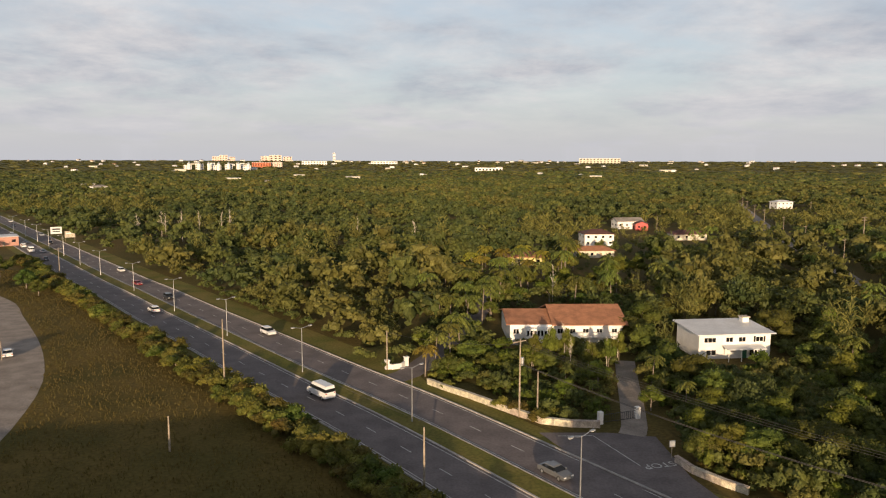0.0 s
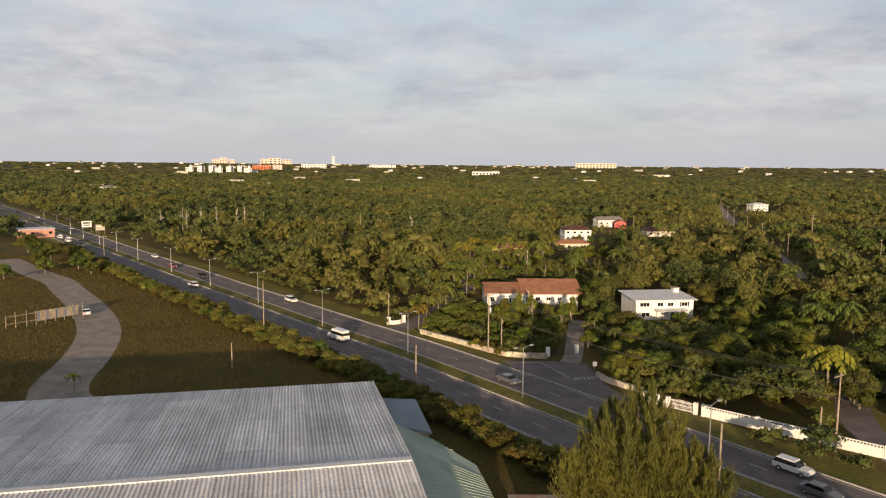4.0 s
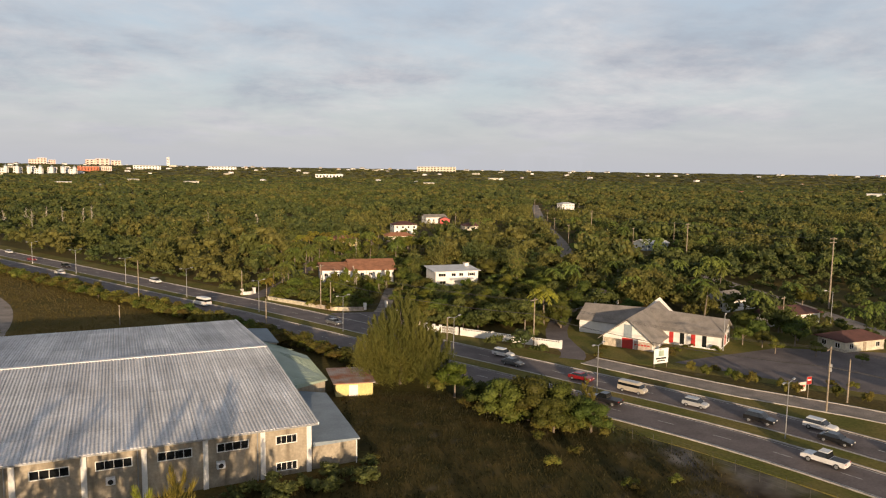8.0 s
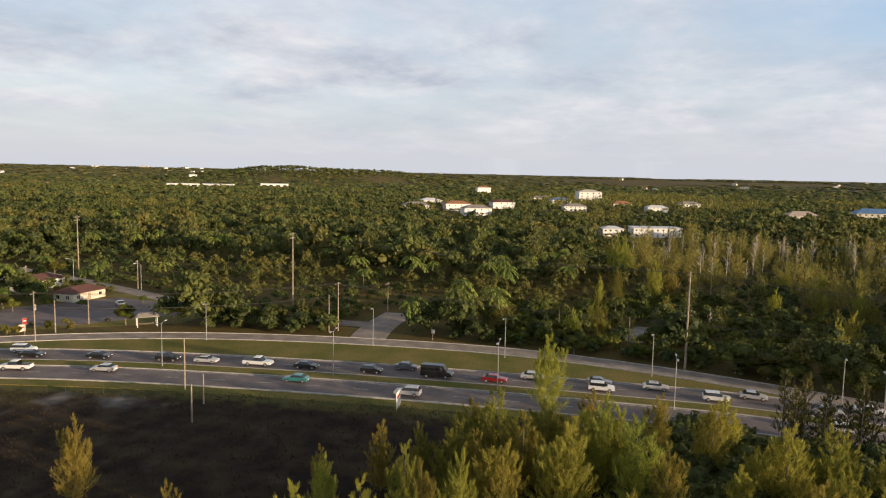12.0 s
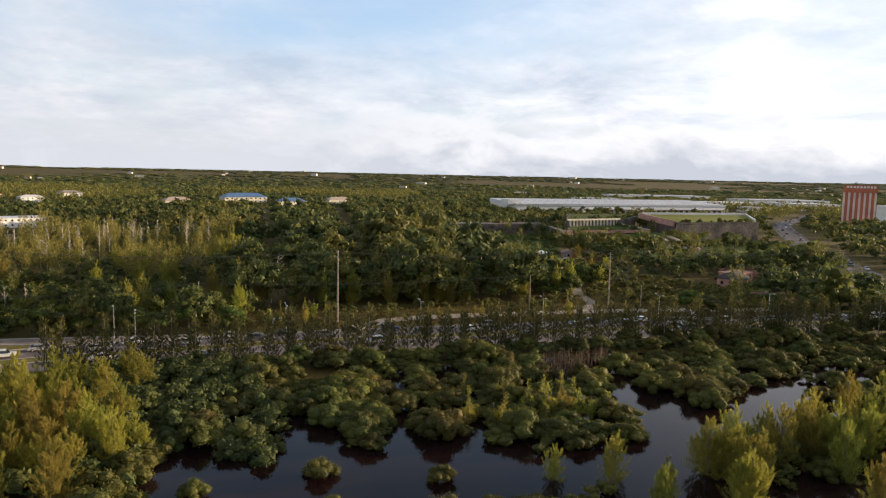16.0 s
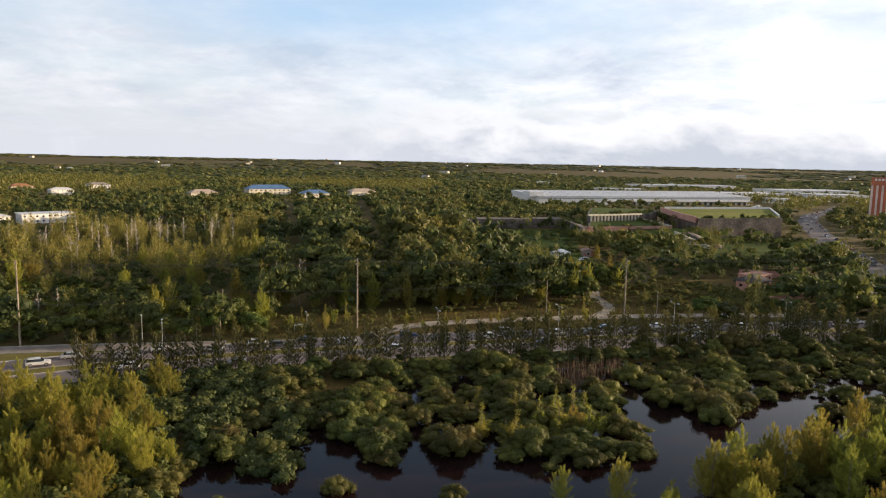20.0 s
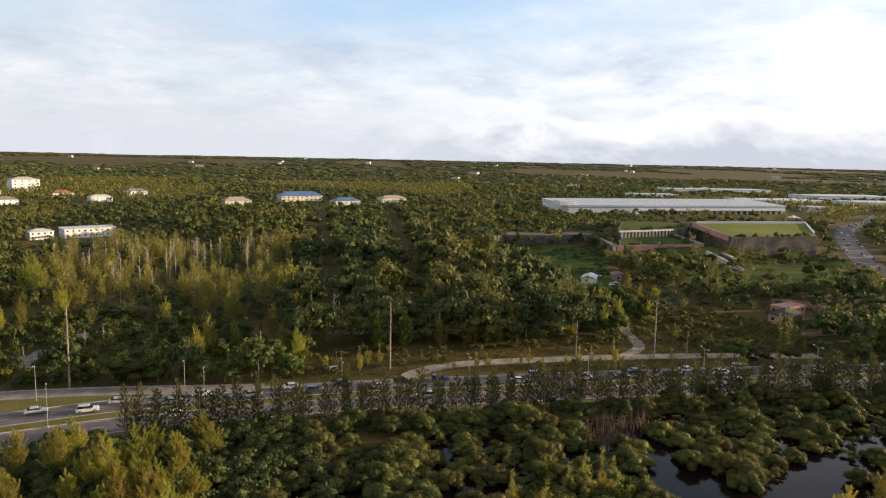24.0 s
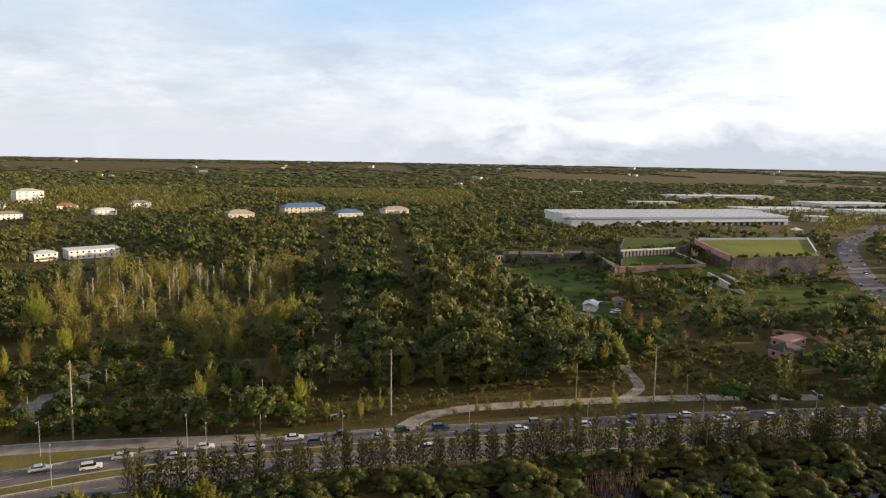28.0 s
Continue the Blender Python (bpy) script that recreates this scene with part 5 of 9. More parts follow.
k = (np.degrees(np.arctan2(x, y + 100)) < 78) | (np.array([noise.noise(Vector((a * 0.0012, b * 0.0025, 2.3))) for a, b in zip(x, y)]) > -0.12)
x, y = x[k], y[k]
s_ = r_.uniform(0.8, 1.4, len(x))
# the paler olive leaf stands in for haze over the far canopy
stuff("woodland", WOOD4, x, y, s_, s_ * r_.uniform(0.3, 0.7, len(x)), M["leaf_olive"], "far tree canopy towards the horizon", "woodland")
x, y, r_ = scatter(330, 1500, 40.0, 5, 170, 308)
s_ = r_.uniform(1.2, 2.0, len(x))
stuff("woodland", WOOD3, x, y, s_, s_ * 0.7, M["leaf"], "trees behind the open land", "woodland")

# palms standing in the woods
pr = np.random.default_rng(19)
x, y = pr.uniform(60, 330, 900), pr.uniform(-80, 330, 900)
k = free(x, y, 1.0) & (np.hypot(x, y) < 400) & (np.array([noise.noise(Vector((a * 0.02, b * 0.02, 5.5))) for a, b in zip(x, y)]) > 0.1)
x, y = x[k][:170], y[k][:170]
q_ = pr.uniform(0.85, 1.25, len(x))
stuff("woodland", [palm_crown(s, 7.6, 15, 3.2, (0.4, 0.2)) for s in (57, 58, 59)], x, y, q_, q_ * pr.uniform(0.9, 1.25, len(x)), M["palm"], "palm crowns rising out of the woods", "palms")

# closer canopy on the hill
r_ = np.random.default_rng(12)
x, y = r_.uniform(1350, 2500, 2600), r_.uniform(850, 1850, 2600)
k = height(x, y) - 42 * smooth(1500, 4700, np.hypot(x, y + 100)) > 5
x, y = x[k], y[k]
s_ = r_.uniform(0.45, 0.8, len(x))
stuff("woodland", WOOD3, x, y, s_, s_ * 1.4, M["leaf"], "trees covering a low hill", "woodland")

# the casuarina stand, with bleached stems at its far edge
r_ = np.random.default_rng(6)
x, y = r_.uniform(200, 385, 400), r_.uniform(-200, -55, 400)
k = inside(GROVE, x + 14 * np.sin(y * 0.11), y + 12 * np.sin(x * 0.09 + 1))
x, y = x[k], y[k]
s_ = r_.uniform(0.5, 1.15, len(x)) * np.array([1 + 0.7 * noise.noise(Vector((a * 0.03, b * 0.03, 1.7))) for a, b in zip(x, y)])
stuff("woodland", STAND, x, y, s_, s_ * r_.uniform(0.75, 1.05, len(x)), M["needle_wood"], "thicket of tall pale olive casuarinas", "woodland")


# ---- buildings ----
def window(parent, x, z, w, h, face, off, frame_mat, bars=1, cache={}):
    """A framed window with panes on a wall face: 'f' front (-y), 'l' (-x), 'r' (+x); off: the wall's coordinate."""
    key = (w, h, frame_mat.name, bars)
    if key not in cache:
        bm = bmesh.new()
        t = 0.1
        box(-w / 2, w / 2, -0.06, 0.05, -h / 2, -h / 2 + t, bm), box(-w / 2, w / 2, -0.06, 0.05, h / 2 - t, h / 2, bm)
        box(-w / 2, -w / 2 + t, -0.06, 0.05, -h / 2 + t, h / 2 - t, bm), box(w / 2 - t, w / 2, -0.06, 0.05, -h / 2 + t, h / 2 - t, bm)
        for i in range(bars):
            c = -w / 2 + w * (i + 1) / (bars + 1)
            box(c - 0.03, c + 0.03, -0.05, 0.04, -h / 2 + t, h / 2 - t, bm)
        me = bpy.data.meshes.new("frame")
        bm.to_mesh(me), bm.free()
        me.materials.append(frame_mat)
        pb = box(-w / 2 + t, w / 2 - t, -0.02, 0.02, -h / 2 + t, h / 2 - t)
        pm = bpy.data.meshes.new("pane")
        pb.to_mesh(pm), pb.free()
        pm.materials.append(M["glass"])
        cache[key] = (me, pm)
    me, pm = cache[key]
    far = math.hypot(parent.matrix_basis.translation.x - 60, parent.matrix_basis.translation.y) > 240
    fr = new("window", pm if far else me)
    fr.parent = parent
    fr.matrix_basis = {"f": pose(x, off - 0.01, z), "l": pose(off - 0.01, x, z, 0, 0, -90), "r": pose(off + 0.01, x, z, 0, 0, 90), "b": pose(x, off + 0.01, z, 0, 0, 180)}[face]
    if not far:
        pn = new("pane", pm)
        pn.parent = fr
    return fr


def house(name, x, y, rz, w, d, h, label, category="house", roof="hip", rise=1.8, wall=None, top=None, storeys=1, front=4, side=2,
          chimney=False, door=True, over=0.6, group="", frame_mat=None, z=0.0, win=(1.3, 1.2), door_mat=None):
    wall, top, frame_mat = wall or M["white"], top or M["tile"], frame_mat or M["white"]
    t = thing(name, pose(x, y, float(height(x, y)) + z, 0, 0, rz), label, category, group)
    x0, x1, y0, y1 = -w / 2, w / 2, -d / 2, d / 2
    part("wall", box(x0, x1, y0, y1, -0.4, h), wall, t)
    if roof == "flat":
        part("roof", prism([(x0 - over, y0 - over), (x1 + over, y0 - over), (x1 + over, y1 + over), (x0 - over, y1 + over)], [h, h, h + rise, h + rise], [h + 0.25, h + 0.25, h + rise + 0.25, h + rise + 0.25]), top, t)
    else:
        part("roof", gable_roof(x0, x1, y0, y1, h, h + rise, over, min(w, d) * 0.5 if roof == "hip" else 0.0), top, t)
        if roof == "gable":
            for sx, nm in ((x0, 1), (x1, -1)):
                part("gable_end", prism([(sx, y0), (sx + 0.15 * nm, y0), (sx + 0.15 * nm, 0), (sx + 0.15 * nm, y1), (sx, y1), (sx, 0)],
                                        h - 0.05, [h, h, h + rise * 0.97, h, h, h + rise * 0.97]), wall, t)
    sh = h / storeys
    for s in range(storeys):
        zc = sh * s + sh * 0.56
        for i in range(front):
            cx = x0 + w * (i + 0.5) / front
            if door and s == 0 and i == front // 2:
                part("door", box(cx - 0.5, cx + 0.5, y0 - 0.06, y0 + 0.02, 0, 2.05), door_mat or M["timber"], t)
            else:
                window(t, cx, zc, *win, "f", y0, frame_mat)
        for i in range(side):
            cy = y0 + d * (i + 0.5) / side
            window(t, cy, zc, *win, "l", x0, frame_mat), window(t, cy, zc, *win, "r", x1, frame_mat)
    if chimney:
        c = part("chimney", box(x1 - 1.6, x1 - 0.6, y1 - 2.2, y1 - 1.2, h * 0.6, h + 1.3), M["stone"], t)
        part("chimney_cap", box(x1 - 1.7, x1 - 0.5, y1 - 2.3, y1 - 1.1, h + 1.3, h + 1.45), M["white"], c)
    return t


# the big corrugated warehouse, in its own frame: x along the ridge (towards the viewer's left), y across
WROT = math.degrees(math.atan2(WARE_V[1], WARE_V[0])) - 90
W = thing("warehouse", pose(5.4, -0.8, 0, 0, 0, WROT), "large cream warehouse with a weathered corrugated grey roof", "warehouse")
WL, WW, WR = 92.0, 67.6, 33.8


def corrugated(length, v0, z0, v1, z1, pitch=0.44, rib=0.075, x_end=0.7):
    n = int(length / (pitch / 4))
    xs = x_end - np.arange(n + 1) * pitch / 4
    dz = np.array([0, rib, rib, 0] * (n // 4 + 2))[:n + 1]
    rows = []
    for v, zz, lift in ((v0, z0, 1), (v1, z1, 1), (v1, z1 - 0.14, 0), (v0, z0 - 0.14, 0)):
        rows.append(np.c_[xs, np.full(n + 1, v), zz + dz * lift])
    m = n + 1
    i = np.arange(n)
    q = np.vstack([np.stack([i + a * m, i + 1 + a * m, i + 1 + b * m, i + b * m], 1) for a, b in ((0, 1), (1, 2), (2, 3), (3, 0))])
    return raw("corrugated", np.vstack(rows), q[:, ::-1] if v1 > v0 else q)


part("roof_slope", corrugated(WL, -0.7, 6.16, WR + 0.1, 8.1), M["ribbed"], W)
part("roof_slope", corrugated(WL, WW + 0.7, 5.76, WR - 0.1, 8.1), M["ribbed"], W, "darker corrugated roof slope")
part("ridge_cap", prism([(0.75, WR - 0.45), (0.75, WR + 0.45), (-WL, WR + 0.45), (-WL, WR - 0.45)], 8.08, [8.24] * 4), M["whiteroof"], W)
part("wall", box(-WL, 0, 0, 0.25, -2, 6.1), M["stained"], W)
part("wall", box(-WL, 0, WW - 0.25, WW, -0.5, 5.7), M["stained"], W)
part("wall", prism([(-0.25, 0.25), (0, 0.25), (0, WR), (0, WW - 0.25), (-0.25, WW - 0.25), (-0.25, WR)], -1, [6.1, 6.1, 8.0, 5.7, 5.7, 8.0]), M["stained"], W)
part("wall", prism([(-WL, 0.25), (-WL + 0.25, 0.25), (-WL + 0.25, WR), (-WL + 0.25, WW - 0.25), (-WL, WW - 0.25), (-WL, WR)], -1, [6.1, 6.1, 8.0, 5.7, 5.7, 8.0]), M["stained"], W)
part("verge_trim", prism([(0.72, -0.7), (0.86, -0.7), (0.86, WR), (0.86, WW + 0.7), (0.72, WW + 0.7), (0.72, WR)], [5.95, 5.95, 7.9, 5.55, 5.55, 7.9], [6.3, 6.3, 8.28, 5.9, 5.9, 8.28]), M["whiteroof"], W, "white metal verge trim")
part("gutter", box(-WL, 0.7, -0.85, -0.7, 5.98, 6.14), M["metal"], W)
for u in (0.3, 6.1, 12.9, 19.7, 26, 33, 39.6, 46.2, 52.8, 59.4, 66):
    part("pilaster", box(-u - 0.3, -u + 0.3, -0.22, -0.01, -2, 6.0), M["white"], W)
for u in (6.8, 20.4, 33.7):
    part("downpipe", tube((-u, -0.32, -1.8), (-u, -0.32, 5.9), 0.07), M["metal"], W)
for u, z, w_ in ((3.15, 4.4, 2.7), (3.15, 0.9, 2.7), (9.7, 4.5, 3.8), (16.35, 4.45, 3.9), (22.9, 4.4, 3.9), (29.4, 4.35, 4.0), (36.2, 4.35, 4.0), (42.8, 4.35, 4.0), (49.4, 4.35, 4.0)):
    window(W, -u, z, w_, 1.15, "f", 0, M["white"], 3)
for u, z in ((11.2, 2.5), (23.3, 2.6), (43, 2.7)):
    ac = part("air_conditioner", box(-u - 0.5, -u + 0.5, -0.75, -0.02, z - 0.4, z + 0.4, bevel=0.04), M["whiteroof"], W, "boxy wall air conditioner")
    part("fan_grille", tube((-u, -0.76, z), (-u, -0.78, z), 0.3, 0.3, 14), M["dark"], ac)

# lower extensions along the warehouse's gable end
A1 = thing("annex", pose(0, 0, 0), "cream extension with a pale green metal roof", "building")
g0 = [(1.4, 18.6), (9.0, 25.0), (6.2, 40.5), (1.0, 47.5), (-5.2, 50.8)]
part("wall", prism([(1.6, 18.9), (8.6, 25.2), (5.9, 40.1), (0.9, 47.0), (-4.9, 50.3)], -0.6, [3.9, 3.7, 3.7, 4.0, 4.7]), M["stained"], A1)
part("roof", prism(g0, [3.95, 3.75, 3.75, 4.05, 4.75], [4.95, 3.9, 3.95, 4.3, 5.6]), M["greenroof"], A1)
for i in range(26):
    f_ = (i + 0.5) / 26
    p_ = np.array((1.4, 18.6)) * (1 - f_) + np.array((-5.2, 50.8)) * f_
    q_ = np.array((9.0, 25.0)) * (1 - f_) + np.array((6.2, 40.5)) * f_ if f_ < 0.8 else np.array((4.0, 43.5)) * (1 - (f_ - 0.8) * 5) + np.array((1.0, 47.5)) * (f_ - 0.8) * 5
    zp_, zq_ = 4.97 + 0.65 * f_, 3.93 + 0.05 * f_
    part("standing_seam", tube((*p_, zp_), (*q_, zq_ + (0.3 if f_ > 0.8 else 0)), 0.035, 0.035, 4), M["greenroof"], A1)
A2 = thing("annex", pose(0, 0, 0), "low extension with a flat blue-grey roof", "building")
part("wall", prism([(2.0, 21.5), (8.2, 20.0), (11.4, 1.0), (5.6, -0.5)], -1.6, 2.9), M["stained"], A2)
part("roof", prism([(1.8, 22.0), (8.5, 20.4), (11.8, 0.7), (5.62, -0.9)], 2.9, [3.5, 3.15, 3.1, 3.45]), M["bluegrey"], A2)
part("downpipe", tube((11.35, 0.6, -1.2), (11.35, 0.6, 2.9), 0.09), M["white"], A2)
for c_ in (7.4, 9.4):
    window(A2, c_, 1.7, 0.7, 0.8, "f", -0.05 + (c_ - 5.6) * 0.26, M["white"], 0)
A3 = thing("annex", pose(0, 0, 0), "small flat-roofed extension in blue-grey felt", "building")
part("wall", prism([(-5.6, 51.2), (0.6, 47.8), (-1.7, 60.0), (-7.6, 60.5)], -0.4, 4.7), M["stained"], A3)
part("roof", prism([(-5.4, 51.0), (1.0, 47.9), (-1.5, 60.5), (-7.6, 61.0)], 4.7, 4.95), M["bluegrey"], A3)

SH = thing("garden_shed", pose(13.5, 31, 0, 0, 0, 0), "small yellow block shed with a rusty sheet roof", "shed")
part("wall", box(-3.0, 3.3, -3.4, 4.2, -0.4, 2.3), M["yellow"], SH)
part("roof", prism([(-3.4, -3.9), (3.7, -3.9), (3.3, 4.7), (-4.2, 4.7)], [2.3, 2.3, 2.6, 2.6], [2.46, 2.46, 2.78, 2.78]), M["rust"], SH)
for i in range(18):
    xx = -3.4 + 7.1 * (i + 0.5) / 18
    part("roof_rib", tube((xx, -3.9, 2.49), (xx - 0.4, 4.7, 2.81), 0.04, 0.04, 4), M["rust"], SH)
part("door", box(-0.75, 0.75, -3.47, -3.38, -0.05, 1.95), M["white"], SH, "white painted shed door")

# two-storey houses near the road
R = thing("house", pose(26.5, 156.5, 0, 0, 0, 1.5), "white two-storey house with terracotta roofs in a garden", "house")
part("wall", box(-12.3, 12.0, -8, 8.5, -0.4, 4.4), M["white"], R)
part("roof", gable_roof(-2.5, 12.2, -8, 8.5, 4.4, 7.1, 0.9, 0.0), M["tile"], R, "higher terracotta roof")
part("roof", gable_roof(-12.4, -2.6, -7, 7.5, 4.3, 6.1, 0.7, 0.0), M["tile"], R, "lower terracotta roof")
part("gable_end", prism([(11.85, -8), (12.0, -8), (12.0, 0.25), (12.0, 8.5), (11.85, 8.5), (11.85, 0.25)], 4.3, [4.4, 4.4, 6.9, 4.4, 4.4, 6.9]), M["white"], R)
part("bay", box(-9.0, -3.6, -9.4, -8.0, -0.3, 3.9), M["white"], R, "projecting white sun room")
for i in range(7):
    window(R, -8.6 + 0.75 * i, 2.9, 0.66, 1.3, "f", -9.4, M["white"], 0)
for cx in (-11, -1.5, 1.2, 4.0, 7.0, 10.2):
    window(R, cx, 3.0, 1.3, 1.2, "f", -8, M["white"], 1)
for cy in (-5, 0, 5):
    window(R, cy, 3.0, 1.3, 1.2, "r", 12.0, M["white"], 1), window(R, cy, 1.0, 1.2, 1.0, "r", 12.0, M["white"], 1)
balc = part("balcony", box(1.0, 11.5, -9.3, -8.0, 1.75, 1.95), M["white"], R)
for i in range(15):
    part("baluster", box(1.1 + 0.72 * i, 1.2 + 0.72 * i, -9.25, -9.15, 1.95, 2.85), M["white"], balc)
part("balcony_rail", box(1.0, 11.5, -9.3, -9.1, 2.85, 2.95), M["white"], balc)

B = thing("house", pose(58, 142.8, 0, 0, 0, 7), "white two-storey house with a pale low-pitched roof", "house")
part("wall", box(-7.6, 7.6, -4.6, 5.2, -0.4, 5.0), M["white"], B)
part("roof", prism([(-8.3, -5.4), (8.3, -5.4), (8.3, 5.9), (-8.3, 5.9)], [4.95, 4.95, 5.55, 5.55], [5.15, 5.15, 5.8, 5.8]), M["whiteroof"], B)
part("porch_roof", prism([(-2.8, -7.2), (5.4, -7.2), (5.4, -4.6), (-2.8, -4.6)], [2.35, 2.35, 2.7, 2.7], [2.5, 2.5, 2.85, 2.85]), M["whiteroof"], B)
for cx in (-2.5, 0.2, 2.8, 5.1):
    part("porch_post", tube((cx, -7.0, -0.3), (cx, -7.0, 2.4), 0.09), M["white"], B)
for cx, w_ in ((-5.3, 2.6), (-1.2, 1.6), (1.5, 1.6), (5.2, 1.7)):
    window(B, cx, 3.85, w_, 1.1, "f", -4.6, M["white"], 2 if w_ > 2 else 1)
for cx in (4.15, 6.25):
    part("shutter", box(cx - 0.18, cx + 0.18, -4.68, -4.6, 3.25, 4.45), M["dark"], B)
part("door", box(1.6, 2.6, -4.66, -4.58, -0.1, 2.05), material("green_door", (0.03, 0.14, 0.07), 0.5), B, "green front door")
window(B, 4.0, 1.2, 1.8, 1.5, "f", -4.6, M["white"], 1), window(B, -5, 1.3, 2.2, 1.2, "f", -4.6, M["white"], 1)
ch = part("chimney", box(5.6, 7.0, 2.6, 4.0, 4.8, 6.6), M["white"], B)
part("chimney_cap", box(5.4, 7.2, 2.4, 4.2, 6.6, 6.8), M["stone"], ch)

# the church: a nave with a tall front gable and two wings under steep grey roofs
CH = thing("church", pose(84, 58.5, 0, 0, 0, 45), "white church with steep grey shingle roofs and red doors", "church")


def wing(x0, x1, half, ze, zr0, zr1, over, tag):
    """A wing along local x with its ridge from zr0 to zr1."""
    part("wall", prism([(x0, -half), (x1, -half), (x1, 0), (x1, half), (x0, half), (x0, 0)], -0.3,
                       [ze, ze, zr1 - 0.15, ze, ze, zr0 - 0.15]), M["white"], CH)
    bm = bmesh.new()
    for sg in (-1, 1):
        e = half + over
        drop = ze - (zr0 - ze) * over / half
        drop1 = ze - (zr1 - ze) * over / half
        prism([(x0 - 0.9, sg * e), (x1 + 0.7, sg * e), (x1 + 0.7, 0), (x0 - 0.9, 0)], [drop, drop1, zr1, zr0], [drop + 0.2, drop1 + 0.2, zr1 + 0.2, zr0 + 0.2], bm)
    part("roof", bm, M["shingle"], CH, tag)


wing(-11.5, 13.0, 5.6, 2.2, 6.6, 6.9, 0.9, "grey shingle nave roof")
for sgn, reach, lab in ((-1, 17.5, "grey shingle wing roof"), (1, 15.0, "grey shingle wing roof")):
    half, ze, zr = 5.4, 3.3, 6.6
    cx = 3.5
    part("wall", prism([(cx - half, 0), (cx - half, sgn * reach), (cx, sgn * reach), (cx + half, sgn * reach), (cx + half, 0)], -0.3,
                       [ze, ze, 6.0, ze, ze]), M["white"], CH)
    bm = bmesh.new()
    for sg in (-1, 1):
        e = half + 0.45
        prism([(cx + sg * e, 0), (cx + sg * e, sgn * (reach + 0.7)), (cx, sgn * (reach + 0.7)), (cx, 0)], [ze - 0.3, ze - 0.3, 6.05, zr], [ze - 0.1, ze - 0.1, 6.25, zr + 0.2], bm)
    part("roof", bm, M["shingle"], CH, lab)
part("rear_gable", prism([(12.6, -4.2), (13.0, -4.2), (13.0, 0), (13.0, 4.2), (12.6, 4.2), (12.6, 0)], 2, [4, 4, 8.0, 4, 4, 8.0]), M["white"], CH)
part("door", box(-11.62, -11.48, -1.2, 1.2, -0.2, 2.3), M["red"], CH, "red double doors")
part("tall_window", prism([(-11.62, -0.9), (-11.5, -0.9), (-11.5, 0.9), (-11.62, 0.9)], 2.45, [5.3, 5.3, 5.3, 5.3]), M["bluegrey"], CH, "tall pale glazed panel")
part("stone_panel", box(-11.6, -11.48, -5.4, -1.5, -0.2, 1.9), M["stone"], CH)
part("stone_panel", box(-11.6, -11.48, 1.5, 5.4, -0.2, 1.9), M["stone"], CH)
for i in range(5):
    part("lettering_bar", box(-11.66, -11.6, -4.9 + 0.7 * i, -4.4 + 0.7 * i, 1.0, 1.3), M["red"], CH)
for yy in (-7.0, -9.4, -11.8, -14.2):
    part("window", box(-2.02, -1.88, yy - 0.45, yy + 0.45, 0.4, 2.9), M["red"] if yy in (-7.0, -11.8) else M["glass"], CH)
for xx in (0.5, 3.5, 6.5):
    part("window", box(xx - 0.5, xx + 0.5, -17.56, -17.46, 0.4, 2.6), M["red"] if xx == 3.5 else M["glass"], CH)

# bungalows behind the church and along the back street
house("bungalow", 128, 90, 20, 13, 9, 3.0, "cream bungalow with a pale hipped roof", roof="hip", rise=2.0, wall=M["white"], top=M["shingle"], front=4)
house("bungalow", 131, 70, 12, 17, 8, 2.7, "white bungalow with a low maroon roof", roof="hip", rise=1.5, wall=M["white"], top=M["maroon"], front=5)
house("bungalow", 127, 43, 8, 12, 7, 2.4, "low cream bungalow with a brown hipped roof", roof="hip", rise=1.5, wall=M["cream"], top=M["maroon"], front=3)
house("bungalow", 89, 98, 24, 14, 8, 3.0, "white garden bungalow with arched porch and dark roof", roof="hip", rise=1.8, wall=M["white"], top=M["darkroof"], front=4)
house("house", 73, 335, 4, 14, 11, 5.6, "white two-storey house with a dark red roof", roof="hip", rise=1.9, top=M["maroon"], storeys=2, front=4)
house("house", 31, 270, 0, 14, 9, 3.2, "house with an orange tiled roof among palms", roof="hip", rise=2.0, wall=M["yellow"], front=4)
house("house", 63, 293, 5, 15, 8, 2.8, "low house with an orange tiled roof", roof="hip", rise=1.6, wall=M["cream"], front=4)
house("house", 110, 421, 10, 16, 9, 4.4, "white house with a red gable roof", roof="gable", rise=2.0, top=M["shingle"], front=4)
house("house", 116, 412, 80, 8, 7, 3.6, "small house with a bright red wall", roof="gable", rise=1.4, wall=M["red"], top=M["maroon"], front=3)
house("house", 125, 360, 5, 17, 9, 3.0, "house with a dull red hipped roof", roof="hip", rise=1.8, wall=M["cream"], top=M["maroon"], front=4)
house("house", 290, 606, 12, 15, 10, 6.0, "bright white two-storey house among trees", roof="hip", rise=1.5, top=M["whiteroof"], storeys=2, front=4)
house("house", 185, 238, 15, 15, 9, 3.4, "pale blue-grey house with a metal roof", roof="gable", rise=1.8, wall=M["bluegrey"], top=M["whiteroof"], front=4)
house("house", 474, -60, -62, 32, 13, 6.0, "long white two-storey block with a flat white roof", roof="flat", rise=0.4, top=M["whiteroof"], storeys=2, front=9)
house("house", 462, -34, -62, 14, 11, 5.0, "white house beside a long white block", roof="hip", rise=1.6, top=M["whiteroof"], storeys=2, front=4)
house("house", 782, 82, -60, 26, 14, 5.5, "white villa with a pale hipped roof", roof="hip", rise=3.0, top=M["shingle"], storeys=2, front=5)
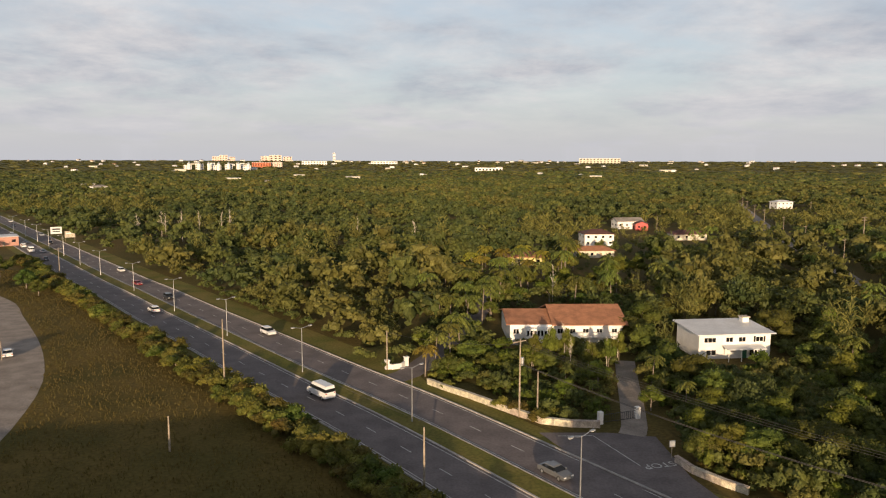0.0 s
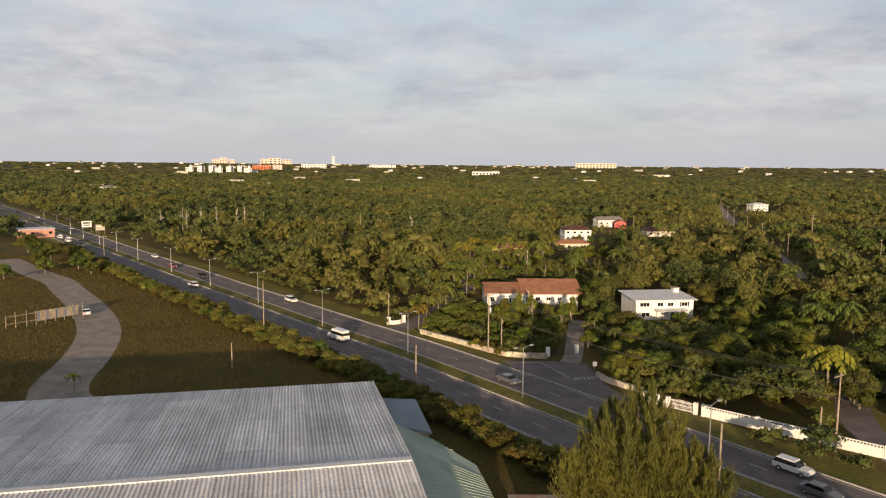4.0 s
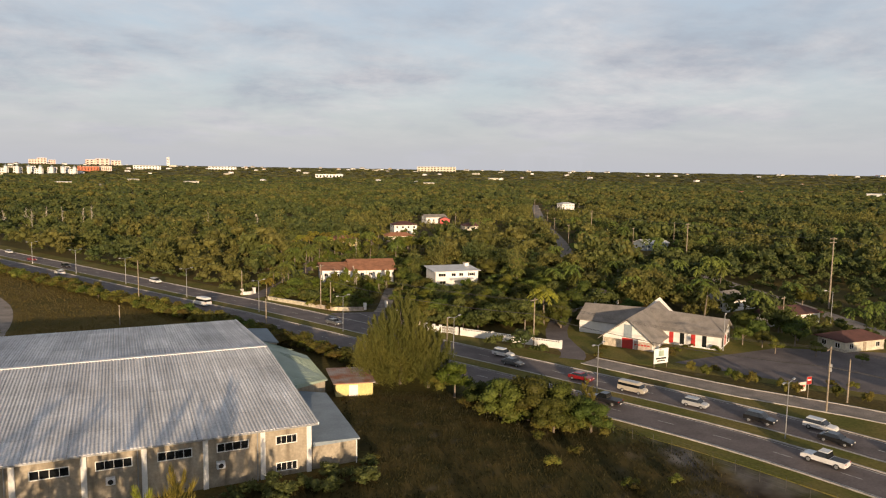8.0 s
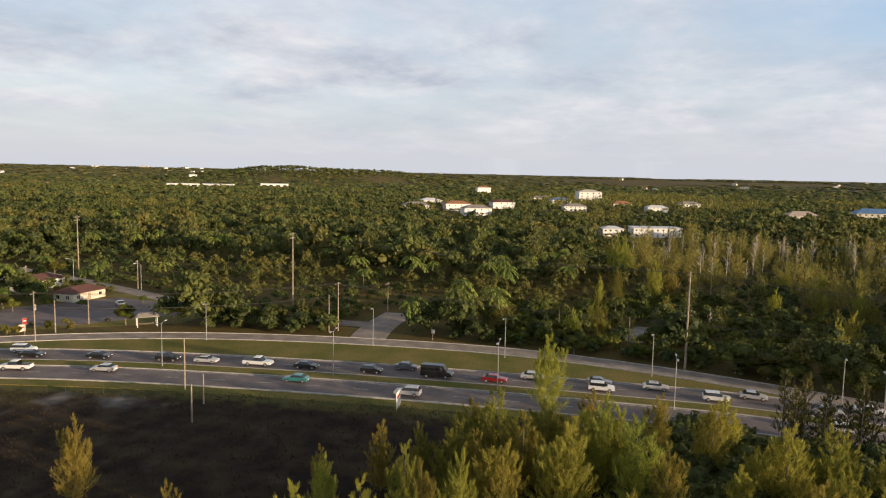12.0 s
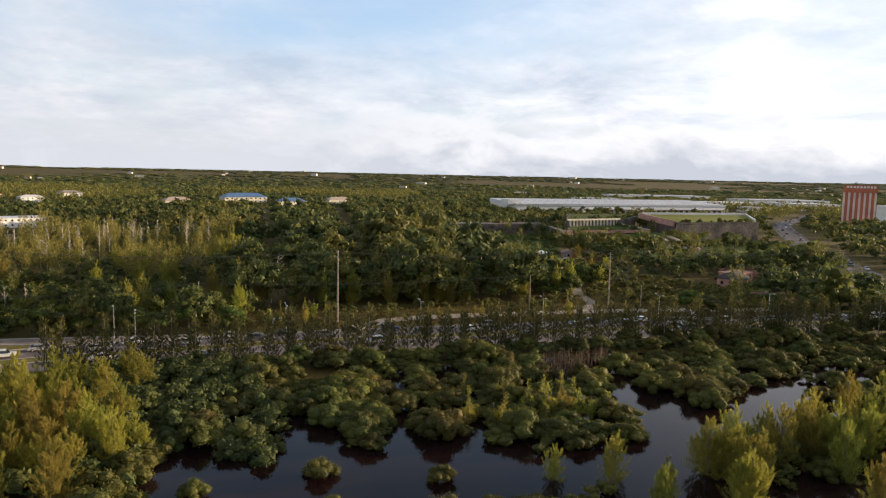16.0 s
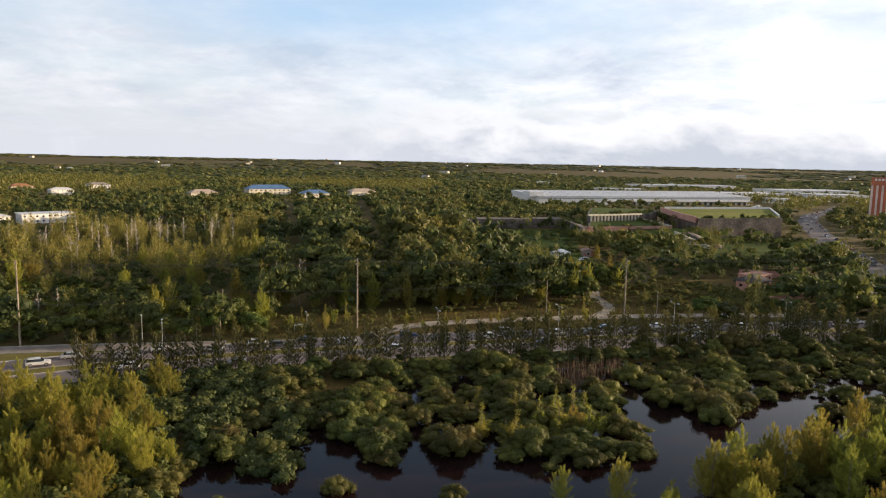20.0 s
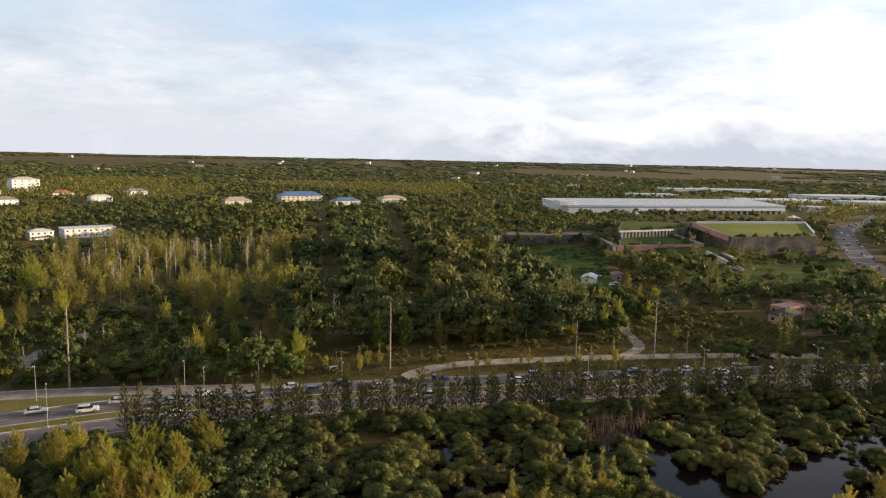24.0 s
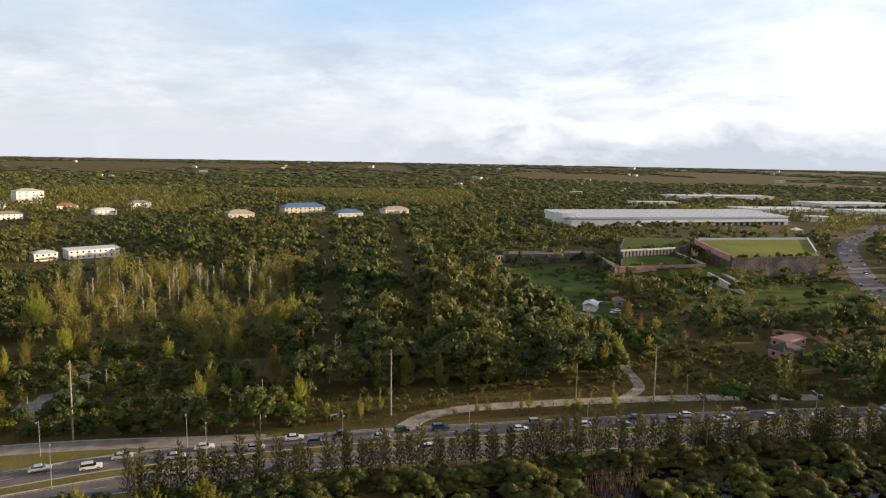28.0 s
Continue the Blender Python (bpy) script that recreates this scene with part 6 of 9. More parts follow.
house("tower_house", 1040, 133, -60, 34, 24, 17.0, "tall white three-storey block with a pale roof", roof="hip", rise=3.5, wall=M["white"], top=M["cream"], storeys=4, front=4, win=(2.0, 1.6))
house("house", 838, 0, -60, 24, 12, 5.5, "white villa with a low roof", roof="hip", rise=2.5, top=M["whiteroof"], storeys=2, front=5)
house("house", 930, -24, -60, 26, 14, 8.0, "white two-storey villa among trees", roof="hip", rise=3.0, top=M["shingle"], storeys=2, front=5)
house("house", 905, 55, -60, 24, 14, 6.0, "villa with a terracotta roof", roof="hip", rise=3.5, top=M["tile"], storeys=2, front=5)
house("house", 792, -150, -70, 30, 16, 5.0, "cream villa with brown tiled roofs", roof="hip", rise=4.0, wall=M["cream"], top=M["stone"], front=6)
house("house", 868, -226, -72, 54, 18, 7.0, "wide house with a bright blue metal roof", roof="hip", rise=5.0, wall=M["cream"], top=M["blueroof"], storeys=2, front=9, win=(2.0, 1.5))
house("house", 800, -275, -72, 32, 16, 5.0, "house with a blue metal roof", roof="hip", rise=4.0, wall=M["cream"], top=M["blueroof"], front=6)
house("house", 846, -340, -72, 34, 16, 5.5, "long pale villa with a brown roof", roof="hip", rise=3.5, wall=M["cream"], top=M["stone"], front=6)
for xx, yy, h_, tp in ((680, 182, 6, "tile"), (615, 131, 5.5, "shingle"), (770, 165, 6, "maroon"), (1290, 410, 13, "tile"), (1100, 145, 12, "whiteroof"), (925, 142, 6, "blueroof"), (640, 210, 5, "shingle"), (760, 255, 5, "whiteroof"), (985, 190, 6, "shingle")):
    house("house", xx, yy, -50, 27, 16, h_ + 1.5, "white villa on the far side of the woods", roof="hip", rise=3.0, top=M[tp], storeys=2, front=4, side=1, group="villas beyond the woods")

house("shop", -207, 326, 38, 16, 9, 4.2, "pink roadside shop with a flat pale roof", "shop", roof="flat", rise=0.3, wall=M["pink"], top=M["whiteroof"], front=4, over=0.3, win=(1.8, 1.4))
# terraces, sheds and the long store in the distance
structure("rock_face", prism([(396, -306), (420, -330), (414, -400), (336, -376), (338, -382), (402, -396), (402, -330), (390, -312)], -1, 6.5), M["rock"], "dark quarried rock face behind a clearing", "rock face")
structure("terrace", prism(FIELD_TOP, -1, 12.0), M["rock"], "tall quarried rock terrace below a playing field", "terrace")


def inset(poly, f):
    c = np.mean(poly, axis=0)
    return [tuple(c + (np.array(p) - c) * f) for p in poly]


structure("ground", prism(inset(FIELD_TOP, 0.97), 11.9, 12.06), M["lawn"], "bright green grass field on the terrace", "lawn")
structure("terrace", prism(TERRACE_B, -1, 10.4), M["rock"], "middle rock terrace with a planted top", "terrace")
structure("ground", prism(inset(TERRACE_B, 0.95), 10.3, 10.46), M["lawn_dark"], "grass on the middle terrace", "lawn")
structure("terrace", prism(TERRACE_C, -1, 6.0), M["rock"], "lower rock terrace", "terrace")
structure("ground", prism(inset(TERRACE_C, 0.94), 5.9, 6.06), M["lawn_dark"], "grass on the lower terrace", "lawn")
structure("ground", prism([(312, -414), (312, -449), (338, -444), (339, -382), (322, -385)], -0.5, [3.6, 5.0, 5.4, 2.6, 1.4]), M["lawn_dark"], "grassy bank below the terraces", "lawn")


def wall_run(name, pts, h, mat, label, thick=0.3, z=0.0, category="wall"):
    t = thing(name, pose(0, 0, z), label, category)
    for a, b in zip(pts, pts[1:]):
        d = Vector((b[0] - a[0], b[1] - a[1]))
        n = Vector((-d.y, d.x)).normalized() * thick / 2
        part("panel", prism([(a[0] + n.x, a[1] + n.y), (b[0] + n.x, b[1] + n.y), (b[0] - n.x, b[1] - n.y), (a[0] - n.x, a[1] - n.y)], -0.3, h), mat, t)
        n *= 1.5
        part("coping", prism([(a[0] + n.x, a[1] + n.y), (b[0] + n.x, b[1] + n.y), (b[0] - n.x, b[1] - n.y), (a[0] - n.x, a[1] - n.y)], h, h + 0.1), mat, t)
    return t


wall_run("garden_wall", [(325, -514), (323, -449), (333, -456)], 0.6, M["rock"], "low rough parapet on the terrace edge", 0.5, 12.0)
wall_run("garden_wall", [(422, -493), (416, -587)], 1.5, M["white"], "white parapet wall round the field", 0.6, 12.0)
wall_run("garden_wall", [(416, -587), (370, -550), (344, -529)], 1.0, M["white"], "white sloping parapet beside the field", 0.6, 12.0)
wall_run("garden_wall", [(333, -454), (375, -470), (424, -491)], 3.4, M["pink"], "pink retaining wall beside the field", 0.8, 9.6)
wall_run("garden_wall", [(337.4, -380), (339.4, -441)], 1.4, M["pink"], "pink parapet on the lower terrace", 0.8, 5.4)
wall_run("garden_wall", [(337.2, -379), (338.1, -405)], 4.2, M["pink"], "pink retaining wall of the lower terrace", 1.0, 2.0)
wall_run("garden_wall", [(340, -441), (392, -455)], 1.2, M["cream"], "pale parapet along the lower terrace", 0.6, 5.8)
AR = thing("arcade", pose(0, 0, 6.0), "pale arcade wall with dark openings between terraces", "wall")
for i in range(15):
    f_ = (i + 0.5) / 15
    part("pillar", box(383.4 + 8.6 * f_ - 0.5, 383.4 + 8.6 * f_ + 0.5, -407 - 45 * f_ - 0.55, -407 - 45 * f_ + 0.55, 0, 3.8), M["cream"], AR)
part("lintel", prism([(382.6, -406), (384.2, -406), (392.8, -453), (391.2, -453)], 3.8, 4.9), M["cream"], AR)
st = thing("stairway", pose(0, 0, 0), "pale outdoor stairway climbing the terrace", "stairs")
for i in range(22):
    f_ = i / 21
    px_, py_ = 278 + 34 * f_, -425.5 - 4.0 * f_
    part("step", box(px_ - 0.9, px_ + 0.9, py_ - 3.4, py_ + 3.2, -0.2, 0.3 + 4.7 * f_), M["rock"], st)
part("side_wall", prism([(276, -420.6), (314, -424.6), (314, -425.8), (276, -421.8)], -0.2, [1.4, 6.2, 6.2, 1.4]), M["cream"], st)
part("side_wall", prism([(280, -430.6), (312, -433.0), (312, -434.2), (280, -431.8)], -0.2, [1.4, 6.0, 6.0, 1.4]), M["pale_pink"], st)
for x, y in ((626, -559), (572, -714)):
    tn = thing("canopy_tent", pose(x, y, 0), "white pointed canopy tent in a yard", "tent")
    for a, b in ((-5, -5), (5, -5), (5, 5), (-5, 5)):
        part("pole", tube((a, b, 0), (a, b, 3), 0.12), M["metal"], tn)
    part("canopy", gable_roof(-5, 5, -5, 5, 3.0, 5.6, 0.3, 5.2), M["white"], tn)
house("pavilion", 180, -366, -75, 13, 6, 3.0, "low pink garden pavilion with a flat roof", roof="flat", rise=0.2, wall=M["pink"], top=M["pink"], front=4, over=0.3)
wall_run("garden_wall", [(170, -378), (186, -384), (196, -372)], 2.4, M["pink"], "pink garden wall beside a pavilion", 0.5)
house("pavilion", 165, -352, -75, 9, 8, 3.4, "small pink pavilion with a grey pyramid roof", roof="hip", rise=2.6, wall=M["pink"], top=M["darkroof"], front=3)
wall_run("garden_wall", [(146, -342), (152, -390), (176, -396)], 1.4, M["pink"], "low pink garden wall with coping", 0.5)
structure("ground", prism([(147, -346), (160, -344), (172, -372), (156, -388), (146, -380)], -0.2, 0.06), M["lawn"], "bright garden lawn with paths", "lawn")

LS = thing("store_building", pose(690, -645, 0, 0, 0, 0), "very long white store building with a flat metal roof", "building")
part("wall", box(-36, 36, -130, 148, -0.5, 9.6), M["white"], LS)
part("roof", prism([(-37, -131), (37, -131), (37, 149), (-37, 149)], 9.6, [10.2, 13.6, 13.6, 10.2]), M["whiteroof"], LS)
part("canopy", box(-42, -36, -128, 70, 4.4, 5.0), M["whiteroof"], LS)
part("stair_tower", box(-30, -12, 140, 156, 9, 14.5), M["white"], LS)
for i in range(31):
    part("roof_seam", prism([(-37, -129 + 9 * i), (37, -129 + 9 * i), (37, -128.4 + 9 * i), (-37, -128.4 + 9 * i)], 10.0, [10.32, 13.72, 13.72, 10.32]), M["metal"], LS)
for i in range(26):
    part("loading_bay", box(-36.25, -35.9, -124 + 8 * i, -120 + 8 * i, 0, 3.6), M["dark"], LS)
part("blue_band", box(-36.3, -35.95, -130, 148, 7.4, 8.2), M["bluegrey"], LS)
for i, (xx, yy, w_, d_, h_) in enumerate(((820, -900, 60, 130, 8), (760, -1010, 50, 90, 9), (930, -1130, 70, 160, 9), (985, -800, 30, 80, 7), (1180, -1060, 60, 220, 8), (700, -860, 24, 30, 6))):
    house("store_shed", xx, yy, 0, w_, d_, h_, "pale flat-roofed commercial building far off", "building", roof="flat", rise=0.6, top=M["whiteroof"], front=5, side=8, win=(2.6, 1.8), group="far commercial sheds")

SI = thing("silo_block", pose(452, -752, 0, 0, 0, 40), "tall orange concrete silo block with pale ribs", "silo")
for i in range(6):
    for j in range(2):
        part("silo", tube((4.2 * i - 10, 5 * j, 0), (4.2 * i - 10, 5 * j, 31), 2.6, 2.6, 16), M["orange"], SI)
for i in range(7):
    part("rib", box(4.2 * i - 13.0, 4.2 * i - 11.2, 6.2, 7.9, 0, 31), M["pale_pink"], SI)
    part("rib", box(4.2 * i - 12.4, 4.2 * i - 11.8, -3.0, -1.6, 0, 31), M["pale_pink"], SI)
head = part("head_house", box(-13.5, 14, -3.6, 8.4, 31, 38), M["orange"], SI)
for i in range(9):
    part("lettering_bar", box(-12 + 2.7 * i, -10.2 + 2.7 * i, 8.4, 8.52, 35.2, 37.0), M["white"], head)
part("side_tower", box(-22, -13.6, -2, 7, 0, 20), M["white"], SI)

for k_, (xx, yy, hh) in enumerate(((134.5, -381, 7.5), (150.5, -392.5, 6.0), (152.5, -381.5, 5.5))):
    sl = thing("sail_sculpture", pose(xx, yy, 0, 0, 0, 20 * k_), "white sail-shaped roadside sculpture", "sculpture", "white sails")
    part("mast", tube((0, 0, -0.2), (0, 0, hh), 0.09, 0.05), M["white"], sl)
    part("sail", prism([(0.1, -0.06), (2.4, -0.06), (2.4, 0.06), (0.1, 0.06)], 0.5, [hh, 0.8, 0.8, hh]), M["white"], sl)
    part("plinth", box(-1.2, 2.6, -1.2, 1.2, -0.3, 0.4, bevel=0.05), M["stone"], sl)

HUT = thing("site_hut", pose(256, -320, 0, 0, 0, -35), "white site hut with a pale metal roof in a clearing", "hut")
part("wall", box(-5, 5, -3, 3, -0.2, 2.8), M["white"], HUT)
part("roof", gable_roof(-5, 5, -3, 3, 2.8, 3.9, 0.5), M["whiteroof"], HUT)
part("door", box(-0.5, 0.5, -3.06, -2.98, 0, 2.05), M["timber"], HUT)
window(HUT, 3, 1.6, 1.2, 1.0, "f", -3, M["white"]), window(HUT, -3, 1.6, 1.2, 1.0, "f", -3, M["white"])
house("shack", 262, -338, -20, 7, 5, 2.6, "rusty red shack beside a hut", roof="gable", rise=1.0, wall=M["rust"], top=M["rust"], front=3, side=1)
house("shack", 270, -300, 15, 6, 5, 2.5, "grey lean-to shack in a clearing", roof="flat", rise=0.5, wall=M["timber"], top=M["rust"], front=2, side=1)

# white boundary wall with balusters, gate, stone garden walls
BW = thing("boundary_wall", pose(0, 0, 0), "white boundary wall with a row of small balusters", "wall")
a_, b_ = Vector((42.4, 68.2, 0)), Vector((61.2, 52.2, 0))
d_ = (b_ - a_).normalized()
n_ = Vector((-d_.y, d_.x, 0))
L_ = (b_ - a_).length


def along_wall(s0, s1, half, z0, z1):
    p, q = a_ + d_ * s0, a_ + d_ * s1
    return prism([(p.x + n_.x * half, p.y + n_.y * half), (q.x + n_.x * half, q.y + n_.y * half), (q.x - n_.x * half, q.y - n_.y * half), (p.x - n_.x * half, p.y - n_.y * half)], z0, z1)


part("panel", along_wall(0, L_, 0.13, -0.3, 1.36), M["white"], BW)
part("rail", along_wall(0, L_, 0.11, 1.62, 1.74), M["white"], BW)
for i in range(62):
    s = L_ * (i + 0.5) / 62
    part("baluster", along_wall(s - 0.06, s + 0.06, 0.07, 1.36, 1.62), M["white"], BW)
for s in (0.2, L_ * 0.33, L_ * 0.66, L_ - 0.2):
    part("pier", along_wall(s - 0.24, s + 0.24, 0.24, -0.3, 1.9), M["white"], BW)
GT = thing("driveway_gate", pose(0, 0, 0), "white metal driveway gate between curved wall piers", "gate")
for s in (-9.4, -7.2, -5.4, -1.0):
    part("pier", along_wall(s - 0.3, s + 0.3, 0.3, -0.3, 1.9), M["white"], GT)
part("curved_wall", along_wall(-9.3, -5.4, 0.15, -0.3, 1.5), M["white"], GT)
for z_ in (0.25, 0.9, 1.5):
    part("gate_rail", along_wall(-5.2, -1.2, 0.04, z_, z_ + 0.08), M["white"], GT)
for i in range(22):
    s = -5.1 + 3.85 * i / 21
    part("gate_bar", along_wall(s - 0.025, s + 0.025, 0.025, 0.15, 1.6 + 0.25 * math.sin(math.pi * i / 21)), M["white"], GT)
SW1 = [(-2.6, 121.1), (0.8, 117.2), (4.4, 113.6), (7.6, 110.0), (10.7, 106.5), (14.9, 102.2), (19, 100.9), (23.3, 100.6)]
SW2 = [(30.6, 88.5), (31.6, 85.2), (34, 81.8), (36.2, 79.4)]
for pts, h_ in ((SW1, 0.95), (SW2, 0.85)):
    wall_run("stone_wall", pts, h_, M["stone"], "low coral stone garden wall beside the road", 0.45)
GP = thing("entrance_pillars", pose(-8.8, 131, 0, 0, 0, 30), "curved white entrance wall with pillars", "wall")
part("curved_wall", prism([(-2, 0), (-1.2, -0.8), (0.6, -0.9), (2.2, 0.2), (2.0, 0.5), (0.5, -0.6), (-1.0, -0.5), (-1.7, 0.2)], -0.3, 1.0), M["white"], GP)
for xx, yy in ((-2, 0), (2.2, 0.3)):
    pl = part("pillar", box(xx - 0.35, xx + 0.35, yy - 0.35, yy + 0.35, -0.3, 1.7), M["white"], GP)
    part("cap", box(xx - 0.45, xx + 0.45, yy - 0.45, yy + 0.45, 1.7, 1.85), M["white"], pl)
PG = thing("gate_pillars", pose(26.5, 103.2, 0, 0, 0, 20), "white gate pillars and a dark barred gate across the driveway", "gate")
for xx in (-3.0, 3.6):
    part("pillar", box(xx - 0.35, xx + 0.35, -0.35, 0.35, -0.3, 1.9, bevel=0.04), M["white"], PG)
for i in range(16):
    part("gate_bar", box(-2.6 + 0.38 * i, -2.56 + 0.38 * i, -0.03, 0.03, 0.1, 1.4), M["dark"], PG)
for z_ in (0.15, 1.3):
    part("gate_rail", box(-2.65, 3.2, -0.03, 0.03, z_, z_ + 0.06), M["dark"], PG)

# the town on the skyline
protos = []
for k_, (w_, d_, h_, tp, wl_) in enumerate(((15, 10, 6.5, "whiteroof", "white"), (20, 10, 7, "shingle", "white"), (13, 10, 6.5, "tile", "cream"), (30, 12, 8, "whiteroof", "cream"), (14, 10, 7, "maroon", "white"))):
    protos.append(Kind([house("distant_house", 0, 0, 0, w_, d_, h_, "pale distant house above the trees", roof="hip" if k_ != 3 else "flat", rise=2.2 if k_ != 3 else 0.5, wall=M[wl_], top=M[tp], storeys=1, front=0, side=0, door=False, group="distant houses")]))
    for c_ in (-0.3, 0.3):
        part("window", box(w_ * c_ - 1.2, w_ * c_ + 1.2, -d_ / 2 - 0.08, -d_ / 2, h_ * 0.55, h_ * 0.8), M["glass"], protos[-1].protos[0])
r_ = np.random.default_rng(44)
cnt = 0
while cnt < 190:
    az = radians(r_.choice([r_.uniform(-34, 25), r_.uniform(-34, 60), r_.uniform(-34, 145)]))
    rr = 800 + 3650 * r_.uniform() ** 0.45
    hx, hy = rr * math.sin(az), rr * math.cos(az) - 60
    if 600 < hx < 1000 and -1000 < hy < -300:
        continue
    protos[int(r_.integers(0, 5))].at(hx, hy, r_.uniform(0.45, 0.85) * (1 + rr / 6000), math.degrees(-az) + r_.uniform(-50, 50), dz=min(0.0, -1.2 + rr / 2500))
    cnt += 1


def block(name, x, y, w, d, h, floors, cols, wall, label, rz=0.0, roof=None):
    t = thing(name, pose(x, y, float(height(x, y)), 0, 0, rz), label, "building")
    part("wall", box(-w / 2, w / 2, -d / 2, d / 2, -1, h), wall, t)
    part("roof", box(-w / 2 - 0.6, w / 2 + 0.6, -d / 2 - 0.6, d / 2 + 0.6, h, h + 0.8), roof or M["whiteroof"], t)
    for f in range(floors):
        for c in range(cols):
            wq_ = part("window", box(-w / 2 + w * (c + 0.25) / cols, -w / 2 + w * (c + 0.75) / cols, -d / 2 - 0.1, -d / 2 + 0.05, h * (f + 0.3) / floors, h * (f + 0.75) / floors), M["glass"], t)
    return t


for i in range(7):
    block("resort_block", -830 + 32 * i, 2310 + (i % 3) * 18, 24, 20, 17 + 7 * ((i * 7) % 3) / 2, 3, 4, M["white"], "white resort block with turrets above the trees", 18)
    tw = thing("turret", pose(-830 + 32 * i + 8, 2300, float(height(-830 + 32 * i, 2300))), "pointed blue-grey turret roof on a white resort", "building")
    part("drum", tube((0, 0, -1), (0, 0, 23), 5, 5, 12), M["white"], tw)
    part("spire", tube((0, 0, 23), (0, 0, 30), 5.4, 0.2, 12), M["bluegrey"], tw)
block("apartment_block", -690, 2700, 70, 22, 20, 4, 7, M["orange"], "salmon-red apartment block above the trees", 14)
block("apartment_block", -640, 2735, 40, 22, 20, 4, 6, M["pale_pink"], "pale pink apartment block", 14)
block("office_block", -570, 3150, 110, 26, 17, 2, 9, M["white"], "long white building on the skyline", 10)
block("office_block", -270, 3250, 120, 26, 16, 2, 9, M["white"], "long white building with stepped roof", 5)
block("office_block", 780, 3550, 200, 30, 26, 3, 12, M["cream"], "wide pale stadium-like building on the skyline", -12)
block("office_block", 150, 2350, 90, 24, 12, 1, 8, M["white"], "long low white building among trees", -4)
for xx, ww, hh in ((-1335, 40, 36), (-1290, 46, 46), (-1240, 34, 33), (-1040, 60, 40), (-985, 70, 47), (-915, 50, 36)):
    block("hotel_tower", xx, 4180, ww, 30, hh * 0.78, 3, 3, M["pale_pink"], "tall pink hotel tower on the horizon", 16)
block("water_tower", -625, 4080, 14, 14, 52, 6, 2, M["white"], "slim white tower on the horizon", 10)
block("store_shed", 1090, 960, 130, 30, 8, 1, 6, M["white"], "long white commercial building below a hill", -55)
block("store_shed", 1250, 900, 60, 30, 9, 1, 4, M["white"], "white commercial building among trees", -50)


# ---- vehicles ----
SHAPES = dict(
    sedan=dict(L=4.6, W=1.8, body=[(-2.3, .36), (-2.3, .82), (-2.1, .98), (-1.5, 1.0), (1.0, .96), (2.0, .82), (2.28, .68), (2.3, .36)], base=(-1.75, 1.05, .97), top=(-1.05, .25, 1.45), wheel=.32),
    suv=dict(L=4.6, W=1.85, body=[(-2.3, .42), (-2.3, 1.0), (-2.2, 1.08), (1.0, 1.06), (2.05, .95), (2.28, .8), (2.3, .42)], base=(-2.2, 1.05, 1.06), top=(-1.85, .35, 1.7), wheel=.36),
    hatch=dict(L=4.0, W=1.72, body=[(-2.0, .36), (-2.0, .9), (-1.9, 1.0), (1.0, .98), (1.75, .84), (1.98, .7), (2.0, .36)], base=(-1.92, 1.15, .98), top=(-1.5, .35, 1.5), wheel=.31),
    van=dict(L=5.0, W=1.85, body=[(-2.5, .42), (-2.5, 1.15), (-2.45, 1.2), (1.9, 1.15), (2.35, .95), (2.5, .75), (2.5, .42)], base=(-2.46, 2.0, 1.17), top=(-2.36, 1.2, 1.98), wheel=.34),
    minibus=dict(L=6.0, W=2.05, body=[(-3.0, .45), (-3.0, 1.4), (-2.95, 1.45), (1.9, 1.4), (2.75, 1.15), (3.0, .85), (3.0, .45)], base=(-2.96, 2.0, 1.42), top=(-2.9, 1.25, 2.5), wheel=.36),
    pickup=dict(L=5.7, W=1.95, body=[(-2.85, .5), (-2.85, 1.12), (-0.7, 1.12), (1.3, 1.12), (2.5, 1.05), (2.82, .9), (2.85, .5)], base=(-0.75, 1.35, 1.11), top=(-0.55, .6, 1.88), wheel=.4),
)
NAMES = dict(sedan="sedan car", suv="sport utility car", hatch="hatchback car", van="passenger van", minibus="high-roofed minibus", pickup="pickup truck with an open bed")
made_cars = {}


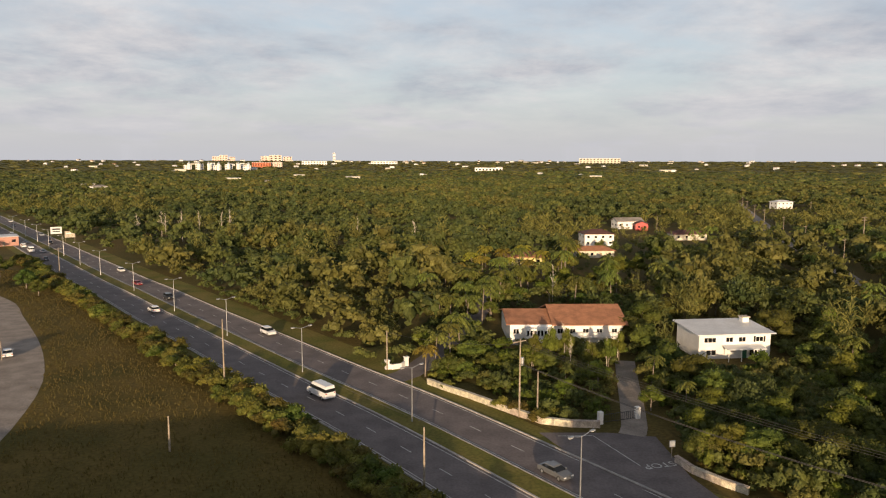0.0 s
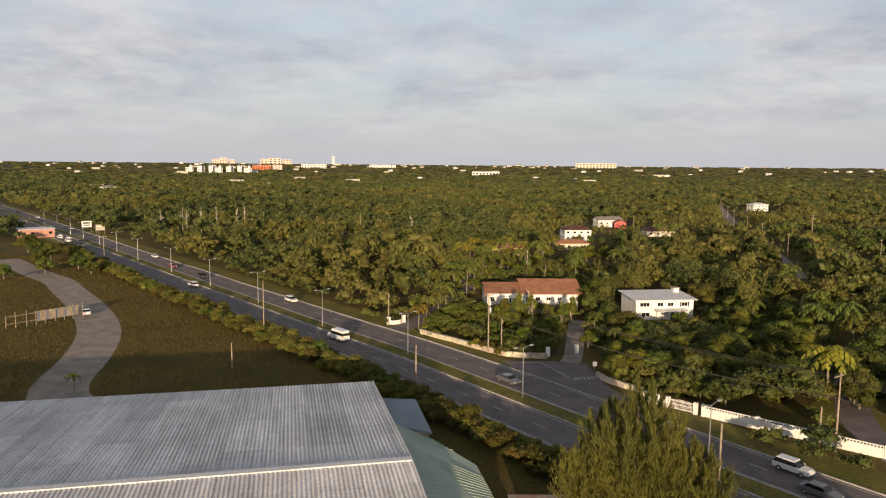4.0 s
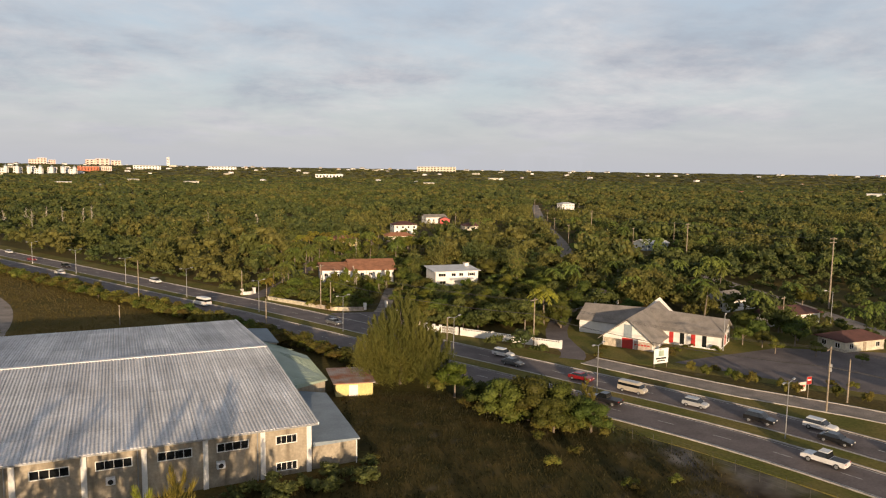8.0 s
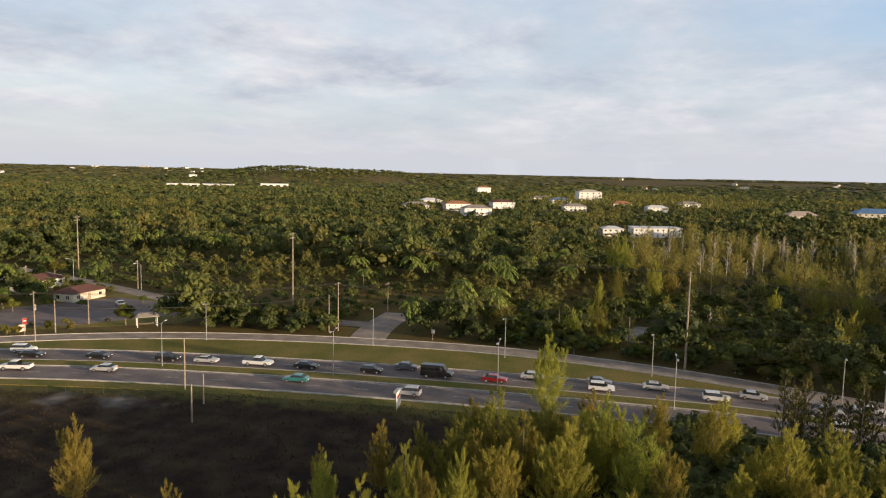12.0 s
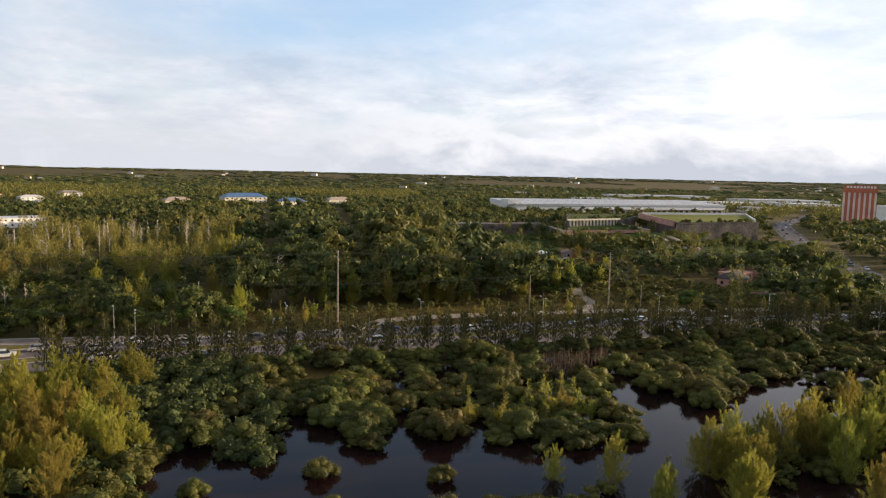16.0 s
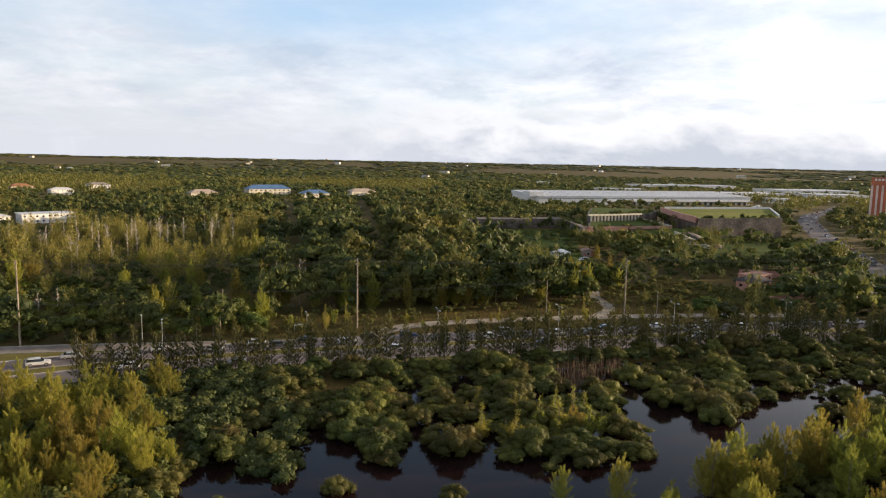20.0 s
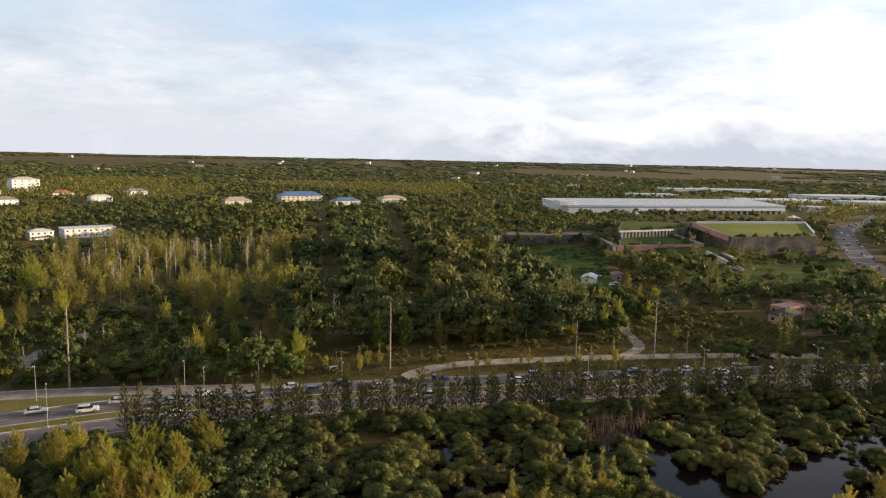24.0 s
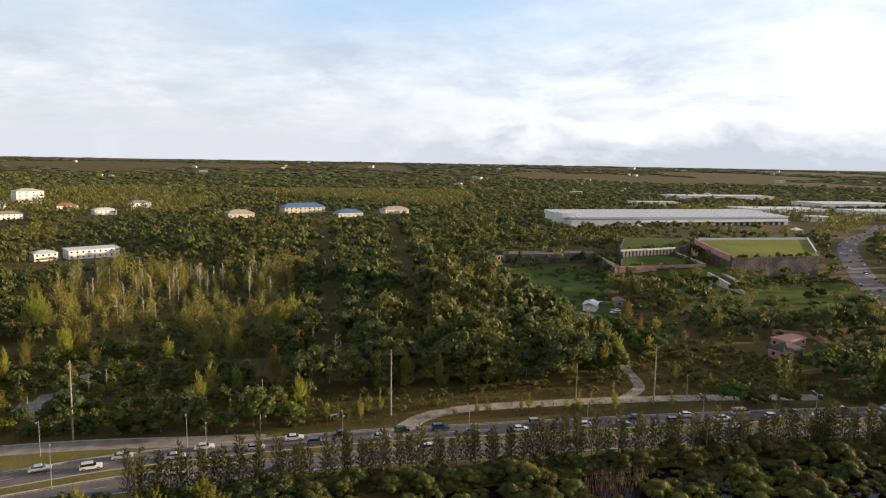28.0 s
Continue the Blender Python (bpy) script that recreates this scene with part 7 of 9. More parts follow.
def car(kind, colour, m, far=False):
    key = (kind, colour, far)
    label = f"{colour} {NAMES[kind]} on the asphalt road"
    if key in made_cars:
        return copy_thing(made_cars[key], m)
    S, paint = SHAPES[kind], CAR[colour]
    name = {"pickup": "pickup_truck", "minibus": "minibus", "van": "van"}.get(kind, "car")
    t = thing(name, m, label, name.replace("_", " "), "road traffic")
    w = S["W"] / 2
    bm = bmesh.new()
    loops = []
    for y, k in ((-w, 0.93), (-w * 0.96, 1.0), (w * 0.96, 1.0), (w, 0.93)):
        loops.append([bm.verts.new((x * (0.985 if abs(y) == w else 1), y, .36 + (z - .36) * k)) for x, z in S["body"]])
    for a, b in zip(loops, loops[1:]):
        for i in range(len(a)):
            j = (i + 1) % len(a)
            bm.faces.new((a[i], a[j], b[j], b[i]))
    bm.faces.new(loops[0][::-1]), bm.faces.new(loops[-1])
    part("body", bm, paint, t)
    (b0, b1, bz), (t0, t1, tz) = S["base"], S["top"]
    wb, wt = w * 0.93, w * 0.76
    zm = tz - {"van": 0.36, "minibus": 0.5}.get(kind, 0.1)
    f = (zm - bz) / (tz - bz)
    def ring(x0, x1, hw, z, bm):
        return [bm.verts.new(v) for v in ((x0, -hw, z), (x1, -hw, z), (x1, hw, z), (x0, hw, z))]
    for nm, zz0, zz1, mt in (("window_band", bz, zm, M["glass"]), ("roof", zm, tz, paint)):
        bm = bmesh.new()
        rr = []
        for z in (zz0, zz1):
            u = (z - bz) / (tz - bz)
            g = 0.015 if nm == "roof" else 0.0
            rr.append(ring(b0 + (t0 - b0) * u - g, b1 + (t1 - b1) * u + g, wb + (wt - wb) * u + g, z, bm))
        for i in range(4):
            j = (i + 1) % 4
            bm.faces.new((rr[0][i], rr[0][j], rr[1][j], rr[1][i]))
        bm.faces.new(rr[0][::-1]), bm.faces.new(rr[1])
        part(nm, bm, mt, t)
    if kind == "pickup":
        part("bed", box(-2.72, -0.85, -w * 0.84, w * 0.84, 0.9, 1.135), M["dark"], t, "open load bed")
    r_w = S["wheel"]
    for x in (-S["L"] * 0.31, S["L"] * 0.31):
        for sy in (-1, 1):
            ty = part("wheel", tube((x, sy * (w - 0.2), r_w), (x, sy * (w + 0.02), r_w), r_w, r_w, 14), M["rubber"], t)
            far or part("rim", tube((x, sy * (w + 0.02), r_w), (x, sy * (w + 0.035), r_w), r_w * 0.62, r_w * 0.55, 10), M["metal"], ty)
    nose, tail = S["body"][-2], S["body"][1]
    for sy in () if far else (-1, 1):
        part("headlight", box(nose[0] - 0.12, nose[0] + 0.025, sy * w * 0.7 - 0.2, sy * w * 0.7 + 0.2, nose[1] - 0.1, nose[1] + 0.03), M["lamp"], t)
        part("tail_light", box(tail[0] - 0.025, tail[0] + 0.06, sy * w * 0.8 - 0.14, sy * w * 0.8 + 0.14, tail[1] - 0.18, tail[1] - 0.02), M["tail"], t)
        part("mirror", box(b1 - 0.25, b1 - 0.1, sy * (w + 0.1) - 0.09, sy * (w + 0.1) + 0.09, bz - 0.02, bz + 0.14), paint, t)
    part("number_plate", box(tail[0] - 0.02, tail[0] - 0.0, -0.26, 0.26, 0.5, 0.62), M["white"], t)
    made_cars[key] = t
    return t


def on_road(line, x, y, lane, kind, colour, flip=False, far=False):
    i = int(np.argmin(np.hypot(line[:, 0] - x, line[:, 1] - y)))
    nn, dd = normals(line)
    p = np.array((x, y))
    p = p - nn[i] * ((p - line[i]) @ nn[i] - lane)
    a = math.degrees(math.atan2(dd[i][1], dd[i][0])) + (180 if flip else 0)
    car(kind, colour, pose(p[0], p[1], 0.055, 0, 0, a), far)


for x, y, lane, kind, colour in (
        (-75.6, 180.6, -4.4, "suv", "white"), (-42.6, 154.6, 8.0, "suv", "white"), (-78, 198.2, 4.2, "suv", "black"), (-117.5, 246.4, 7.9, "hatch", "white"),
        (-97.1, 221.3, 4.3, "sedan", "red"), (14.7, 84.8, 4.2, "sedan", "grey"), (-23.6, 111.5, -4.3, "minibus", "white"), (-174, 300, -4.3, "sedan", "silver"),
        (-150, 283, -8.0, "sedan", "grey"), (-181, 301, -8.0, "minibus", "white"), (-192, 318, -8.0, "van", "white"), (-203, 334, -4.3, "sedan", "silver"), (-190, 330, 4.3, "hatch", "black"), (-215, 368, 8.0, "sedan", "silver"), (-228, 372, -4.2, "suv", "white"), (-250, 405, -8, "van", "white"),
        (-262, 418, 4.3, "sedan", "grey"), (-283, 450, 8, "sedan", "white"), (-300, 470, -4, "pickup", "silver"), (-320, 492, 4.2, "suv", "black"), (-345, 520, -8, "minibus", "white"),
        (46.4, 47.9, 8.2, "suv", "white"), (46.0, 41.1, 4.2, "sedan", "grey"), (55.3, 29.1, 4.5, "sedan", "red"), (61.5, 20.8, 4.3, "van", "beige"), (66.4, 10.5, 4.3, "hatch", "silver"),
        (72.4, 2.2, 4.2, "suv", "black"), (77.2, -7.4, 4.2, "sedan", "black"), (70.2, -13.4, -5.0, "pickup", "white"), (51.2, 14.0, -4.4, "pickup", "black"),
        (79.8, -2.0, 8.0, "suv", "white"), (82.5, -19.5, 4.2, "sedan", "black"), (88.6, -32.0, 4.3, "suv", "black"), (91.0, -39.5, 4.4, "sedan", "silver"), (95.5, -49.1, 4.3, "pickup", "white"),
        (98.7, -58.3, 4.3, "sedan", "black"), (103.1, -70.5, 4.3, "hatch", "black"), (109.9, -74.8, 8.1, "sedan", "grey"), (106.9, -82.6, 4.3, "minibus", "black"), (109.5, -93.2, 4.3, "sedan", "red"),
        (116.3, -98.5, 8.1, "sedan", "silver"), (118.7, -110.4, 8.0, "sedan", "grey"), (114.0, -112.0, 4.3, "suv", "white"), (120.9, -120.2, 8.0, "sedan", "silver"),
        (117.9, -131.0, 4.3, "suv", "white"), (121.9, -136.6, 8.0, "sedan", "silver"), (120.5, -148, 4.3, "sedan", "silver"), (126, -154, 8.0, "sedan", "white"), (121.8, -166, 4.3, "hatch", "silver"),
        (128.3, -175, 8.1, "sedan", "white"), (123.6, -180, 4.2, "suv", "grey"), (128, -187, 8.1, "sedan", "black"), (123.5, -196, 4.3, "sedan", "silver"), (126.8, -202, 8, "hatch", "black"),
        (126.5, -212, 8.0, "suv", "blue"), (121.8, -219, 4.2, "sedan", "grey"), (122.7, -232, 4.2, "sedan", "white"), (125.5, -238, 8.1, "suv", "silver"), (120.7, -250, 4.2, "suv", "white"),
        (120.1, -260, 4.3, "sedan", "grey"), (122.6, -266, 8, "sedan", "black"), (118.0, -275, 4.2, "suv", "black"), (121.2, -281, 8.1, "sedan", "white"), (117.4, -289, 4.2, "suv", "white"),
        (120, -297, 8.0, "van", "silver"), (115, -304, 4.2, "suv", "white"), (118, -312, 8.1, "sedan", "black"), (112.5, -318, 4.2, "sedan", "white"), (115, -328, 8, "sedan", "grey"), (110, -334, 4.2, "suv", "silver"),
        (112, -342, 8, "sedan", "white"), (107, -352, 4.2, "van", "white"), (109, -360, 8, "sedan", "red")):
    on_road(C, x, y, lane, kind, colour, flip=lane < 0)
for x, y, lane, kind, colour in ((72.6, -29.7, -4.4, "sedan", "silver"), (91.4, -61.8, -4.4, "sedan", "teal"), (93.5, -83.5, -7.8, "suv", "silver"), (113.1, -148.8, -4.4, "hatch", "white"),
                                 (106, -170, -8, "sedan", "grey"), (113, -205, -4.3, "suv", "white"), (107, -242, -4.3, "sedan", "black"), (101, -285, -4.3, "van", "silver")):
    on_road(C, x, y, lane, kind, colour, flip=True)
on_road(LOOP, -88, 138.5, 1.5, "sedan", "white")
r_ = np.random.default_rng(9)
fr_cum = np.concatenate([[0], np.cumsum(np.hypot(*np.diff(FAR_ROAD, axis=0).T))])
for i in range(46):
    p_ = along(fr_cum, FAR_ROAD, 100 + 14 * i + r_.uniform(-4, 4))
    lane = (2.2, 5.8, -2.2, -5.8)[int(r_.integers(0, 4))]
    on_road(FAR_ROAD, p_[0], p_[1], lane, ("sedan", "suv", "hatch")[int(r_.integers(0, 3))], ("white", "silver", "black", "grey", "red")[int(r_.integers(0, 5))], flip=lane < 0, far=True)
for x, y, a, k, c in ((250, -330, 30, "sedan", "silver"), (245, -327, 70, "suv", "white"), (241, -334, 10, "sedan", "grey"), (259, -345, 100, "pickup", "white"), (266, -330, 45, "hatch", "grey"), (126, 25, 60, "sedan", "white")):
    car(k, c, pose(x, y, 0.06, 0, 0, a))


# ---- street furniture ----
def street_lamp(double):
    t = thing("street_lamp", Matrix(), "tall grey street lamp with two arms on the median" if double else "grey street lamp with a single arm beside the slip road", "street lamp", "street lamps")
    part("base", tube((0, 0, -0.2), (0, 0, 0.5), 0.14, 0.12), M["metal"], t)
    part("pole", tube((0, 0, 0.5), (0, 0, 8.4), 0.10, 0.055), M["metal"], t)
    for sg in ((-1, 1) if double else (1,)):
        arm = part("arm", tube((0, 0, 8.3), (0, sg * 1.5, 8.65), 0.045, 0.035, 6), M["metal"], t)
        hd = part("lamp_head", box(-0.16, 0.16, min(sg * 1.4, sg * 2.15), max(sg * 1.4, sg * 2.15), 8.58, 8.75, bevel=0.04), M["metal"], arm)
        part("lens", box(-0.12, 0.12, min(sg * 1.5, sg * 2.1), max(sg * 1.5, sg * 2.1), 8.54, 8.58), M["lamp"], arm)
    return t


lamp2, lamp1 = street_lamp(True), street_lamp(False)
MED = [(-240, 393), (-218, 367), (-197, 341), (-177, 315), (-157, 290), (-137.5, 265), (-117.8, 240.1), (-93.4, 210.4), (-70.2, 181.4), (-48.4, 155), (-26.1, 127.7), (-4.6, 102.5),
       (15.6, 76), (36, 48.6), (55.6, 22.2), (73.5, -3.3), (87.6, -33.4), (99.2, -65), (107, -95), (111.9, -124.7), (117.6, -155), (119, -186), (117, -217), (114.6, -248), (111.8, -280), (107.5, -312), (101, -345)]
for k_, (x, y) in enumerate(MED):
    i = int(np.argmin(np.hypot(C[:, 0] - x, C[:, 1] - y)))
    a = math.degrees(math.atan2(dirC[i][1], dirC[i][0]))
    m = pose(C[i][0] if np.hypot(*(C[i] - (x, y))) > 4 else x, C[i][1] if np.hypot(*(C[i] - (x, y))) > 4 else y, 0.15, 0, 0, a)
    if k_ == 0:
        lamp2.matrix_basis = m
    else:
        copy_thing(lamp2, m)
for k_, (x, y, a) in enumerate(((107.9, -24.7, 120), (123.1, -58.9, 110), (128.3, -88.1, 95), (129.6, -118, 90), (127.8, -150, 90), (96, 45, 150), (142, 66, 60), (146, 40, 60))):
    m = pose(x, y, 0, 0, 0, a)
    if k_ == 0:
        lamp1.matrix_basis = m
    else:
        copy_thing(lamp1, m)


def utility_pole(h, arms, r=0.15, drum=False, label="weathered timber utility pole with crossarms", mat=None):
    t = thing("utility_pole", Matrix(), label, "utility pole", "utility poles")
    part("pole", tube((0, 0, -0.3), (0, 0, h), r * 1.25, r * 0.75, 9), mat or M["timber"], t)
    for i in range(arms):
        z = h - 0.5 - 1.1 * i
        ar = part("crossarm", box(-1.3, 1.3, 0.1, 0.24, z - 0.08, z + 0.08), M["timber"], t)
        for x in (-1.15, -0.45, 0.45, 1.15):
            part("insulator", tube((x, 0.17, z + 0.08), (x, 0.17, z + 0.3), 0.06, 0.04, 6), M["dark"], ar)
    if drum:
        part("transformer", tube((0.42, 0, h - 4.2), (0.42, 0, h - 3.0), 0.3, 0.3, 10), M["metal"], t)
    return t


POLE_KINDS = {}


def set_pole(x, y, h, arms=1, lean=0.0, rz=0.0, drum=False, r=0.15):
    label = ("very tall timber transmission pole with crossarms" if h > 15 else "short bare timber post" if not arms and h < 9 else
             "timber utility pole with a transformer drum" if drum else "weathered timber utility pole")
    key = (round(h), arms, drum)
    m = pose(x, y, float(height(x, y)), lean, 0, rz)
    if key in POLE_KINDS:
        return copy_thing(POLE_KINDS[key], m)
    t = utility_pole(h, arms, r, drum, label)
    t.matrix_basis = m
    POLE_KINDS[key] = t
    return t


TALL = [(182.5, 305, 16.1), (170.2, 181.1, 17.7), (157.2, 84.1, 21), (147, -18, 21.5), (138.1, -123, 20), (137.4, -201.2, 18.7), (131.6, -277.6, 18.5), (124, -356, 18)]
for x, y, h in TALL:
    set_pole(x, y, h, 2, 0, 5, r=0.2)
MID = [(-126, 229.5, 11, 1, False), (-37.3, 117, 12.6, 0, False), (11.8, 104.9, 12.4, 1, True), (14.4, 103.6, 7.6, 0, False), (-2.2, 81.0, 8.5, 0, False), (30.9, 32.8, 12, 0, False), (55.6, 54.8, 10.9, 1, False), (53.8, 55.6, 6, 0, False),
       (88.5, 5.9, 11, 1, True), (95.7, 9.4, 7.5, 0, False), (105.6, 11.1, 7, 0, False), (153.2, -44.8, 9.2, 1, False), (131.2, -44.0, 12, 1, False), (129.4, -42.6, 9, 0, False), (143.4, -167.7, 10.8, 0, False),
       (139.5, -256.8, 11, 0, False), (134, -167, 6.5, 0, False), (157, -108, 6.5, 0, False), (133.8, -290, 8.5, 0, False), (-10.5, 129.6, 7.5, 0, False), (-36.9, 91.5, 5, 0, False), (68.2, -61, 6, 0, False),
       (75.5, -56.1, 4.6, 0, False), (79.4, -47.9, 9, 0, False), (103.9, -141, 9.5, 0, False), (147.5, 43.2, 9, 1, False), (121, 58, 9, 1, False), (176, 240, 11, 1, False), (150, 262, 11, 1, False), (164, 318, 11, 1, False), (180, 372, 11, 1, False),
       (196, 430, 11, 1, False), (212, 480, 11, 1, False), (228, 530, 11, 1, False), (250, 590, 11, 1, False), (120, 395, 9, 0, False), (250, 480, 13, 1, False), (205, 250, 13, 1, False), (98.5, -370, 9, 0, False)]
for x, y, h, arms, drum in MID:
    set_pole(x, y, h, arms, 0, 35 if y > 0 else 5, drum, 0.13)


def cables(pts, n_wires, label, spread=0.9, sag=0.9, r=0.02):
    t = thing("power_line", pose(0, 0, 0), label, "cable")
    for a, b in zip(pts, pts[1:]):
        d = Vector((b[0] - a[0], b[1] - a[1], 0)).normalized()
        nn = Vector((-d.y, d.x, 0))
        for k in range(n_wires):
            o = nn * spread * (k - (n_wires - 1) / 2)
            n_p = 9
            P = np.array([Vector(a).lerp(Vector(b), i / (n_p - 1)) + o - Vector((0, 0, 4 * sag * (i / (n_p - 1)) * (1 - i / (n_p - 1)))) for i in range(n_p)])
            ring = np.array([(nn.x * r * math.cos(q), nn.y * r * math.cos(q), r * math.sin(q)) for q in (0, 1.5708, 3.1416, 4.7124)])
            i_ = np.arange(n_p - 1)[:, None] * 4
            j_ = np.arange(4)[None]
            quads = np.stack([i_ + j_, i_ + (j_ + 1) % 4, i_ + 4 + (j_ + 1) % 4, i_ + 4 + j_], -1).reshape(-1, 4)
            bm = raw("span", (P[:, None] + ring[None]).reshape(-1, 3), quads)
            part("span", bm, M["wire"], t)
    return t


cables([(x, y, h - 0.3) for x, y, h in TALL], 3, "high power cables between tall timber poles", 0.9, 1.4)
cables([(-37.3, 117, 12.2), (-2.2, 81, 8.2)], 1, "sagging cable between roadside posts")
cables([(11.8, 104.9, 11.8), (55.6, 54.8, 10.4), (88.5, 5.9, 10.6), (131.2, -44, 11.6), (139.5, -123, 9.5), (143.4, -167.7, 10.4), (139.5, -256.8, 10.6)], 3, "power cables along the far side of the road", 0.8, 1.2)
cables([(11.8, 104.9, 8.5), (55.6, 54.8, 7.4), (88.5, 5.9, 7.6), (131.2, -44, 8.6)], 2, "telephone cables along the far side of the road", 0.3, 1.4, 0.03)
cables([(11.8, 104.9, 11.6), (-10.5, 129.6, 7.3)], 1, "service cable to a lane")
cables([(131.2, -44, 11.4), (153.2, -44.8, 9)], 2, "cables to the side street")


# ---- signs and small structures ----
def sign(name, x, y, rz, w, h, z, label, mat=None, bars=(), lean=0.0, posts=2):
    t = thing(name, pose(x, y, float(height(x, y)), 0, lean, rz), label, "sign")
    part("board", box(-w / 2, w / 2, -0.06, 0.06, z, z + h, bevel=0.015), mat or M["white"], t)
    part("board_frame", box(-w / 2 - 0.06, w / 2 + 0.06, -0.04, 0.04, z - 0.06, z + h + 0.06), M["metal"], t)
    for i in range(posts):
        px_ = 0 if posts == 1 else -w / 2 + 0.2 + (w - 0.4) * i / (posts - 1)
        part("post", tube((px_, 0.07, -0.3), (px_, 0.07, z + h * 0.9), 0.06), M["timber"], t)
    for bx, bz, bw, bh, bm_ in bars:
        part("lettering_bar", box(bx - bw / 2, bx + bw / 2, -0.075, -0.06, bz - bh / 2, bz + bh / 2), bm_, t)
    return t


sign("church_sign", 75.2, 35, 12, 3.6, 3.0, 0.9, "white church notice board with a dark emblem", bars=((0, 2.9, 1.3, 1.1, M["greenroof"]), (0, 1.9, 2.6, 0.3, M["dark"]), (0, 1.4, 2.0, 0.22, M["dark"])))
sign("roadside_board", 88.9, -85.0, 14, 2.4, 2.6, 0.6, "white roadside board seen nearly edge-on", lean=-8, bars=((0, 2.4, 1.6, 0.4, M["red"]),))
sign("billboard", -193.7, 352, 35, 5, 3.4, 3.0, "pale roadside billboard by the trees", bars=((0, 5.3, 3.8, 0.7, M["dark"]), (0, 4.1, 3.2, 0.5, M["dark"])))
sign("billboard", -180, 339, 35, 4.4, 3, 2.6, "tan roadside billboard by the trees", M["stone"], bars=((0, 4.6, 3.2, 0.6, M["white"]),))
sign("estate_sign", 137, -186, 95, 2.2, 1.4, 0.8, "small white sign board beside the road", bars=((0, 1.5, 1.6, 0.3, M["red"]),))
sign("kiosk_sign", 92, 15.8, 10, 1.8, 1.6, 0.3, "small pale sign on a post by the car park", M["pale_pink"], bars=((0, 1.2, 1.3, 0.3, M["red"]),))
sign("round_sign", 30.4, 89.6, 10, 0.75, 0.75, 1.7, "small road sign at the driveway junction", posts=1)
sign("round_sign", 134.5, -68, 80, 0.8, 0.8, 1.7, "small road sign at the side street", posts=1)
sign("pole_sign", 90.6, 12.6, 10, 1.1, 1.3, 2.6, "square red sign board on a post by the car park", M["red"], bars=((0, 3.35, 0.8, 0.22, M["white"]),), posts=1)
BS = thing("bus_shelter", pose(111.6, -1.8, 0, 0, 0, -35), "open bus shelter with a pale pitched roof", "shelter")
for x in (-2.2, 2.2):
    for y in (-1.3, 1.3):
        part("post", tube((x, y, -0.2), (x, y, 2.4), 0.09), M["white"], BS)
part("roof", gable_roof(-2.2, 2.2, -1.3, 1.3, 2.4, 3.2, 0.5, 1.0), M["shingle"], BS)
part("bench", box(-1.8, 1.8, 0.7, 1.1, 0.4, 0.5), M["timber"], BS)
HB = thing("hoarding", pose(-92, 128.5, 0, 0, 0, 55), "weathered timber hoarding frame with grey panels in dry grass", "hoarding")
for i in range(9):
    part("post", tube((-9 + 2.2 * i, 0.3 * math.sin(i * 2.1), -0.3), (-9 + 2.2 * i, 0.3 * math.sin(i * 2.1), 3.4 + 0.6 * math.sin(i)), 0.09, 0.08), M["timber"], HB)
for i in range(14):
    part("panel", box(-2.2 + 0.7 * i, -1.54 + 0.7 * i, -0.14, -0.09, 0.9, 3.3), M["timber"] if i % 3 else M["metal"], HB)
for z_ in (1.2, 2.9):
    part("rail", box(-9, 8.4, -0.08, 0.02, z_, z_ + 0.12), M["timber"], HB)
# chain-link fence along the rubble
FN = thing("wire_fence", pose(0, 0, 0), "grey chain-link fence beside the road", "fence")
fl = spline([(45, 12), (53, -2), (62, -18), (71, -38), (80, -62), (88, -90)], 3.0)
for i in range(len(fl)):
    part("post", tube((*fl[i], -0.2), (*fl[i], 1.7), 0.024, 0.024, 6), M["wire"], FN)
for z_ in (0.15, 0.7, 1.25, 1.8):
    wb_ = bmesh.new()
    for i in range(len(fl) - 1):
        tube((*fl[i], z_), (*fl[i + 1], z_), 0.008, 0.008, 3, wb_)
    part("wire", wb_, M["wire"], FN)


# ---- trees and bushes placed one by one ----
r_ = np.random.default_rng(21)
# the big casuarina clump beside the shed
for x, y, s, sz in ((22.4, 33.0, 1.15, 1.15), (27.0, 30.0, 0.85, 0.82), (18.2, 33.8, 0.8, 0.76)):
    casu_big.at(x, y, s, sz=sz)
bright.at(30.3, 23.8, 0.95, label="small round-crowned tree beside the road")
for x, y, s in ((35.0, 12.5, 0.98), (39, 11.0, 1.05), (43.5, 8.6, 0.92), (36.5, 16.0, 0.8), (46.5, 4.5, 0.75), (33, 17.5, 0.65), (41, 5.5, 0.75)):
    broad.at(x, y, s, label="spreading green tree at the road's edge")
    hedge_bush.at(x + 0.8, y - 0.6, s * 1.7, label="dense green bush at the road's edge")
    hedge_bush.at(x - 1.6, y + 0.8, s * 1.4, label="dense green bush at the road's edge")
casu.at(47.5, 8.8, 0.6, label="young casuarina at the road's edge")
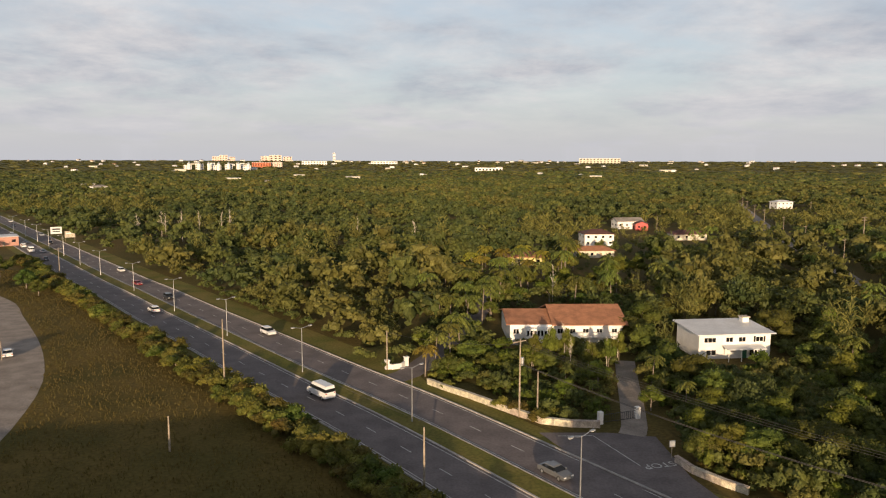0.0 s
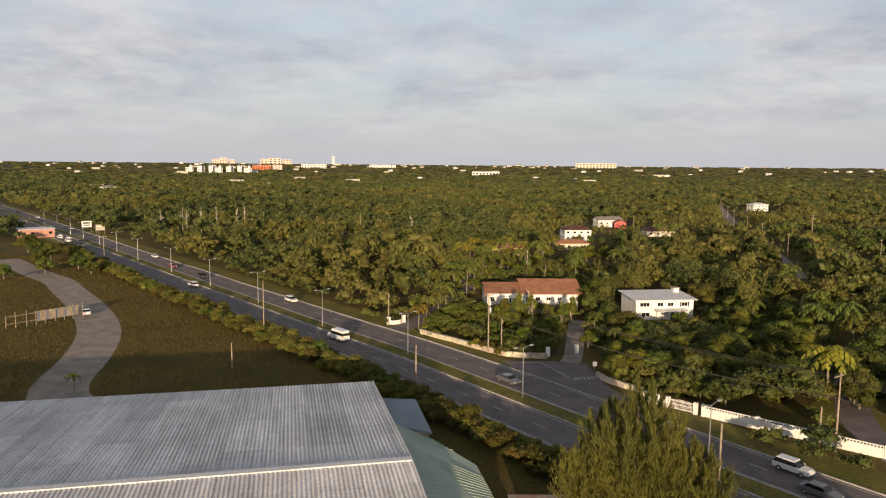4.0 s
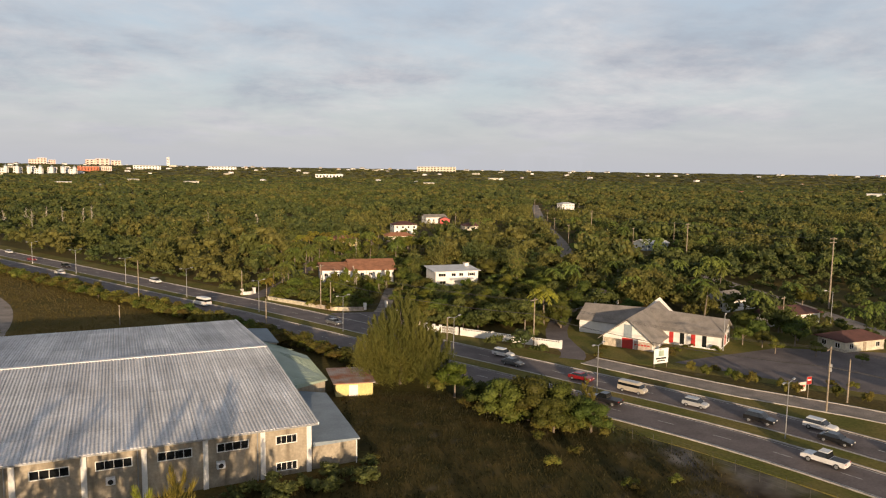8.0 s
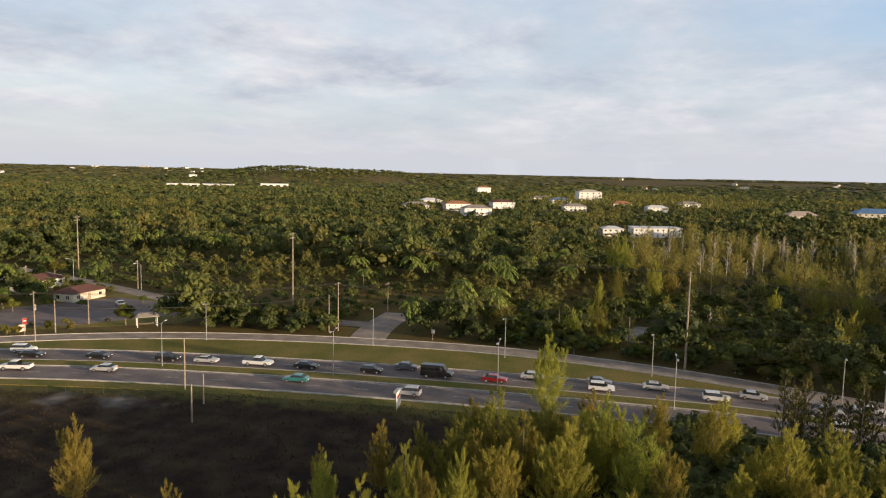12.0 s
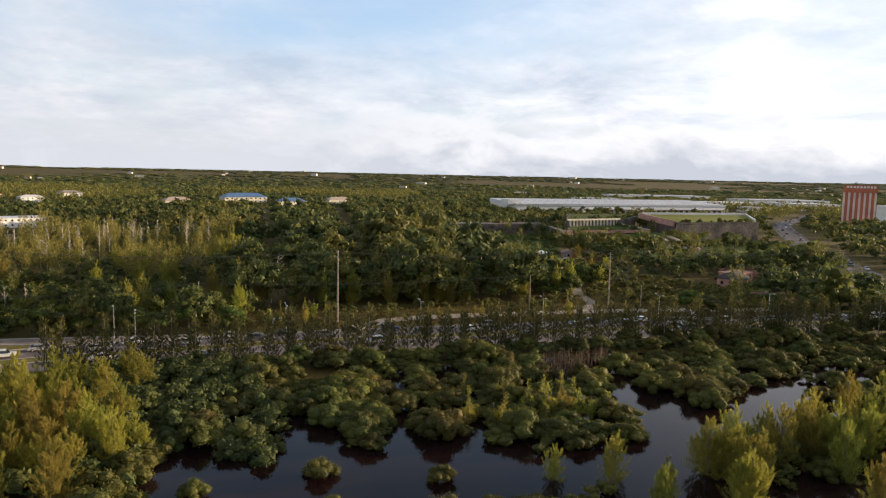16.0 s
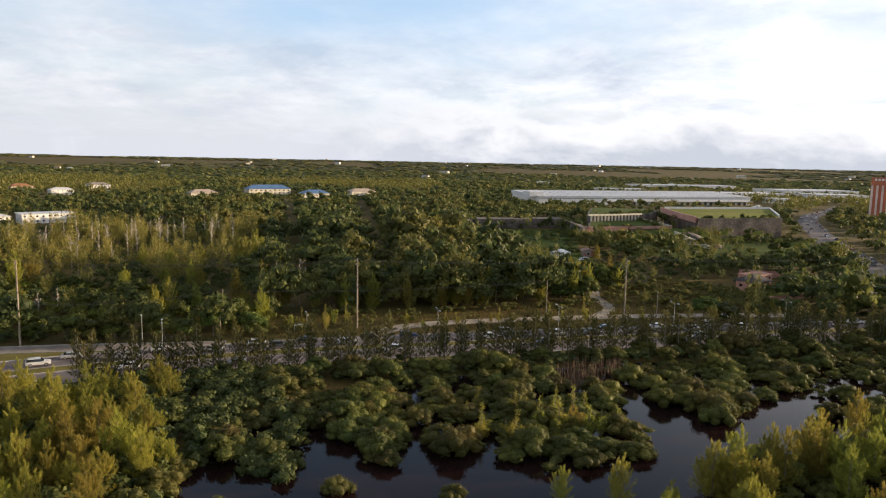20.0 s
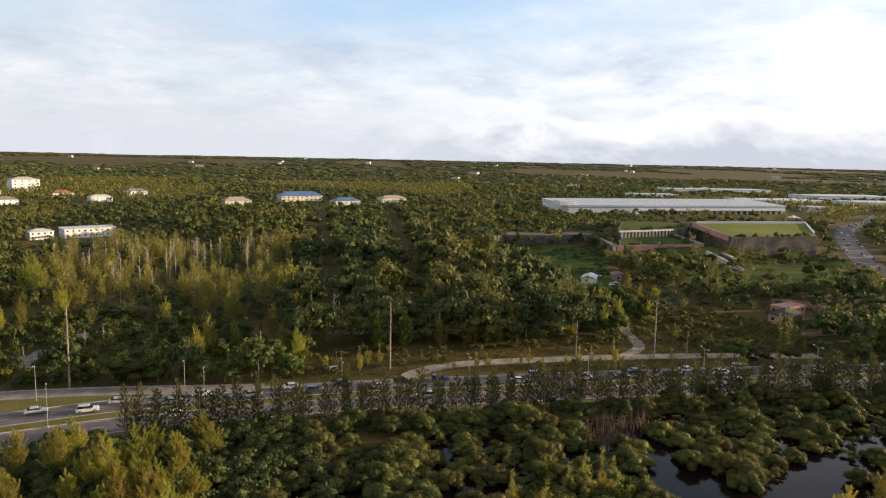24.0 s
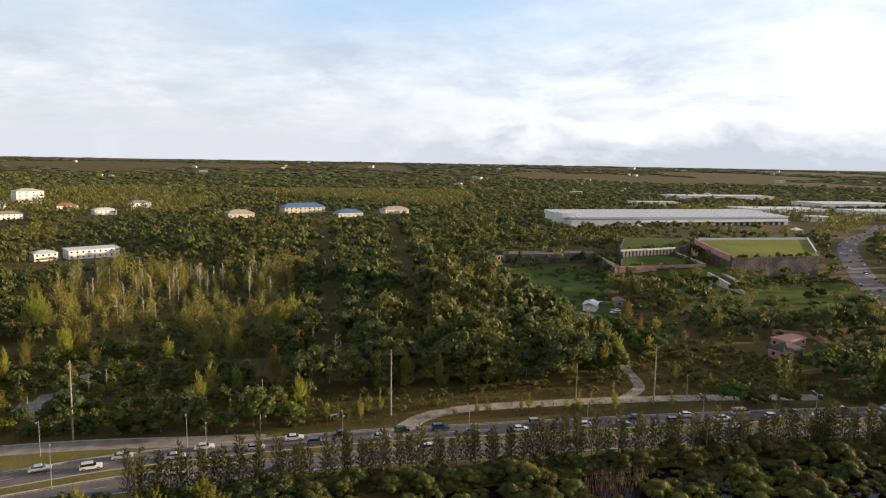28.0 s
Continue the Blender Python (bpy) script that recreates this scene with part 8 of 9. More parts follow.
# casuarinas in front of the warehouse and over the low ground
for x, y, s in ((-6.7, -30, 1.03), (-12.7, -34, 1.0), (-17, -40, 1.0), (-9.6, -29, 0.9), (-23, -38, 1.0), (-1.8, -31, 0.78), (-29, -36, 1.05), (4.3, -35.5, 0.72), (8.1, -38.5, 0.7), (21.9, -46.5, 0.62), (24.0, -50.5, 0.55), (-26, -30, 0.6), (-2, -41, 0.5),
                (42.8, -69.4, 0.8), (38.4, -88.5, 0.66), (41.0, -98, 0.6), (37.5, -102, 0.62), (31.5, -60, 0.5)):
    casu.at(x, y, s * (1.25 if s > 0.88 else 0.95), sz=s * (1.24 if s > 0.88 else 1.1), label="young casuarina on low dark ground")
for x, y, s in ((98.5, -107.0, 1.12), (74.5, -107.7, 0.95), (78.0, -120.8, 0.95), (75.7, -103.5, 0.85), (70, -113, 0.9), (66, -120, 0.95), (72, -126, 1.0), (79, -113, 0.85), (84, -118, 0.8), (67, -106, 0.8), (62, -112, 0.75),
                (81.9, -146, 1.12), (78, -141.5, 1.15), (84, -152, 0.95), (90, -148, 0.8), (74, -147, 0.9), (96, -156, 0.85), (87.9, -158, 0.9), (66, -150, 1.0), (62, -153, 1.0), (57, -148, 0.95), (69, -156, 0.9), (53, -152, 0.8), (60, -159, 0.75), (64, -143, 0.9)):
    casu.at(x, y, s * (1.3 if y > -130 and x < 90 else 0.95), sz=s * r_.uniform(0.88, 1.05) * (1.0 if y > -130 else 0.8))
for i in range(12):
    casu.at(r_.uniform(60, 84), r_.uniform(-128, -104), r_.uniform(0.7, 1.1), sz=r_.uniform(0.55, 0.85))
for i in range(30):
    casu.at(r_.uniform(46, 84), r_.uniform(-157, -137), r_.uniform(0.6, 0.9), sz=r_.uniform(0.45, 0.75))
for i in range(28):
    casu.at(r_.uniform(8, 40), r_.uniform(-275, -228), r_.uniform(0.65, 0.95), sz=r_.uniform(0.55, 0.85), label="feathery casuarina beside the swamp")
for x, y, s in ((36.4, -237.2, 0.86), (36.0, -248.9, 0.82), (31.2, -256.2, 0.85), (33.0, -242, 0.8), (32.5, -251.4, 0.9), (28, -262, 0.85), (38, -262, 0.8), (34, -268, 0.85), (27, -247, 0.8), (41, -256, 0.75), (30, -236, 0.7), (25, -256, 0.8),
                (35.0, -217.0, 0.62), (25.5, -217.5, 0.6), (31, -222, 0.5), (38, -210, 0.5), (40, -275, 0.8), (30, -279, 0.85), (45, -268, 0.75), (36, -285, 0.8), (48, -281, 0.7)):
    casu.at(x, y, s, sz=s * r_.uniform(0.9, 1.1), label="feathery casuarina beside the swamp")
# unseen casuarinas under the flight path, added to cast shade on the low ground
SHADE_BELT = [(-75, -118), (-72, -62), (-34, -56), (4, -64), (20, -80), (28, -100), (22, -114)]
for i in range(40):
    x, y = r_.uniform(-75, 28), r_.uniform(-118, -56)
    if i % 2:
        y = -60 - 0.6 * abs(x + 20) * 0.3 - r_.uniform(0, 12)
    if inside(SHADE_BELT, np.array([x]), np.array([y]))[0]:
        casu.at(x, y, r_.uniform(0.9, 1.3), sz=r_.uniform(0.62, 0.82), label="unseen casuarina added to shade the low ground")
sx, sy = r_.uniform(-78, 28, 620), r_.uniform(-118, -56, 620)
k = inside(SHADE_BELT, sx, sy)
q_ = r_.uniform(0.75, 1.15, k.sum())
stuff("woodland", STAND, sx[k], sy[k], q_, q_ * r_.uniform(0.5, 0.62, k.sum()), M["needle_wood"], "unseen casuarina thicket added to shade the low ground", "woodland")
for x, y, s in ((44, -99, 0.72), (48, -104, 0.75), (51, -109, 0.78), (54, -112, 0.81), (58, -115, 0.72), (74, -118, 0.75), (77, -123, 0.78), (68, -130, 0.81), (58, -138, 0.72), (55, -142, 0.75), (62, -98, 0.7), (57, -104, 0.75), (52, -97, 0.6), (66, -101, 0.65), (50, -108, 0.8), (44, -104, 0.6), (58, -92, 0.5), (88, -126, 0.75), (92, -134, 0.8), (85, -133, 0.9)):
    casu.at(x, y, s, sz=s * r_.uniform(0.9, 1.15), label="young casuarina on low dark ground")
# yellowish casuarina scrub along the crest of the mangrove island
ri = np.random.default_rng(811)
for i in range(24):
    u = ri.uniform()
    casu_pale.at(65 - 5 * u + ri.uniform(-6, 10), -207 - 25 * u + ri.uniform(-2, 2), ri.uniform(0.75, 1.2), sz=ri.uniform(0.5, 1.05), label="low yellowish casuarina on a mangrove island")
# pale saplings between the road and the dirt track
for i in range(44):
    y = -150 - 195 * (i + ri.uniform()) / 44
    i_c = int(np.argmin(np.abs(C[:, 1] - y)))
    x = C[i_c][0] + ri.uniform(15.5, 24)
    q1 = np.array([x]), np.array([y])
    if off_line(GRAVEL_PLAN, *q1)[0] < 3.4 or off_line(GRAVEL_UP, *q1)[0] < 3:
        continue
    casu_pale.at(x, y, ri.uniform(0.55, 1.05), sz=ri.uniform(0.5, 1.15))
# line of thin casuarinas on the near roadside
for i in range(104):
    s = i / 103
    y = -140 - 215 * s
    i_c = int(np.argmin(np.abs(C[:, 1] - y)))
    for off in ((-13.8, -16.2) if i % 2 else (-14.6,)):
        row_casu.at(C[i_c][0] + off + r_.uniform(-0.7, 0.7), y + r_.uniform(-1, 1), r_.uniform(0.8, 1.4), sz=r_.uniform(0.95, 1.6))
# mangroves
LAKES = [(57, -166, 5), (50, -168, 7), (60, -183, 5.5), (52, -182, 6), (41, -190, 9), (39, -205, 8), (40, -217, 7), (36.5, -230, 8), (28, -226, 9), (41, -174, 11), (52, -198, 3.5), (47, -206, 4), (68, -181, 3.2),
         (58.5, -197.4, 3.4), (64.5, -199, 3.2), (71, -201, 3.0), (77.5, -203, 2.8),
         (77, -243, 4.2), (71, -241.5, 4), (65.5, -240, 5), (60, -239.5, 6), (55, -241, 7), (50, -240, 7.5), (44, -236, 8), (38, -226, 8),
         (72, -249, 3), (50, -250, 6), (46, -256, 7.5), (52, -259, 7), (57, -266, 6.5), (60, -274, 5), (49, -267, 6), (64.5, -291, 5), (57, -288, 4), (87, -241, 8.5), (92, -233, 5)]
mx, my = [], []
tries = 0
while len(mx) < 250 and tries < 20000:
    tries += 1
    x, y = r_.uniform(26, 99), r_.uniform(-334, -150)
    if not inside(POND, np.array([x]), np.array([y]))[0] and not (x > 84 and y < -165):
        continue
    if any(math.hypot(x - a, y - b) < c for a, b, c in LAKES):
        continue
    if x > 100 or (mx and min(math.hypot(x - a, y - b) for a, b in zip(mx, my)) < 2.75):
        continue
    if y < -290 and r_.uniform() < 0.5:
        continue
    mx.append(x), my.append(y)
for x, y in zip(mx, my):
    s = r_.uniform(0.8, 1.3)
    mang.at(x, y, s, sz=s * r_.uniform(0.75, 1.15), dz=0.75)
for x, y, s in ((47.5, -181.5, 0.85), (42, -196, 0.7), (46, -166, 0.7), (37, -181, 0.75), (55, -190, 0.8)):
    mang.at(x, y, s, dz=0.75, label="small mangrove bush alone in open water")
for x, y, s in ((57.5, -249, 0.8), (70, -246, 0.75), (66, -250, 0.9)):
    mang.at(x, y, s, dz=0.75, label="mangrove bush on a spit in a channel")
for x, y, s in ((78, -194, 1.25), (80.5, -190.5, 1.3), (75, -191.5, 1.1), (82, -196, 1.1), (69.5, -205, 0.85), (84, -192, 1.2)):
    bright_mang.at(x, y, s, dz=0.75)
# dead reeds on a mud flat by the road
rr = np.random.default_rng(812)
n = 1500
px_, py_ = rr.uniform(78, 97, n), rr.uniform(-253, -229, n)
kr = (np.abs((px_ - 88) * 0.78 + (py_ + 241) * 0.62) < 5) & (off_line(C, px_, py_) > 15.5)
base = np.c_[px_, py_, np.full(n, -0.6)][kr]
up = np.c_[rr.normal(size=(len(base), 2)) * 0.12, np.ones(len(base))]
rv, rf = blades(base, up / np.linalg.norm(up, axis=1)[:, None], 2.6, 0.05, rr)
tagged(part("dead_reeds", raw("dead_reeds", rv, rf), M["reed"]), "dead brown reeds standing in shallow dark water", "reeds", kind="stuff")
n_ = 0
sx, sy = [], []
while n_ < 420:
    x, y = r_.uniform(48, 103), r_.uniform(-178, -126)
    i_c = int(np.argmin(np.abs(C[:, 1] - y)))
    if x < C[i_c][0] - 13 and not any(math.hypot(x - a, y - b) < c for a, b, c in LAKES):
        sx.append(x), sy.append(y)
        n_ += 1
SCRUB_PROTO = [crown(s, 2.1, 3.2, -0.3, 4, 95, 0.36, spread=0.70, blob=0.46, core_scale=0.86, flat=1.6) for s in (171, 172, 173)]
q_ = r_.uniform(0.7, 1.4, len(sx))
stuff("scrub", SCRUB_PROTO, np.array(sx), np.array(sy), q_, q_, M["leaf_deep"], "low scrub bushes between road and swamp", "scrub")
fx, fy = r_.uniform(26, 99, 1800), r_.uniform(-334, -150, 1800)
k = inside(POND, fx, fy)
for a, b, c in LAKES:
    k &= np.hypot(fx - a, fy - b) > c * 1.05
fx, fy = fx[k], fy[k]
q_ = r_.uniform(0.5, 0.95, len(fx))
thick = stuff("mangrove_thicket", SCRUB_PROTO, fx, fy, q_, q_ * 0.8, M["mangrove"], "dense low mangroves growing out of dark water", "mangroves")
thick.location.z = 0.7
# roadside bushes on the near side of the main road
HEDGE0 = cum[int(np.argmin(np.abs(C[:, 1] - 285)))]
for i in range(100):
    p = along(cum, C, HEDGE0 + 3.2 * i)
    i_c = int(np.argmin(np.hypot(*(C - p).T)))
    if p[1] < 38:
        break
    for off in (-14.6, -17.2):
        q = p + nrmC[i_c] * (off + r_.uniform(-0.9, 0.9))
        hedge_bush.at(q[0], q[1], r_.uniform(0.75, 1.4), label="" if r_.uniform() < 0.7 else "golden-tinged sea grape bush beside the road")
for i in range(26):
    p = along(cum, C, HEDGE0 + 3.2 * r_.uniform(20, 90))
    i_c = int(np.argmin(np.hypot(*(C - p).T)))
    q = p + nrmC[i_c] * (-15.8 + r_.uniform(-1.5, 1.5))
    gold_palm.at(q[0], q[1], r_.uniform(0.5, 0.65), sz=0.36, label="low golden fan palm in the roadside bushes")
for x, y, s in ((-135, 205, 1.3), (-128, 214, 1.5), (-146, 222, 1.4), (-150, 236, 1.7), (-163, 250, 1.6), (-118, 203, 1.2), (-174, 262, 1.8), (-140, 190, 1.2)):
    broad.at(x, y, s * 0.62, label="rounded tree in rough grass by a side road")
palm.at(-58.5, 76.5, 0.45, label="small palm beside the warehouse")
# gardens
for x, y, s in ((-1.5, 129, 0.75), (1.5, 134, 0.8), (3.5, 139.5, 0.9), (5.2, 153.4, 1.0), (2.0, 158, 0.95), (9.5, 168, 1.0), (12.4, 176.7, 1.05), (6, 171, 1.0), (15, 186, 1.1), (8, 192, 1.0), (22, 196, 1.05), (30, 206, 1.0), (44.2, 252.7, 1.2),
                (38, 226, 1.1), (18, 216, 1.0), (26, 236, 1.05), (1, 205, 1.0), (-4, 186, 1.0), (50, 214, 1.0), (34, 180, 1.0), (46, 190, 1.0), (62, 200, 1.1), (108, 71, 1.25), (112, 88, 1.0), (90, 110, 1.0), (104, 120, 1.0),
                (88, 170, 1.1), (96, 186, 1.1), (76, 128, 0.9), (118, 140, 1.0), (140, 112, 1.1), (168, 60, 1.0), (160, -90, 0.9), (172, -66, 1.0), (152, -70, 1.0), (180, -20, 1.0), (188, 20, 1.0), (178, -100, 0.9), (166, -84, 0.85), (190, -60, 1.0),
                (38.5, 108, 0.6), (37, 121, 0.55), (21, 118, 0.5), (24.5, 112, 0.45)):
    palm.at(x, y, s * (1.25 if 120 < y < 260 and x < 70 else 1.0))
    if y > 125 and x < 100:
        for k in range(2):
            x2, y2 = x + r_.uniform(-4, 4), y + r_.uniform(-4, 1)
            if off_line(LANE, x2, y2) > 3.6 and not (12 < x2 < 41 and 144 < y2 < 168) and not (46 < x2 < 70 and 132 < y2 < 150):
                edge_tree.at(x2, y2, r_.uniform(0.5, 0.75), sz=r_.uniform(0.5, 0.8), label="bushy garden tree among palms")
for x, y, s in ((-3.2, 125.6, 0.75), (20, 224, 1.15), (27, 220, 1.1), (13, 230, 1.1), (35, 246, 1.1), (22, 250, 1.1), (42, 240, 1.05), (10, 245, 1.0), (30, 262, 1.1), (16, 262, 1.05), (66, 76, 1.2), (5, 220, 1.0), (48, 262, 1.1)):
    gold_palm.at(x, y, s * 1.3)
r2 = np.random.default_rng(5)
for i in range(42):
    palm.at(r2.uniform(205, 330), r2.uniform(-470, -380), r2.uniform(0.8, 1.2))
for x, y, s in ((50, 116, 0.75), (55, 108, 0.85), (61, 102, 0.9), (68, 98, 1.0), (62, 114, 0.7), (44, 112, 0.8), (46, 98, 0.95), (42, 92, 0.9), (52, 92, 1.0), (74, 108, 1.1), (58, 84, 0.9), (49, 84, 0.85), (66, 86, 1.0),
                (42, 126, 0.8), (43, 137, 0.85), (9, 129, 0.55), (14, 122, 0.45), (4, 126, 0.5), (41.5, 150, 1.0), (19, 128, 0.6), (72, 150, 1.1), (78, 138, 1.1), (84, 124, 1.1), (46, 160, 1.1), (52, 166, 1.1),
                (69, 72, 0.9), (76, 84, 1.0), (84, 92, 1.1), (96, 100, 1.1), (92, 80, 0.9), (112, 60, 0.8), (108, 100, 1.0), (124, -18, 1.0), (128, -28, 1.1), (133, -36, 1.05), (131, -24, 0.95), (136, -30, 1.0), (127, -22, 0.9), (137, -40, 0.95),
                (145, -62, 0.9), (143, -72, 0.7), (144, -82, 0.65), (143, -92, 0.6), (139, -100, 0.6), (146, -98, 0.7)):
    if inside(BETWEEN, np.array([x]), np.array([y]))[0]:
        continue
    s *= 0.7 if (40 < x < 67 and 84 < y < 132) or (120 < x < 140 and -45 < y < -10) else 1.0
    broad.at(x, y, s * r_.uniform(0.95, 1.12), sz=s * r_.uniform(0.85, 1.1))
for x, y, s in ((36, 96, 0.7), (34.5, 90, 0.6), (38, 88, 0.75), (33, 108, 0.6), (27, 119, 0.7), (20, 112, 0.6), (16, 128, 0.75), (41, 104, 0.8), (52, 78, 0.6), (45, 76, 0.5), (36, 205, 1.2), (58, 232, 1.3), (88, 290, 1.3), (80, 262, 1.2), (105.7, 40.6, 0.5), (109.5, 3, 0.8), (113, 55, 0.6)):
    bright.at(x, y, s)
for x, y in ((-1.6, 124.2), (0, 122.6), (46.5, 134.5), (48.5, 133.2), (62, 134), (33.5, 86), (35, 84.5)):
    hedge_bush.at(x, y, 0.55, label="ornamental shrub with bright leaves in a garden")
for x, y in ((79.1, 30.4), (80.8, 28.1), (83.9, 24.7), (84.7, 23.6), (86.0, 21.5), (88.7, 16.6), (95.9, 12.0), (90.5, 15.2), (99, 8.5)):
    hedge_bush.at(x, y, r_.uniform(0.5, 0.62), sz=r_.uniform(0.85, 1.1), label="upright shrub between slip road and car park")
for x, y, s in ((103.6, 48.9, 0.62), (106.5, 46, 0.55), (112.9, 37.0, 0.5), (115, 46, 0.75), (119, 50, 0.8), (110, 52, 0.7), (124, 48, 0.45), (118, 30, 0.35), (131, 22, 0.35), (126, 58, 0.4),
                (120, 58, 0.6), (42.4, 130, 0.85), (43.2, 120, 0.85), (44.4, 112, 0.8), (41.6, 140, 0.95), (47, 117, 0.6), (66, 126, 0.6), (70, 132, 0.7)):
    edge_tree.at(x, y, s, label="dark leafy tree beside houses")
for x, y, s in ((37.5, 90, 0.72), (41, 86, 0.78), (37, 97, 0.55), (44, 84, 0.72), (41, 96, 0.66), (47, 89, 0.8), (52, 82, 0.8), (58, 78, 0.7), (39, 102, 0.55)):
    broad.at(x, y, s, label="leafy green tree above a roadside wall")
for x, y in ((79, 41), (82, 43), (85, 46), (88, 47), (91, 49), (94, 45), (70, 50), (84, 30), (97, 20), (100, 18), (103, 16), (89, 24), (110, 10), (115, 8), (66, 44)):
    hedge_bush.at(x, y, r_.uniform(0.4, 0.6), label="clipped green shrub beside the church")
r3 = np.random.default_rng(77)
n_ = 0
while n_ < 44:
    x, y = r3.uniform(-2, 42), r3.uniform(102, 148)
    if inside(GARDEN_RED, np.array([x]), np.array([y]))[0] and off_line(DRIVE, x, y) > 4.5 and not (12 < x < 40 and y > 146):
        hedge_bush.at(x, y, r3.uniform(0.45, 0.9), label="garden shrub behind a stone wall")
        n_ += 1
n_ = 0
while n_ < 26:
    x, y = r3.uniform(33, 78), r3.uniform(72, 116)
    if off_line(C, x, y) > 22 and off_line(DRIVE, x, y) > 5 and not inside(CHURCH_LOT, np.array([x]), np.array([y]))[0]:
        broad.at(x, y, r3.uniform(0.45, 0.7), label="dense roadside tree behind a white wall")
        n_ += 1
for x, y, s in ((17, 131, 0.8), (20.5, 133, 0.85), (27, 127, 0.75), (31, 130, 0.7), (24, 136, 0.8), (34, 134, 0.75)):
    dead.at(x, y, s * 0.8, label="thin-stemmed garden tree with sparse branches")
    bright.at(x + 0.3, y, s * 0.62, sz=s * 1.25, label="slender garden tree in front of a house")
for x, y, s in ((49, 100, 0.8), (56, 96, 0.9), (64, 104, 0.9), (72, 96, 1.0), (46, 122, 0.7), (70, 120, 0.9), (80, 112, 1.0), (6, 178, 1.0), (18, 190, 1.1), (30, 196, 1.1), (44, 204, 1.1), (12, 204, 1.0), (26, 214, 1.1), (52, 222, 1.2),
                (66, 236, 1.2), (84, 150, 1.1), (94, 128, 1.1), (104, 108, 1.0), (124, 98, 1.0), (148, 84, 1.0), (90, 214, 1.2), (70, 178, 1.1)):
    bright.at(x, y, s, label="bright yellow-green tree among darker woods")
# bare and bleached trees
for x, y, s in ((180, -191, 1.1), (182, -193, 0.9), (240, -118, 1.1), (250, -128, 1.0), (262, -112, 1.1), (275, -120, 1.2), (290, -110, 1.1), (300, -128, 1.2), (312, -118, 1.1), (322, -140, 1.2), (332, -128, 1.1), (340, -150, 1.2), (350, -138, 1.1), (358, -160, 1.1),
                (345, -110, 1.1), (335, -96, 1.1), (355, -98, 1.1), (318, -92, 1.0), (222, -184, 1.1), (170, -120, 0.6), (174, -124, 0.6), (230, -280, 0.9), (236, -284, 0.9), (205, -262, 0.8), (212, -270, 0.8), (196, -246, 0.8), (225, -250, 0.9), (242, -266, 1.0),
                (-128, 345, 1.3), (-122, 352, 1.3), (-134, 340, 1.2), (-140, 350, 1.3), (-112, 356, 1.2), (-150, 345, 1.2), (-106, 350, 1.3), (-40, 330, 1.2), (-12, 300, 1.2), (30, 190, 1.0), (24, 129, 0.55)):
    dead.at(x, y, s)
for i in range(44):
    x, y = r_.uniform(300, 372), r_.uniform(-175, -70)
    dead.at(x, y, r_.uniform(0.85, 1.3), label="bleached bare stem in the casuarina stand")
# single casuarinas in the scrub beyond the road
for i in range(70):
    x, y = r_.uniform(142, 232), r_.uniform(-330, -70)
    if free(np.array([x]), np.array([y]), 1.0)[0] and not (x > 215 and y > -180):
        casu.at(x, y, r_.uniform(0.55, 0.95), sz=r_.uniform(0.6, 1.0), label="slender casuarina in the roadside woods")
# slender pale-stemmed trees along the front of the tall wood
FRONT = spline([(166, -180), (160, -215), (160, -258), (166, -284), (190, -294)], 2.0)
for i in range(46):
    p = FRONT[int(r_.integers(0, len(FRONT)))]
    casu.at(p[0] + r_.uniform(-1, 9), p[1], r_.uniform(0.55, 0.85), sz=r_.uniform(0.65, 1.0), label="slender casuarina at the front of the tall wood")
for x, y, s in ((170, -188, 0.95), (172, -190, 0.8), (165, -205, 0.8), (163, -232, 0.85), (166, -243, 0.9), (164, -251, 0.8), (167, -262, 0.95), (170, -271, 0.9), (226, -181, 1.2), (224, -178, 1.1), (206, -186, 0.8)):
    dead.at(x, y, s, label="pale forked stem at the edge of the wood")
for x, y, s, h in ((226, -180, 1.35, 1.55), (221, -176, 1.1, 1.35), (229, -174, 1.0, 1.3), (216, -183, 0.8, 1.0), (214.5, -104, 1.15, 1.15), (217, -108, 0.9, 0.9), (253, -83.5, 1.3, 1.6), (248, -88, 1.0, 1.3), (262, -84, 1.2, 1.4), (236, -160, 0.9, 1.1), (232, -150, 0.8, 1.0), (240, -140, 0.8, 1.0), (205, -158, 0.7, 0.9)):
    casu.at(x, y, s, sz=h, label="tall olive casuarina standing out of the thicket")
# garden trees on the cemetery lawn and below the terraces
for i in range(90):
    x, y = r_.uniform(150, 330), r_.uniform(-480, -350)
    if off_line(FAR_ROAD, x, y) > 14 and off_line(C, x, y) > 15 and not (190 > x and y > -385 and x > 145) and r_.uniform() < (0.9 if y > -430 else 0.5):
        edge_tree.at(x, y, r_.uniform(0.5, 0.95), label="dark garden tree on a green lawn")
# the near edge of the woods, tree by tree
ex, ey, er = scatter(0, 300, 6.0, 31)
edge = ~free(ex, ey, 9.0) & (off_line(WALL_LINES, ex, ey) > 7) & ~inside(BETWEEN, ex, ey) & ~inside(SCRUB, ex, ey) & ~((ex < 180) & (ey > -130) & (ey < -40))
for x, y in list(zip(ex[edge], ey[edge]))[:130]:
    f_ = 0.55 if x > 120 and -60 < y < 125 else 1.0
    edge_tree.at(x, y, f_ * r_.uniform(0.7, 1.15), sz=f_ * r_.uniform(0.65, 1.1))
